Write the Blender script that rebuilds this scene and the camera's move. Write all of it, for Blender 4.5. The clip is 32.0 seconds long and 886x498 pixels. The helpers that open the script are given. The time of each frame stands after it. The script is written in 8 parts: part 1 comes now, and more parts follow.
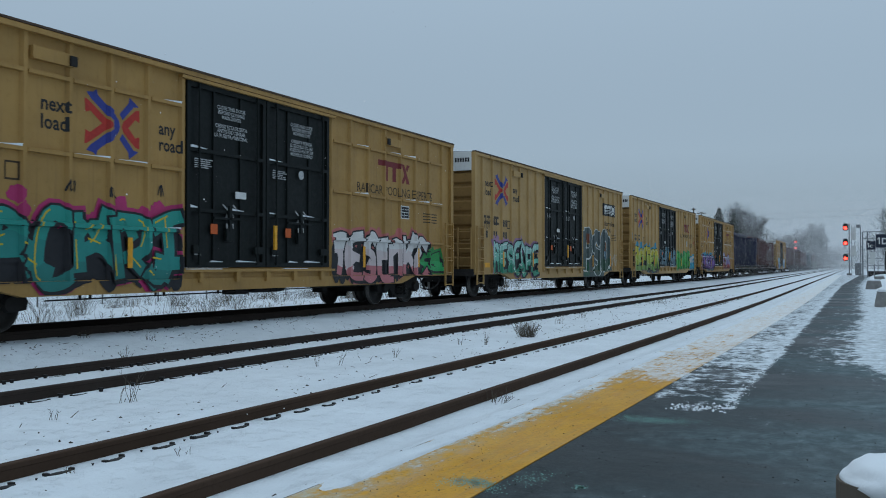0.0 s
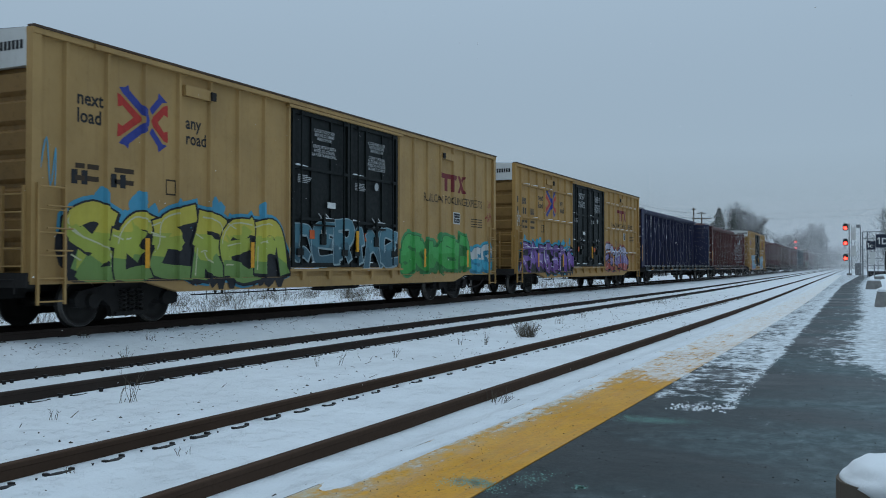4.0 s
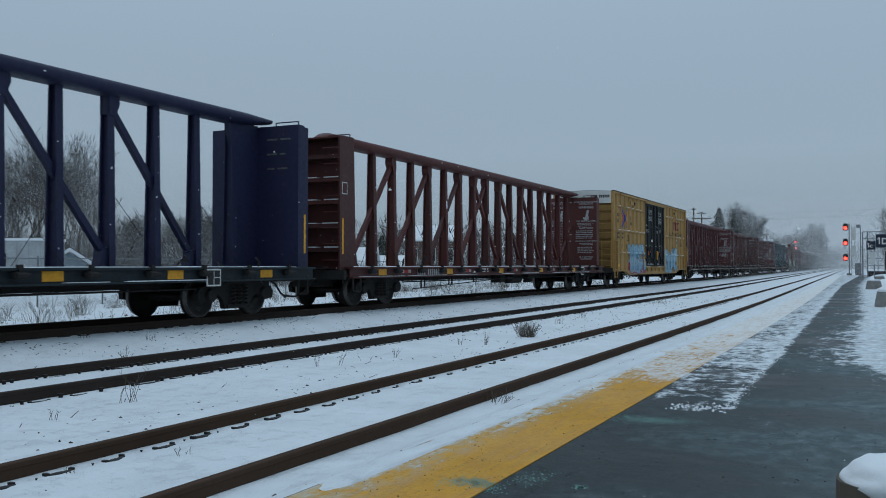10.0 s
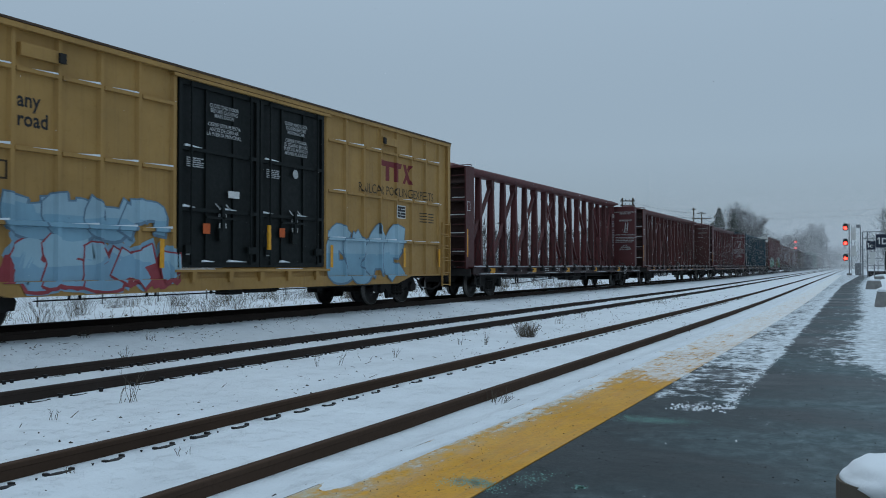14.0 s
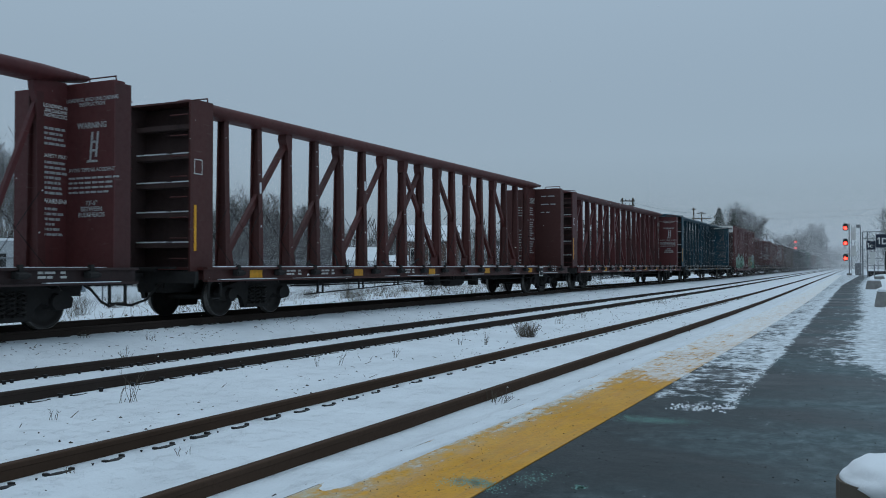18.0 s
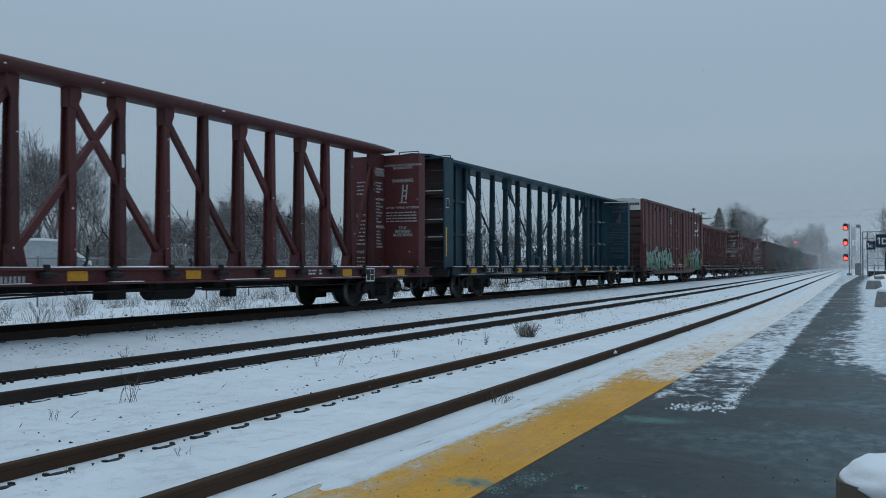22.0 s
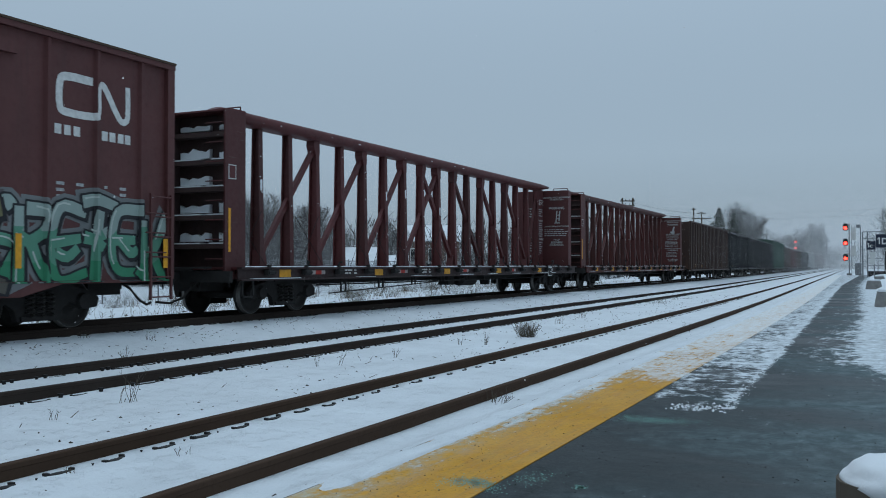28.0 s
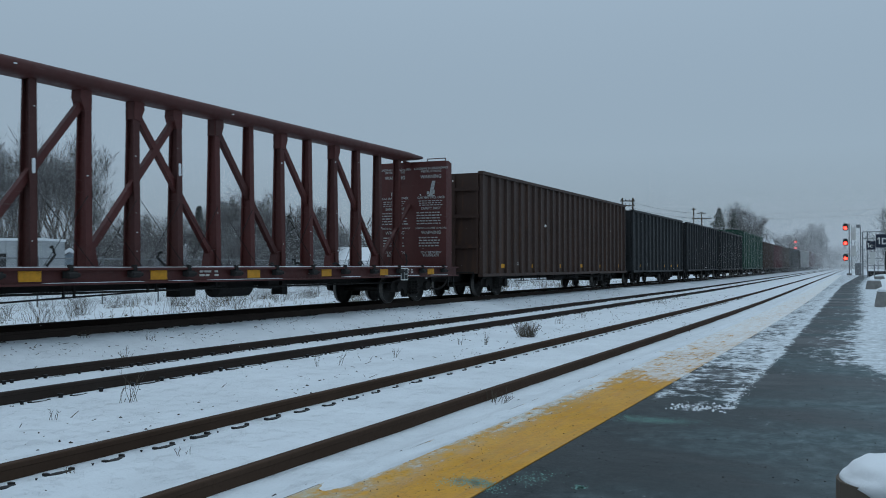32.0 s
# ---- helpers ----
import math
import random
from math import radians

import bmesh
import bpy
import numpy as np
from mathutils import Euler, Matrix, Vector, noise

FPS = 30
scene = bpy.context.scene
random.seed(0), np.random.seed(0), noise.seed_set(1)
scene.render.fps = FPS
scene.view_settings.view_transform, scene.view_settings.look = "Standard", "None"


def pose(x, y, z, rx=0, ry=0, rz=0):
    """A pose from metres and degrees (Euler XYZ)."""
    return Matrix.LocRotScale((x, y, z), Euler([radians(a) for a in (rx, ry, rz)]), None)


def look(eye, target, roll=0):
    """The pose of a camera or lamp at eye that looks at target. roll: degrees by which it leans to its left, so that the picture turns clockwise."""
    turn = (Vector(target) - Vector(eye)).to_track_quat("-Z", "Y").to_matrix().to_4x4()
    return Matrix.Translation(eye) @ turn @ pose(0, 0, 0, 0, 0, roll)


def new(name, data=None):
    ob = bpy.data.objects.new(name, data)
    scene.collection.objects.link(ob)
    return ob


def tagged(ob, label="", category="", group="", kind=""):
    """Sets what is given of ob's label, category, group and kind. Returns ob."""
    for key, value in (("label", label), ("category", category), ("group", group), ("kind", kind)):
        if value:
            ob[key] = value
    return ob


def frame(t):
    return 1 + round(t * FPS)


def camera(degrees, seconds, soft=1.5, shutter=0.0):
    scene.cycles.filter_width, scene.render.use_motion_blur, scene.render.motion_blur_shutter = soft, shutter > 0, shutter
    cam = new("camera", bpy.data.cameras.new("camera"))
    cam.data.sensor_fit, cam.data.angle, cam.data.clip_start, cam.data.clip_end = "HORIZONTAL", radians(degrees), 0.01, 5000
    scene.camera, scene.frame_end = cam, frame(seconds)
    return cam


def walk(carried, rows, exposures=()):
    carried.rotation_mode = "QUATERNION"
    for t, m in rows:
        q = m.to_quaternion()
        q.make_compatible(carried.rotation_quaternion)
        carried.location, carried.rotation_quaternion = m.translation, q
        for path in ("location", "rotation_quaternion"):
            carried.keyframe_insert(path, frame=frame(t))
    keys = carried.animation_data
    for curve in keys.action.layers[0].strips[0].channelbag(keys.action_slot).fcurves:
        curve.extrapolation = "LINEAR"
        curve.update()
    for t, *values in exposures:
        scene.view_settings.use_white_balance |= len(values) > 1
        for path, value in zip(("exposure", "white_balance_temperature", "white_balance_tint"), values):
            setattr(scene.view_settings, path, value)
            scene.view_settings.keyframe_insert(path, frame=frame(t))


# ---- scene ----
cam = camera(51.77, 32.0, soft=0.95, shutter=0.1)
walk(cam, [(0.0, pose(0, 0, 1.2, 91.04, 0, 25.43)), (32.0, pose(0, 0, 1.2, 91.04, 0, 25.43))],
     exposures=[(0.0, 0.10), (3.0, 0.11), (7.0, 0.09), (8.5, 0.0), (12.0, 0.0), (13.0, 0.04), (14.0, 0.04), (16.0, 0.0), (24.5, 0.0), (27.0, 0.09), (28.0, 0.10), (29.5, 0.02), (32.0, 0.0)])

# world: overcast snowfall sky, brighter overhead
world = bpy.data.worlds.new("winter_sky")
scene.world = world
world.use_nodes = True
wn, wl = world.node_tree.nodes, world.node_tree.links
wn.clear()
w_out = wn.new("ShaderNodeOutputWorld")
w_bg = wn.new("ShaderNodeBackground")
w_sky = wn.new("ShaderNodeTexSky")
w_sky.sky_type, w_sky.sun_disc = "NISHITA", False
w_sky.sun_elevation, w_sky.sun_rotation = radians(28), radians(200)
w_co = wn.new("ShaderNodeTexCoord")
w_sep = wn.new("ShaderNodeSeparateXYZ")
w_map = wn.new("ShaderNodeMapRange")
w_map.interpolation_type = "SMOOTHSTEP"
w_map.inputs["From Min"].default_value, w_map.inputs["From Max"].default_value = 0.12, 0.95
w_map.inputs["To Min"].default_value, w_map.inputs["To Max"].default_value = 1.0, 2.2
w_tint = wn.new("ShaderNodeVectorMath")
w_tint.operation = "SCALE"
w_tint.inputs[0].default_value = (0.278, 0.367, 0.455)
w_low = wn.new("ShaderNodeMapRange")
w_low.inputs["From Min"].default_value, w_low.inputs["From Max"].default_value = 0.0, 0.12
w_low.inputs["To Min"].default_value, w_low.inputs["To Max"].default_value = 0.74, 1.0
w_mul = wn.new("ShaderNodeMath")
w_mul.operation = "MULTIPLY"
w_mix = wn.new("ShaderNodeVectorMath")
w_mix.operation = "MULTIPLY_ADD"
w_mix.inputs[1].default_value = (0.006, 0.006, 0.006)
wl.new(w_co.outputs["Generated"], w_sep.inputs[0])
wl.new(w_sep.outputs["Z"], w_map.inputs["Value"])
wl.new(w_sep.outputs["Z"], w_low.inputs["Value"])
wl.new(w_map.outputs["Result"], w_mul.inputs[0])
wl.new(w_low.outputs["Result"], w_mul.inputs[1])
wl.new(w_mul.outputs[0], w_tint.inputs["Scale"])
wl.new(w_sky.outputs["Color"], w_mix.inputs[0])
wl.new(w_tint.outputs["Vector"], w_mix.inputs[2])
wl.new(w_mix.outputs["Vector"], w_bg.inputs["Color"])
wl.new(w_bg.outputs["Background"], w_out.inputs["Surface"])
w_bg.inputs["Strength"].default_value = 1.0

sun = new("sun", bpy.data.lights.new("sun", "SUN"))
sun.data.energy, sun.data.angle, sun.data.color = 0.25, radians(40), (1.0, 0.97, 0.93)
sun.matrix_world = look((0, 0, 50), (6, 8, 0))


# ---- small tools ----
def part(name, bm, mat, parent=None, label="", smooth=False):
    me = bpy.data.meshes.new(name)
    bm.to_mesh(me)
    bm.free()
    return mesh_part(name, me, mat, parent, label, smooth)


def mesh_part(name, me, mat, parent=None, label="", smooth=False):
    if not me.materials:
        for m in (mat if isinstance(mat, (list, tuple)) else [mat]):
            me.materials.append(m)
    if smooth:
        me.shade_smooth()
    ob = new(name, me)
    if parent is not None:
        ob.parent = parent
    if label:
        ob["label"] = label
    return ob


def thing(name, label, category, group="", kind=""):
    return tagged(new(name), label, category, group, kind)


def box(bm, x0, x1, y0, y1, z0, z1, mi=0):
    v = [bm.verts.new((x, y, z)) for z in (z0, z1) for y in (y0, y1) for x in (x0, x1)]
    for a in ((0, 2, 3, 1), (4, 5, 7, 6), (0, 1, 5, 4), (2, 6, 7, 3), (0, 4, 6, 2), (1, 3, 7, 5)):
        bm.faces.new([v[i] for i in a]).material_index = mi
    return v


def rod(bm, p0, p1, r0, r1=None, n=8, caps=True):
    p0, p1 = Vector(p0), Vector(p1)
    r1 = r0 if r1 is None else r1
    d = (p1 - p0).normalized()
    a = d.orthogonal().normalized()
    b = d.cross(a)
    lo, hi = [], []
    for i in range(n):
        c, s = math.cos(2 * math.pi * (i + 0.5) / n), math.sin(2 * math.pi * (i + 0.5) / n)
        lo.append(bm.verts.new(p0 + (a * c + b * s) * r0))
        hi.append(bm.verts.new(p1 + (a * c + b * s) * r1))
    for i in range(n):
        j = (i + 1) % n
        bm.faces.new((lo[i], lo[j], hi[j], hi[i]))
    if caps:
        bm.faces.new(lo[::-1])
        bm.faces.new(hi)


def beam(bm, p0, p1, w, d, up=(1, 0, 0)):
    """A square bar from p0 to p1, w wide across and d deep along up."""
    p0, p1, up = Vector(p0), Vector(p1), Vector(up)
    t = (p1 - p0).normalized()
    s = t.cross(up).normalized() * (w / 2)
    u = s.cross(t).normalized() * (d / 2)
    v = [bm.verts.new(p + a * s + b * u) for p in (p0, p1) for a, b in ((-1, -1), (1, -1), (1, 1), (-1, 1))]
    for q in ((3, 2, 1, 0), (4, 5, 6, 7), (0, 1, 5, 4), (1, 2, 6, 5), (2, 3, 7, 6), (3, 0, 4, 7)):
        bm.faces.new([v[i] for i in q])


def prism(bm, outline, axis, a, b, mi=0):
    """Extrudes a 2D outline from a to b along axis ('x': outline is (y, z); 'y': outline is (x, z))."""
    def at(p, q):
        return (q, p[0], p[1]) if axis == "x" else (p[0], q, p[1])
    lo, hi = [bm.verts.new(at(p, a)) for p in outline], [bm.verts.new(at(p, b)) for p in outline]
    n = len(outline)
    fs = [bm.faces.new(lo), bm.faces.new(hi)]
    for i in range(n):
        fs.append(bm.faces.new((lo[i], hi[i], hi[(i + 1) % n], lo[(i + 1) % n])))
    for g in fs:
        g.material_index = mi
    return fs


def boxes(name, lst, mat, parent=None, label=""):
    bm = bmesh.new()
    for b in lst:
        box(bm, *b)
    return part(name, bm, mat, parent, label)


def rods(name, lst, mat, parent=None, label="", n=8):
    bm = bmesh.new()
    for b in lst:
        rod(bm, *b, n=n)
    return part(name, bm, mat, parent, label)


def ibeam(bm, z0, z1, w0, w1, depth, web=0.024, fl=0.03):
    """An upright H-section post, w0 wide at the foot and w1 at the top across x."""
    rings = []
    for z, w in ((z0, w0), (z1, w1)):
        t, d, q = web / 2, depth / 2, w - fl
        pts = [(-w, -d), (-q, -d), (-q, -t), (q, -t), (q, -d), (w, -d), (w, d), (q, d), (q, t), (-q, t), (-q, d), (-w, d)]
        rings.append([bm.verts.new((x, y, z)) for x, y in pts])
    n = len(rings[0])
    for i in range(n):
        bm.faces.new((rings[0][i], rings[0][(i + 1) % n], rings[1][(i + 1) % n], rings[1][i]))
    bm.faces.new(rings[0][::-1])
    bm.faces.new(rings[1])


# the line of the tracks: straight, then a slight bend to the west further off
def bend(x, y):
    y0 = 4.6 * max(-x, 0.0)
    a = max(0.0, y - y0)
    return 0.0205 * (a * a / 60 if a < 30 else a - 15)


# ---- materials ----
def node_mat(name):
    m = bpy.data.materials.new(name)
    m.use_nodes = True
    nt = m.node_tree
    b = nt.nodes["Principled BSDF"]
    return m, nt, b


def noise_node(nt, scale, detail=4, rough=0.6, stretch=None, src="Object"):
    tc = nt.nodes.new("ShaderNodeTexCoord")
    n = nt.nodes.new("ShaderNodeTexNoise")
    n.inputs["Scale"].default_value, n.inputs["Detail"].default_value, n.inputs["Roughness"].default_value = scale, detail, rough
    if stretch:
        mp = nt.nodes.new("ShaderNodeMapping")
        mp.inputs["Scale"].default_value = stretch
        nt.links.new(tc.outputs[src], mp.inputs["Vector"])
        nt.links.new(mp.outputs["Vector"], n.inputs["Vector"])
    else:
        nt.links.new(tc.outputs[src], n.inputs["Vector"])
    return n


def ramp(nt, src, lo, hi, a=0.0, b=1.0):
    r = nt.nodes.new("ShaderNodeMapRange")
    r.inputs["From Min"].default_value, r.inputs["From Max"].default_value = lo, hi
    r.inputs["To Min"].default_value, r.inputs["To Max"].default_value = a, b
    nt.links.new(src, r.inputs["Value"])
    return r.outputs["Result"]


def mix_col(nt, fac, c0, c1):
    x = nt.nodes.new("ShaderNodeMix")
    x.data_type = "RGBA"
    for sock, v in ((x.inputs["Factor"], fac), (x.inputs["A"], c0), (x.inputs["B"], c1)):
        if isinstance(v, bpy.types.NodeSocket):
            nt.links.new(v, sock)
        elif isinstance(v, (int, float)):
            sock.default_value = v
        else:
            sock.default_value = (*v, 1)
    return x.outputs["Result"]


def bump(nt, b, src, strength, dist):
    n = nt.nodes.new("ShaderNodeBump")
    n.inputs["Strength"].default_value, n.inputs["Distance"].default_value = strength, dist
    nt.links.new(src, n.inputs["Height"])
    nt.links.new(n.outputs["Normal"], b.inputs["Normal"])


def paint(name, col, dirt=(0.07, 0.055, 0.045), amount=0.45, rough=0.55, streak=True, grain=9.0, pieces=0.0):
    """Weathered paint: broad fading, streaks running down, grime; pieces: how far parts differ in soot."""
    m, nt, b = node_mat(name)
    big = noise_node(nt, 0.9, 5)
    dark = tuple(c * 0.78 for c in col)
    c = mix_col(nt, ramp(nt, big.outputs["Fac"], 0.35, 0.7), col, dark)
    if streak:
        st = noise_node(nt, 3.0, 6, 0.7, (1.0, 3.0, 0.12))
        c = mix_col(nt, ramp(nt, st.outputs["Fac"], 0.52, 0.8, 0, amount), c, dirt)
    fine = noise_node(nt, grain, 8, 0.75)
    c = mix_col(nt, ramp(nt, fine.outputs["Fac"], 0.56, 0.78, 0, amount * 0.8), c, dirt)
    if pieces:
        info = nt.nodes.new("ShaderNodeObjectInfo")
        c = mix_col(nt, ramp(nt, info.outputs["Random"], 0.3, 1.0, 0, pieces), c, dirt)
        scuff = noise_node(nt, 5.0, 3, 0.5, (1.0, 0.35, 3.0))
        c = mix_col(nt, ramp(nt, scuff.outputs["Fac"], 0.66, 0.74, 0, 0.22), c, tuple(q * 0.6 + 0.10 for q in col))
    nt.links.new(c, b.inputs["Base Color"])
    nt.links.new(ramp(nt, fine.outputs["Fac"], 0.3, 0.7, rough - 0.1, rough + 0.2), b.inputs["Roughness"])
    b.inputs["Specular IOR Level"].default_value = 0.3
    bump(nt, b, big.outputs["Fac"], 0.25, 0.02)
    return m


def plain(name, col, rough=0.6, metal=0.0, var=0.25, scale=12.0):
    m, nt, b = node_mat(name)
    n = noise_node(nt, scale, 5)
    nt.links.new(mix_col(nt, ramp(nt, n.outputs["Fac"], 0.35, 0.7), col, tuple(c * (1 - var) for c in col)), b.inputs["Base Color"])
    b.inputs["Roughness"].default_value, b.inputs["Metallic"].default_value = rough, metal
    b.inputs["Specular IOR Level"].default_value = 0.3
    return m


def glow(name, col, strength):
    m, nt, b = node_mat(name)
    b.inputs["Base Color"].default_value = (*col, 1)
    b.inputs["Emission Color"].default_value = (*col, 1)
    b.inputs["Emission Strength"].default_value = strength
    return m


def snow_mat(name, tint=(0.72, 0.755, 0.78), dirt=0.0, rough=0.3):
    m, nt, b = node_mat(name)
    n1 = noise_node(nt, 1.3, 6, 0.6)
    n2 = noise_node(nt, 26.0, 6, 0.75)
    n4 = noise_node(nt, 6.5, 7, 0.7)
    c = mix_col(nt, ramp(nt, n1.outputs["Fac"], 0.3, 0.75), tint, tuple(v * 0.84 for v in tint))
    # grey specks: some dirt, and the shade of small dimples put into the colour
    if dirt:
        n3 = noise_node(nt, 13.0, 9, 0.85)
        c = mix_col(nt, ramp(nt, n3.outputs["Fac"], 0.57, 0.70, 0, dirt), c, (0.16, 0.15, 0.14))
    nt.links.new(c, b.inputs["Base Color"])
    b.inputs["Roughness"].default_value = 0.7
    b.inputs["Specular IOR Level"].default_value = 0.2

    def add(src, k, rest):
        ad = nt.nodes.new("ShaderNodeMath")
        ad.operation = "MULTIPLY_ADD"
        ad.inputs[1].default_value = k
        nt.links.new(src, ad.inputs[0])
        nt.links.new(rest, ad.inputs[2])
        return ad.outputs[0]
    pits = ramp(nt, n4.outputs["Fac"], 0.28, 0.46, 0.0, 1.0)
    h = add(pits, 0.35, add(n2.outputs["Fac"], 0.3, n1.outputs["Fac"]))
    bump(nt, b, h, rough, 0.06)
    return m


M = {}
M["snow"] = snow_mat("snow", (0.68, 0.722, 0.748), 0.4, 0.62)
M["snow_cap"] = snow_mat("snow_cap")
M["rail"] = paint("rusty_rail_steel", (0.062, 0.039, 0.027), (0.02, 0.015, 0.012), 0.75, 0.85, False, 22)
M["rail_dark"] = paint("dark_rail_steel", (0.042, 0.032, 0.027), (0.016, 0.013, 0.012), 0.6, 0.85, False, 22)
for key in ("rail", "rail_dark"):
    M[key].node_tree.nodes["Principled BSDF"].inputs["Specular IOR Level"].default_value = 0.06
# car ends and bulkhead pockets: their shade painted in together with grime
M["shaded_end_grime"] = paint("shaded_grimy_end_steel", (0.058, 0.034, 0.031), (0.022, 0.018, 0.017), 0.6, 0.8)
# iron of the spikes, also the painted dark of cracks in the snow
M["iron_and_crack"] = plain("wet_iron_and_crack_dark", (0.014, 0.012, 0.011), 0.6, 0, 0.5)
M["tie"] = plain("tie_wood", (0.05, 0.04, 0.033), 0.9, 0, 0.5)
M["box_yellow"] = paint("boxcar_yellow", (0.362, 0.205, 0.06), (0.14, 0.078, 0.033), 0.5)
M["box_yellow_pale"] = paint("boxcar_yellow_pale", (0.385, 0.235, 0.086), (0.16, 0.09, 0.04), 0.4)
# end walls: the side's yellow darkened for their shade as well as grime
M["box_end"] = paint("shaded_grimy_yellow_end", (0.24, 0.134, 0.042), (0.06, 0.045, 0.025), 0.75)
M["door_green"] = paint("door_dark_green", (0.0075, 0.010, 0.0095), (0.024, 0.022, 0.02), 0.3)
M["door_green"].node_tree.nodes["Principled BSDF"].inputs["Specular IOR Level"].default_value = 0.16
M["end_white"] = paint("end_white", (0.55, 0.55, 0.53), (0.2, 0.18, 0.16), 0.35)
M["red_brown"] = paint("red_brown_paint", (0.086, 0.022, 0.019), (0.04, 0.018, 0.015), 0.42, pieces=0.55)
M["red_dark"] = paint("dark_red_paint", (0.090, 0.022, 0.022), (0.036, 0.016, 0.014), 0.45, pieces=0.55)
M["navy"] = paint("navy_paint", (0.012, 0.014, 0.046), (0.02, 0.018, 0.022), 0.5)
M["teal"] = paint("teal_paint", (0.009, 0.048, 0.070), (0.014, 0.02, 0.022), 0.9, pieces=0.55)
M["brown_soot"] = paint("sooty_brown_sill", (0.036, 0.018, 0.017), (0.014, 0.012, 0.012), 0.7)
M["red_box"] = paint("faded_red_boxcar_paint", (0.10, 0.034, 0.032), (0.05, 0.024, 0.021), 0.6)
M["sill_soot"] = paint("sooty_sill_paint", (0.011, 0.019, 0.024), (0.012, 0.013, 0.013), 0.8)
M["gon_brown"] = paint("gondola_brown", (0.046, 0.025, 0.019), (0.12, 0.055, 0.028), 0.75)
M["gon_black"] = paint("gondola_black", (0.014, 0.016, 0.018), (0.05, 0.04, 0.032), 0.4)
M["green"] = paint("car_green", (0.014, 0.06, 0.04), (0.02, 0.02, 0.018), 0.5)
M["grey_car"] = paint("car_grey", (0.3, 0.3, 0.29), (0.1, 0.08, 0.07), 0.4)
M["under"] = paint("underframe_black", (0.022, 0.020, 0.019), (0.045, 0.036, 0.03), 0.45, 0.85, False, 12)
M["roof_rust"] = paint("rusty_roof_edge", (0.075, 0.05, 0.035), (0.03, 0.02, 0.016), 0.6, 0.85, False, 8)
M["wheel"] = paint("wheel_steel", (0.024, 0.021, 0.019), (0.05, 0.035, 0.028), 0.5, 0.6, False, 10)
M["stencil"] = plain("worn_white_stencil", (0.42, 0.43, 0.43), 0.6, 0, 0.5, 20)
M["orange"] = plain("orange_label", (0.55, 0.10, 0.02), 0.6)
M["tread_dark"] = plain("spring_steel", (0.036, 0.033, 0.03), 0.6, 0.2, 0.4, 20)
M["tread"] = plain("worn_wheel_tread", (0.16, 0.15, 0.14), 0.4, 0.5, 0.4, 20)
M["stencil_faint"] = plain("rubbed_stencil", (0.13, 0.125, 0.125), 0.7, 0, 0.7, 30)
M["faded_white"] = plain("faded_white", (0.40, 0.34, 0.32), 0.6)
M["yellow"] = plain("safety_yellow", (0.72, 0.33, 0.018), 0.5)
M["white"] = plain("white_lettering", (0.62, 0.62, 0.6), 0.6)
M["black"] = plain("black_lettering", (0.015, 0.015, 0.017), 0.6)
M["brown_letter"] = plain("brown_lettering", (0.045, 0.026, 0.012), 0.6)
M["maroon"] = plain("maroon_lettering", (0.17, 0.018, 0.022), 0.6)
M["logo_red"] = plain("logo_red", (0.42, 0.03, 0.02), 0.55)
M["logo_blue"] = plain("logo_blue", (0.03, 0.045, 0.24), 0.55)
M["sign_navy"] = plain("sign_navy", (0.012, 0.018, 0.035), 0.5)
M["concrete"] = plain("concrete", (0.24, 0.235, 0.225), 0.85, 0, 0.35, 5)
M["galv"] = plain("galvanised_steel", (0.22, 0.23, 0.24), 0.5, 0.6, 0.3)
M["bark"] = plain("bark", (0.105, 0.094, 0.085), 0.95, 0, 0.4)
M["wood_post"] = paint("weathered_timber", (0.085, 0.068, 0.05), (0.03, 0.025, 0.02), 0.6, 0.9, True, 6)
M["bollard_wood"] = paint("grey_split_timber", (0.12, 0.1, 0.08), (0.02, 0.017, 0.014), 0.95, 0.9, True, 14)
M["signal_black"] = plain("signal_black", (0.015, 0.015, 0.015), 0.5)
M["lamp_red"] = glow("signal_red_lens", (1.0, 0.035, 0.022), 6.5)


# ---- ground, tracks, platform ----
TRACKS = ((-4.55, -0.13), (-8.90, -0.105), (-13.25, 0.136))   # centre line, top of rail


def sm(a, b, v):
    v = min(1.0, max(0.0, (v - a) / (b - a)))
    return v * v * (3 - 2 * v)


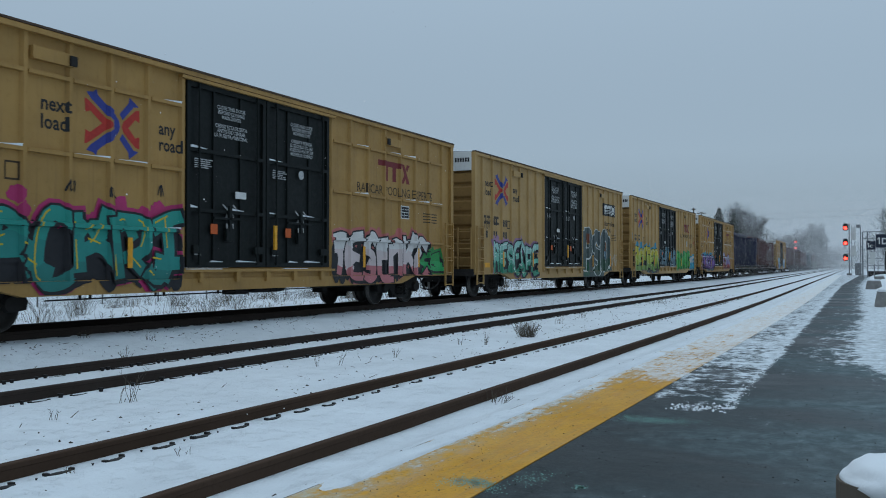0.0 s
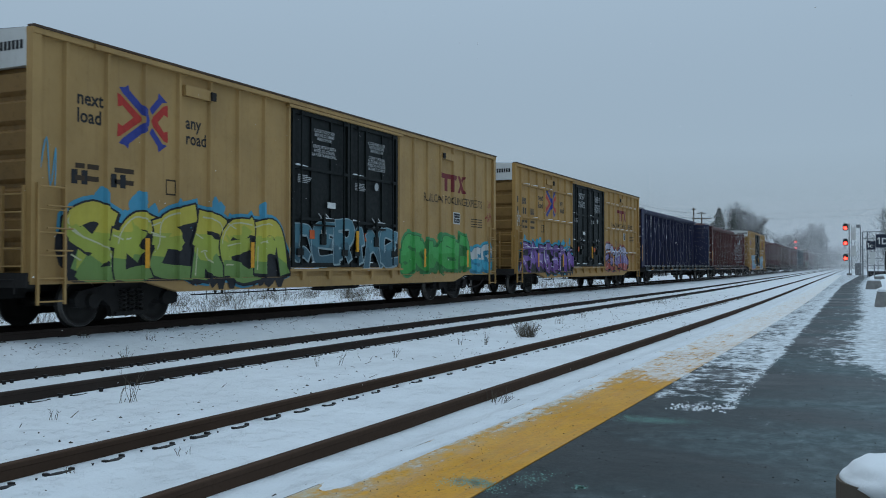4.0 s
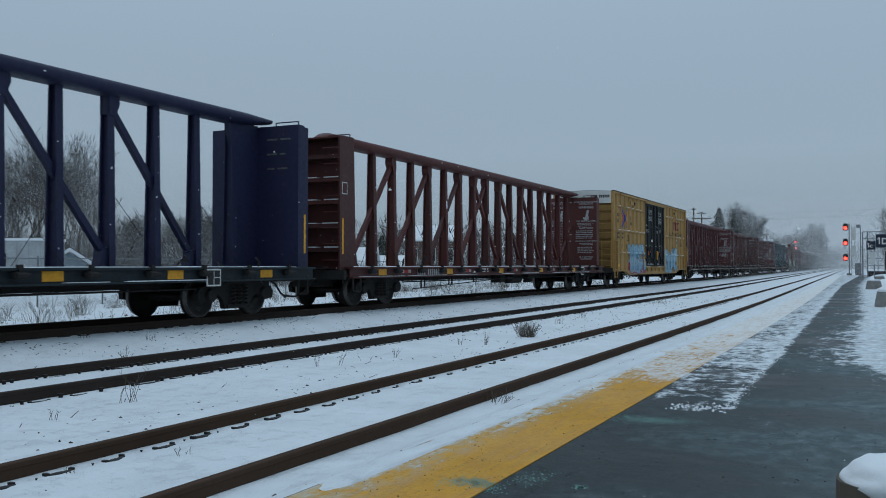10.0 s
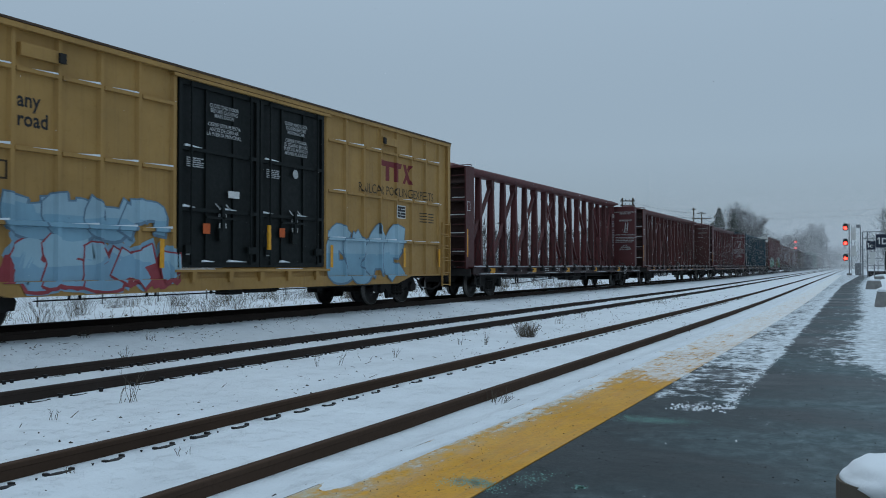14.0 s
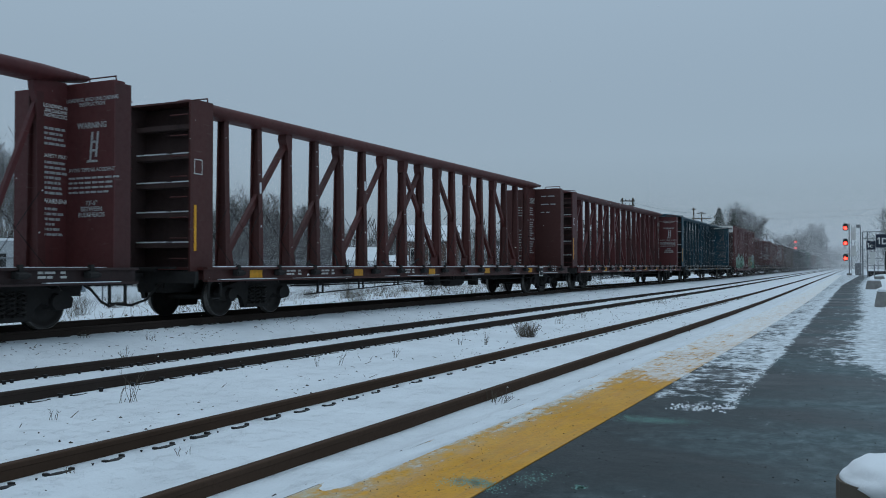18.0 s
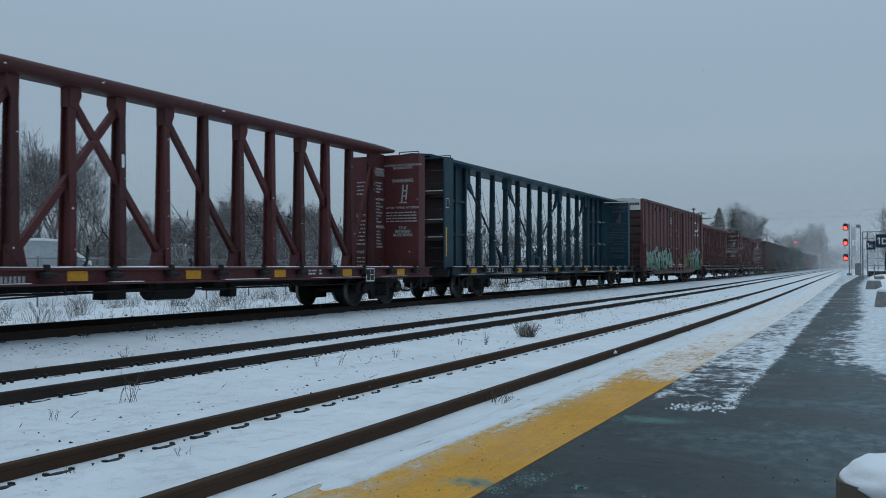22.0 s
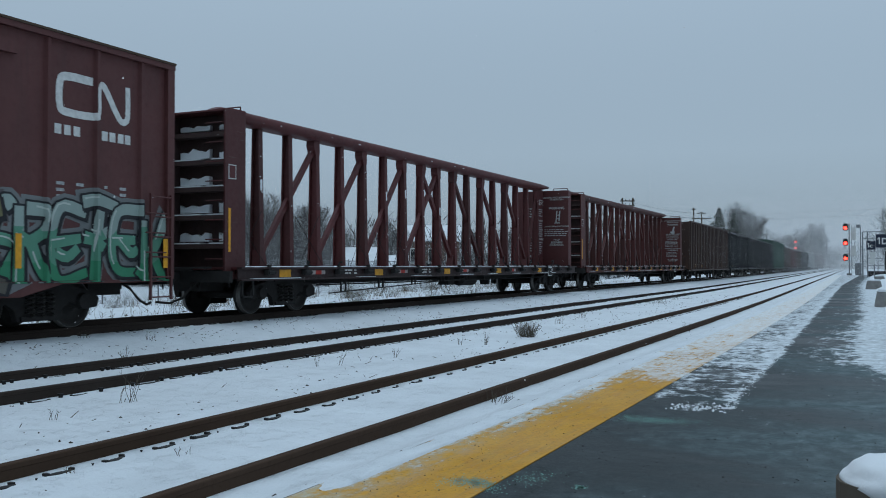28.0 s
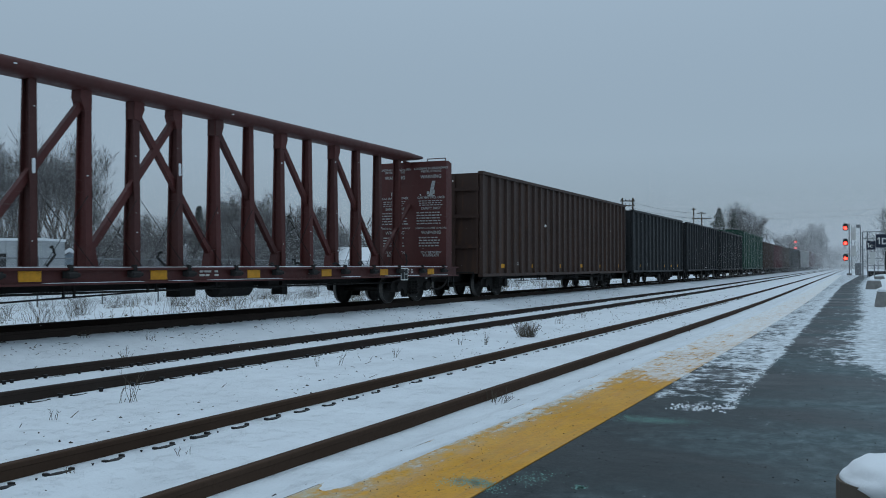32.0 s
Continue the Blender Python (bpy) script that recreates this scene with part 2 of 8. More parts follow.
def ground_height(x, y):
    z = -0.243 + 0.014 * sm(-6.2, -7.6, x) + 0.226 * sm(-10.3, -12.2, x) - 0.16 * sm(-14.7, -17.5, x) - 0.12 * sm(-18, -26, x)
    z += 0.228 * sm(-3.55, -2.72, x) + 0.025 * sm(-2.95, -2.66, x)
    if -60 < x < 3 and -20 < y < 160:
        calm = 1.0
        for cx, top in TRACKS:
            calm = min(calm, 0.25 + 0.75 * sm(0.1, 0.7, abs(abs(x - cx) - 0.75)))
        z += calm * (0.04 * noise.noise((x * 0.5, y * 0.35, 3)) + 0.022 * noise.noise((x * 1.7, y * 1.3, 5))
                     + 0.012 * noise.noise((x * 4.1, y * 3.3, 7))) * (1 - sm(-3.3, -2.85, x))
        z += sm(-3.0, -2.7, x) * (0.008 + 0.022 * noise.noise((1.0, y * 0.9, 2)) + 0.015 * noise.noise((x * 3, y * 3.1, 6)))
    if -27 < x < -15.2 and 0 < y < 90:
        z += (0.07 * noise.noise((x * 1.1, y * 0.9, 11)) + 0.035 * noise.noise((x * 2.9, y * 2.3, 12))) * sm(-15.2, -16.2, x)
    z += 0.03 * sm(16, 45, y) * sm(-14.6, -14.1, x) * (1 - sm(-3.6, -3.1, x))
    if x > -2.66:
        z -= 0.5 * sm(-2.62, -2.35, x)
    return z


def ground():
    xs = sorted(set([-2500, -1200, -600, -300, -180, -120, -90, -70, -55, -45] + [round(-40 + 0.8 * i, 2) for i in range(17)] + [round(-27 + 0.25 * i, 2) for i in range(28)]
                    + [round(-20 + 0.12 * i, 2) for i in range(142)] + [-2.95, -2.85, -2.75, -2.7, -2.65, -2.6, -2.55, -2.5, -2.45, -2.4] + [-2.3, 2, 9, 14, 30, 80, 200, 500, 1200, 2500]))
    ys = sorted(set([-1500, -500, -150, -60, -30] + [-20 + 2.0 * i for i in range(10)] + [0.2 * i for i in range(165)]
                    + [33 + 1.0 * i for i in range(60)] + [95 + 5 * i for i in range(24)] + [230, 280, 350, 450, 600, 800, 1200, 2000, 3500]))
    verts = [(x - (bend(x, y) if x > -40 else 0), y, ground_height(x, y)) for y in ys for x in xs]
    n = len(xs)
    faces = [(j * n + i, j * n + i + 1, (j + 1) * n + i + 1, (j + 1) * n + i) for j in range(len(ys) - 1) for i in range(n - 1)]
    me = bpy.data.meshes.new("ground")
    me.from_pydata(verts, [], faces)
    ob = mesh_part("ground", me, M["snow"], None, "", True)
    tagged(ob, "snow-covered ground with thin weeds between the tracks", "ground", "", "structure")


RAIL = [(-0.07, 0), (-0.07, 0.012), (-0.029, 0.028), (-0.029, 0.128), (-0.037, 0.135), (-0.037, 0.165), (-0.03, 0.172),
        (0.03, 0.172), (0.037, 0.165), (0.037, 0.135), (0.029, 0.128), (0.029, 0.028), (0.07, 0.012), (0.07, 0)]


def sweep_y(outline, x, z, y0, y1, step, mat, name, bent=True):
    bm = bmesh.new()
    prev = None
    y = y0
    while True:
        s = bend(x, y) if bent else 0
        ring = [bm.verts.new((x - s + p, y, z + q)) for p, q in outline]
        if prev:
            for i in range(len(ring)):
                j = (i + 1) % len(ring)
                bm.faces.new((prev[i], ring[i], ring[j], prev[j]))
        else:
            bm.faces.new(ring)
        prev = ring
        if y >= y1:
            break
        y = min(y1, y + (step if y < 130 else step * 6))
    bm.faces.new(prev[::-1])
    return part(name, bm, mat)


def tracks():
    rnd = random.Random(4)
    for k, (cx, top) in enumerate(TRACKS):
        tr = thing("track_%d" % (k + 1), "railway track of rusty rails on snow-covered ties", "track", "", "structure")
        for s in (-0.7525, 0.7525):
            sweep_y(RAIL, cx + s, top - 0.172, -12, 520, 2.5, M["rail"] if k == 0 else M["rail_dark"], "rail").parent = tr
        # ties: the ends beside the rails break through the snow
        me = None
        for i in range(150):
            y = -2.22 + i * 0.49
            if me is None:
                bm = bmesh.new()
                box(bm, -1.27, 1.27, -0.11, 0.11, -0.17, 0.0)
                bmesh.ops.bevel(bm, geom=bm.edges[:], offset=0.012, segments=1, affect="EDGES")
                me = bpy.data.meshes.new("tie")
                bm.to_mesh(me)
                bm.free()
                me.materials.append(M["tie"])
            t = new("tie", me)
            t.parent = tr
            t.matrix_basis = pose(cx - bend(cx, y), y + rnd.uniform(-0.03, 0.03), top - 0.172 - 0.012 + rnd.uniform(-0.012, 0.012), 0, 0, rnd.uniform(-1.5, 1.5))


def rail_fixings():
    """Spikes, and dark slivers that stand for shaded cracks beside the rail foot where the snow has sunk."""
    rnd = random.Random(14)
    kinds = []
    for k in range(4):
        bm = bmesh.new()
        n, L, h = 7, 0.112, []
        for i in range(n + 1):
            f = i / n
            y = -L + 2 * L * f
            w = 0.021 * (0.45 + math.sin(math.pi * min(1, f * 1.1 + 0.05))) * (1 + 0.5 * noise.noise((k, f * 4, 1)))
            c = 0.014 * noise.noise((k * 3.1, f * 2.5, 6)) - 0.010 * (2 * f - 1) ** 2
            h.append([bm.verts.new((c - w, y, -0.02)), bm.verts.new((c - w * 0.6, y, 0.007)), bm.verts.new((c + w, y, 0.003)), bm.verts.new((c + w, y, -0.02))])
        for p, q in zip(h, h[1:]):
            for i in range(3):
                bm.faces.new((p[i], q[i], q[i + 1], p[i + 1]))
        box(bm, -0.036, 0.006, -L - 0.006, -L + 0.022, -0.02, 0.016)
        box(bm, -0.05, -0.012, L - 0.02, L + 0.006, -0.02, 0.014)
        me = bpy.data.meshes.new("tie_plate")
        bm.to_mesh(me)
        bm.free()
        me.materials.append(M["iron_and_crack"])
        kinds.append(me)
    bm = bmesh.new()
    box(bm, -0.013, 0.013, -0.013, 0.013, -0.03, 0.02)
    box(bm, -0.02, 0.02, -0.02, 0.02, 0.02, 0.034)
    spike = bpy.data.meshes.new("rail_spike")
    bm.to_mesh(spike)
    bm.free()
    spike.materials.append(M["iron_and_crack"])
    roots = {o.name: o for o in scene.collection.objects if o.name.startswith("track_")}

    def put(name, me, root, x, y, lean=5.0, size=1.0, long=1.0):
        t = new(name, me)
        t.parent = roots[root]
        t.matrix_basis = pose(x - bend(x, y), y, ground_height(x, y) + rnd.uniform(0.0, 0.006), rnd.uniform(-2, 2), 0, rnd.uniform(-lean, lean)) @ Matrix.Diagonal((size, size * long, size, 1))
    for i in range(80):
        y = 4.15 + (i - 4) * 0.49
        put("tie_plate", kinds[i % 4], "track_1", -5.3025 + rnd.uniform(0.16, 0.2), y + rnd.uniform(-0.03, 0.03), 7, rnd.uniform(0.85, 1.1) if y < 7.5 else rnd.uniform(0.5, 0.95))
        if rnd.random() < 0.5:
            put("rail_spike", spike, "track_1", -5.3025 + rnd.uniform(0.15, 0.2), y + rnd.uniform(0.18, 0.3), 30, 0.35)
    for i in range(100):
        y = 4.0 + i * 0.53
        for s in (-0.7525, 0.7525):
            x = -8.90 + s
            # a pair of spikes at each tie, between them a dark sliver for the shade of the melted gap along the rail
            # foot
            for q in (-0.07, 0.07) if s < 0 else (0.0,):
                if rnd.random() < 0.85:
                    put("rail_spike", spike, "track_2", x + rnd.uniform(0.12, 0.17), y + q + rnd.uniform(-0.03, 0.03), 20, rnd.uniform(0.9, 1.4))
            if rnd.random() < 0.8:
                put("tie_plate", kinds[rnd.randrange(4)], "track_2", x + rnd.uniform(0.13, 0.16), y + 0.265, 2, rnd.uniform(0.55, 0.8), rnd.uniform(1.5, 2.3))
    for i in range(110):
        if rnd.random() < 0.8:
            put("tie_plate", kinds[i % 4], "track_3", -12.4975 + rnd.uniform(0.15, 0.2), 4 + 0.42 * i, 4, rnd.uniform(0.8, 1.5))


def crumbs(name, spots, mat, label, category):
    """Small angular crumbs, each a squashed four-sided pebble of its own shape."""
    rnd = random.Random(77)
    verts, faces = [], []
    for x, y, z, r in spots:
        k = len(verts)
        n = 5
        for i in range(n):
            a = 2 * math.pi * i / n + rnd.uniform(-0.4, 0.4)
            q = r * rnd.uniform(0.7, 1.3)
            verts.append((x + q * math.cos(a), y + q * math.sin(a), z - 0.003))
        verts.append((x + r * rnd.uniform(-0.3, 0.3), y + r * rnd.uniform(-0.3, 0.3), z + r * rnd.uniform(0.35, 0.8)))
        faces += [(k + i, k + (i + 1) % n, k + n) for i in range(n)]
    me = bpy.data.meshes.new(name)
    me.from_pydata(verts, [], faces)
    tagged(mesh_part(name, me, mat), label, category, "", "stuff")


def stains():
    """Flaked mint paint, grit and frozen slush crumbs on the platform, stones in the snow."""
    rnd = random.Random(31)
    mint = plain("mint_paint_stain", (0.21, 0.42, 0.36), 0.7, 0, 0.4, 30)
    bm = bmesh.new()
    for cx, cy, rx, ry, n in ((-1.97, 4.62, 0.075, 0.055, 620), (-1.46, 4.8, 0.016, 0.02, 150), (-1.55, 7.12, 0.13, 0.07, 1000), (-1.78, 7.2, 0.05, 0.06, 150), (-1.75, 4.9, 0.06, 0.10, 200), (-2.1, 4.6, 0.06, 0.06, 260), (-2.5, 7.2, 0.08, 0.9, 700)):
        tilt = rnd.uniform(-0.4, 0.4)
        for _ in range(n):
            a = cx + rnd.gauss(0, rx)
            b, q = cy + rnd.gauss(0, ry) + (a - cx) * tilt, 0.0021 * rnd.uniform(0.4, 1.9)
            ring = [bm.verts.new((a + q * rnd.uniform(0.6, 1.5) * math.cos(t), b + 2.2 * q * rnd.uniform(0.6, 1.4) * math.sin(t), 0.0072 if a < -1.90 else 0.0012)) for t in [0.9 * k for k in range(7)]]
            bm.faces.new(ring)
    tagged(part("paint_flakes", bm, mint), "flaked mint green paint marks on the platform", "paint marks", "", "stuff")
    # slush crumbs along the ends of the drifted snow
    spots = []
    for i in range(900):
        f = rnd.random()
        if rnd.random() < 0.25:
            x, y = -1.56 + 0.45 * f + rnd.gauss(0, 0.03), 7.9 + 0.06 * f + rnd.gauss(0, 0.11)
            r = 0.003 + 0.019 * rnd.random() ** 2.5
        elif rnd.random() < 0.5:
            x, y = -1.15 - 0.012 * 6 * f * f + rnd.gauss(0, 0.03), 7.95 + 6 * f * f
            r = rnd.uniform(0.004, 0.013)
        else:
            x, y = -2.62 + abs(rnd.gauss(0, 0.12)), 5.5 + 4.2 * f
            r = rnd.uniform(0.0015, 0.007)
        spots.append((x, y, 0.006 if x < -1.90 else 0.001, r))
    crumbs("slush_crumbs", spots, M["snow_cap"], "white frozen slush crumbs on the platform", "slush")
    spots = []
    for i in range(5200):
        x, y = rnd.uniform(-2.7, 1.2), 3.6 + 9 * rnd.random() ** 1.3
        if x > -1.86 and rnd.random() < 0.6:
            continue
        spots.append((x, y, 0.006 if x < -1.90 else 0.001, 0.0022 + 0.0075 * rnd.random() ** 3))
    crumbs("grit", spots, plain("dark_grit", (0.03, 0.028, 0.025), 0.9), "dark grit scattered over the platform", "grit")
    spots = []
    for i in range(17000):
        pick = rnd.random()
        x, y = (rnd.uniform(-8.0, -5.6) if pick < 0.25 else rnd.uniform(-12.3, -9.8) if pick < 0.68 else rnd.uniform(-18.5, -14.2) if pick < 0.92 else rnd.uniform(-5.3, -2.8)), 3 + 42 * rnd.random()
        if noise.noise((x * 0.9, y * 0.5, 4)) < (0.0 if pick < 0.92 else 0.2):
            continue
        spots.append((x, y, ground_height(x, y) - 0.003, 0.004 + (0.026 if x > -13 else 0.06) * rnd.random() ** 4))
    crumbs("ballast_stones", spots, M["tie"], "dark ballast stones poking through the snow", "stones")


def platform_mat(name, base_col, wet, strip=False):
    """Wet asphalt (or worn yellow paint) with drifted snow lying in streaks across it."""
    m, nt, b = node_mat(name)
    tc = nt.nodes.new("ShaderNodeTexCoord")
    sp = nt.nodes.new("ShaderNodeSeparateXYZ")
    nt.links.new(tc.outputs["Object"], sp.inputs[0])
    X, Y = sp.outputs["X"], sp.outputs["Y"]
    n1 = noise_node(nt, 1.5, 9, 0.70, (1.0, 0.5, 1.0))
    n2 = noise_node(nt, 7.0, 8, 0.75, (1.0, 0.7, 1.0))
    n3 = noise_node(nt, 90.0, 4, 0.7)
    n4 = noise_node(nt, 0.55, 5, 0.6, (0.5, 1.0, 1.0))
    n5 = noise_node(nt, 7.0, 5, 0.6, (3.0, 0.12, 1.0))

    def calc(op, a, c, d=None):
        x = nt.nodes.new("ShaderNodeMath")
        x.operation = op
        for s, v in zip(x.inputs, (a, c, d)):
            if isinstance(v, bpy.types.NodeSocket):
                nt.links.new(v, s)
            elif v is not None:
                s.default_value = v
        return x.outputs[0]

    # the tracks' slight bend carries the platform with it
    lane = calc("ADD", X, ramp(nt, Y, 9.0, 60.0, 0.0, 0.85))
    if strip:
        # patches along the outer edge, then from 9.5 m on thin snow all over, rubbed through in lines
        edge = calc("MULTIPLY", ramp(nt, X, -2.28, -2.66, 0.0, 0.20), ramp(nt, Y, 4.0, 7.2, 0.3, 1.0))
        far = calc("ADD", ramp(nt, calc("MULTIPLY_ADD", X, 0.5, Y), 7.95, 9.1, 0.0, 0.15), ramp(nt, Y, 11.0, 20.0, 0.0, 0.05))
        s = calc("MULTIPLY_ADD", n1.outputs["Fac"], 0.25, calc("MULTIPLY", n2.outputs["Fac"], 0.45))
        s = calc("MULTIPLY_ADD", n5.outputs["Fac"], 0.30, s)
        s = calc("ADD", calc("ADD", s, calc("MAXIMUM", edge, far)), calc("MULTIPLY", n3.outputs["Fac"], 0.05))
        fac = ramp(nt, s, 0.60, 0.70)
    else:
        # a drift between the strip and a straight worn edge, a clear lane, then the snow on the back of the platform
        worn_edge = ramp(nt, lane, -1.02, -1.16)
        rim = calc("MULTIPLY", worn_edge, ramp(nt, lane, -1.45, -1.18, 0.0, 0.05))
        start = ramp(nt, calc("MULTIPLY_ADD", calc("ADD", X, 1.15), -2.2, Y), 7.9, 12.0, 0.045, 0.125)
        begun = ramp(nt, calc("MULTIPLY_ADD", n1.outputs["Fac"], 2.4, Y), 8.6, 10.0)
        drift = calc("MULTIPLY", calc("MULTIPLY", calc("ADD", start, rim), worn_edge), begun)
        back = calc("MULTIPLY", ramp(nt, calc("MULTIPLY_ADD", X, 1.6, Y), 9.6, 13.0), ramp(nt, calc("ADD", lane, ramp(nt, Y, 14.0, 22.0, 0.0, -0.42)), -0.95, 0.3, 0.0, 0.22))
        heap = calc("MULTIPLY", ramp(nt, calc("MULTIPLY_ADD", X, 1.6, Y), 10.6, 12.6), calc("MULTIPLY", ramp(nt, lane, -0.22, 0.2, 0.0, 0.17), ramp(nt, Y, 20.0, 34.0, 1.0, 0.3)))
        back = calc("ADD", back, heap)
        frosty = calc("MULTIPLY", ramp(nt, Y, 9.0, 14.0), 0.045)
        s = calc("MULTIPLY_ADD", n1.outputs["Fac"], 0.42, calc("MULTIPLY", n2.outputs["Fac"], 0.58))
        s = calc("ADD", calc("ADD", s, calc("ADD", calc("MAXIMUM", drift, back), frosty)), calc("MULTIPLY", n3.outputs["Fac"], 0.05))
        fac = ramp(nt, s, 0.625, 0.70)
    n6 = noise_node(nt, 38.0, 5, 0.8)
    speck = ramp(nt, n6.outputs["Fac"], 0.53, 0.70, 0, 0.8)
    # patchy dust, with the sheen of the right side painted in as paler tone
    dust_sheen = ramp(nt, calc("ADD", n4.outputs["Fac"], ramp(nt, X, -1.9, 0.4, -0.14, 0.13)), 0.40, 0.64)
    if strip:
        worn = ramp(nt, n5.outputs["Fac"], 0.46, 0.66, 0, 0.6)
        dark = mix_col(nt, dust_sheen, base_col, tuple(c * 0.78 for c in base_col))
        dark = mix_col(nt, worn, dark, (0.36, 0.21, 0.06))
        dark = mix_col(nt, ramp(nt, n2.outputs["Fac"], 0.44, 0.66, 0, 0.6), dark, (0.42, 0.17, 0.02))
        dark = mix_col(nt, speck, dark, (0.14, 0.085, 0.025))
        rime = calc("MULTIPLY", ramp(nt, X, -2.3, -2.68), ramp(nt, n2.outputs["Fac"], 0.40, 0.62, 0, 0.8))
        dark = mix_col(nt, rime, dark, (0.42, 0.50, 0.44))
        fac = calc("MULTIPLY", fac, ramp(nt, n5.outputs["Fac"], 0.38, 0.60, 0.95, 0.68))
    else:
        dark = mix_col(nt, dust_sheen, base_col, tuple(c * 6.3 for c in base_col))
        dark = mix_col(nt, speck, dark, (0.06, 0.08, 0.085))
        # frost patches, made stronger to the right for the same painted sheen
        frost_sheen = calc("MULTIPLY", ramp(nt, n2.outputs["Fac"], 0.44, 0.68, 0, 0.36), ramp(nt, calc("ADD", n4.outputs["Fac"], ramp(nt, X, -1.0, 0.6, -0.03, 0.17)), 0.42, 0.66))
        dark = mix_col(nt, frost_sheen, dark, (0.30, 0.385, 0.40))
        fac = calc("MULTIPLY", fac, ramp(nt, n2.outputs["Fac"], 0.40, 0.62, 0.55, 1.0))
    c = mix_col(nt, fac, dark, (0.69, 0.745, 0.775))
    nt.links.new(c, b.inputs["Base Color"])
    b.inputs["Specular IOR Level"].default_value = 0.3 if strip else 0.19
    wet_r = ramp(nt, n4.outputs["Fac"], 0.35, 0.65, wet, wet + 0.3)
    rr = nt.nodes.new("ShaderNodeMix")
    nt.links.new(fac, rr.inputs["Factor"])
    nt.links.new(wet_r, rr.inputs["A"])
    rr.inputs["B"].default_value = 0.8
    nt.links.new(rr.outputs["Result"], b.inputs["Roughness"])
    hh = calc("MULTIPLY_ADD", n2.outputs["Fac"], 0.5, calc("MULTIPLY_ADD", n3.outputs["Fac"], 0.10, fac))
    bump(nt, b, hh, 0.7, 0.014)
    return m


def strip_mesh(name, x0, x1, z, y0, y1, mat, thick=0.3, edge_jitter=0.0):
    bm = bmesh.new()
    prev = None
    ys = [y0 + 1.5 * i for i in range(int((y1 - y0) / 1.5) + 1)]
    for y in ys:
        s0, s1 = bend(x0, y), bend(x1, y)
        ring = [bm.verts.new(c) for c in ((x0 - s0, y, z - thick), (x1 - s1, y, z - thick), (x1 - s1, y, z), (x0 - s0, y, z))]
        if prev:
            for i in range(4):
                j = (i + 1) % 4
                bm.faces.new((prev[i], prev[j], ring[j], ring[i]))
        else:
            bm.faces.new(ring[::-1])
        prev = ring
    bm.faces.new(prev)
    return part(name, bm, mat)


def platform():
    M["asphalt"] = platform_mat("wet_asphalt", (0.0072, 0.0112, 0.0120), 0.40)
    M["strip"] = platform_mat("worn_yellow_paint", (0.54, 0.265, 0.016), 0.55, True)
    p = strip_mesh("platform", -2.78, 9.0, 0.0, -12, 124, M["asphalt"], 0.5)
    tagged(p, "wet dark asphalt station platform with drifted snow", "platform", "", "structure")
    s = strip_mesh("platform_edge_strip", -2.76, -1.90, 0.006, -12, 123.9, M["strip"], 0.02)
    tagged(s, "worn yellow painted edge strip, partly snow covered", "platform edge", "", "structure")


# ---- the freight train ----
TRAIN = []
SPIN = []
CACHE = {}


def cached(name, key, fill, mat, parent, at=(0, 0, 0), label="", smooth=False, turn=0):
    """A part whose mesh is built once for each key and shared by all alike parts."""
    key = (key, mat.name if not isinstance(mat, list) else mat[0].name)
    if key not in CACHE:
        bm = bmesh.new()
        fill(bm)
        me = bpy.data.meshes.new(name)
        bm.to_mesh(me)
        bm.free()
        if smooth:
            me.shade_smooth()
        CACHE[key] = me
    ob = mesh_part(name, CACHE[key], mat, parent, label)
    ob.matrix_basis = pose(*at, 0, 0, turn)
    return ob


def words(text, size, mat, parent, at, face="side", align="LEFT", label="", name="lettering", wide=1.0):
    """Flat lettering: face 'side' reads on the +x flank, 'inner' on a wall seen along +y."""
    key = ("text", text, size, align, wide, mat.name)
    if key not in CACHE:
        cu = bpy.data.curves.new("lettering", "FONT")
        cu.body, cu.size, cu.align_x, cu.resolution_u = text, size, align, 2
        cu.space_line, cu.offset = 0.9, size * 0.022
        tmp = bpy.data.objects.new("lettering", cu)
        scene.collection.objects.link(tmp)
        me = bpy.data.meshes.new_from_object(tmp.evaluated_get(bpy.context.evaluated_depsgraph_get()))
        bpy.data.objects.remove(tmp)
        me.transform(Matrix.Diagonal((wide, 1, 1, 1)))
        me.materials.clear()
        CACHE[key] = me
    ob = mesh_part(name, CACHE[key], mat, parent, label)
    turn = {"side": Matrix(((0, 0, 1), (1, 0, 0), (0, 1, 0))), "inner": Matrix(((1, 0, 0), (0, 0, -1), (0, 1, 0)))}[face]
    ob.matrix_basis = Matrix.Translation(at) @ turn.to_4x4()
    return ob


def bars(parent, mat, x, y, z, widths, h, gap, face="side", name="marking", line=0.0):
    """Rows of unreadable writing as plain bars. widths: for each row, a list of bar lengths."""
    bm = bmesh.new()
    for r, row in enumerate(widths):
        p = 0.0
        for w in row:
            if w > 0:
                z0 = z - r * (h + (line or h * 0.8))
                if face == "side":
                    box(bm, x, x + 0.004, y + p, y + p + w, z0, z0 + h)
                else:
                    box(bm, x + p, x + p + w, y - 0.004, y, z0, z0 + h)
            p += abs(w) + gap
    return tagged(part(name, bm, mat, parent), kind="stuff")


def code_bars(parent, mat, x, y, z, n, h=0.27):
    """Identification characters as plain upright bars, one each."""
    bm = bmesh.new()
    for i in range(n):
        y0 = y + i * h * 0.72
        box(bm, x, x + 0.004, y0, y0 + h * 0.42, z, z + h * 0.9)
    return tagged(part("marking", bm, mat, parent), kind="stuff")


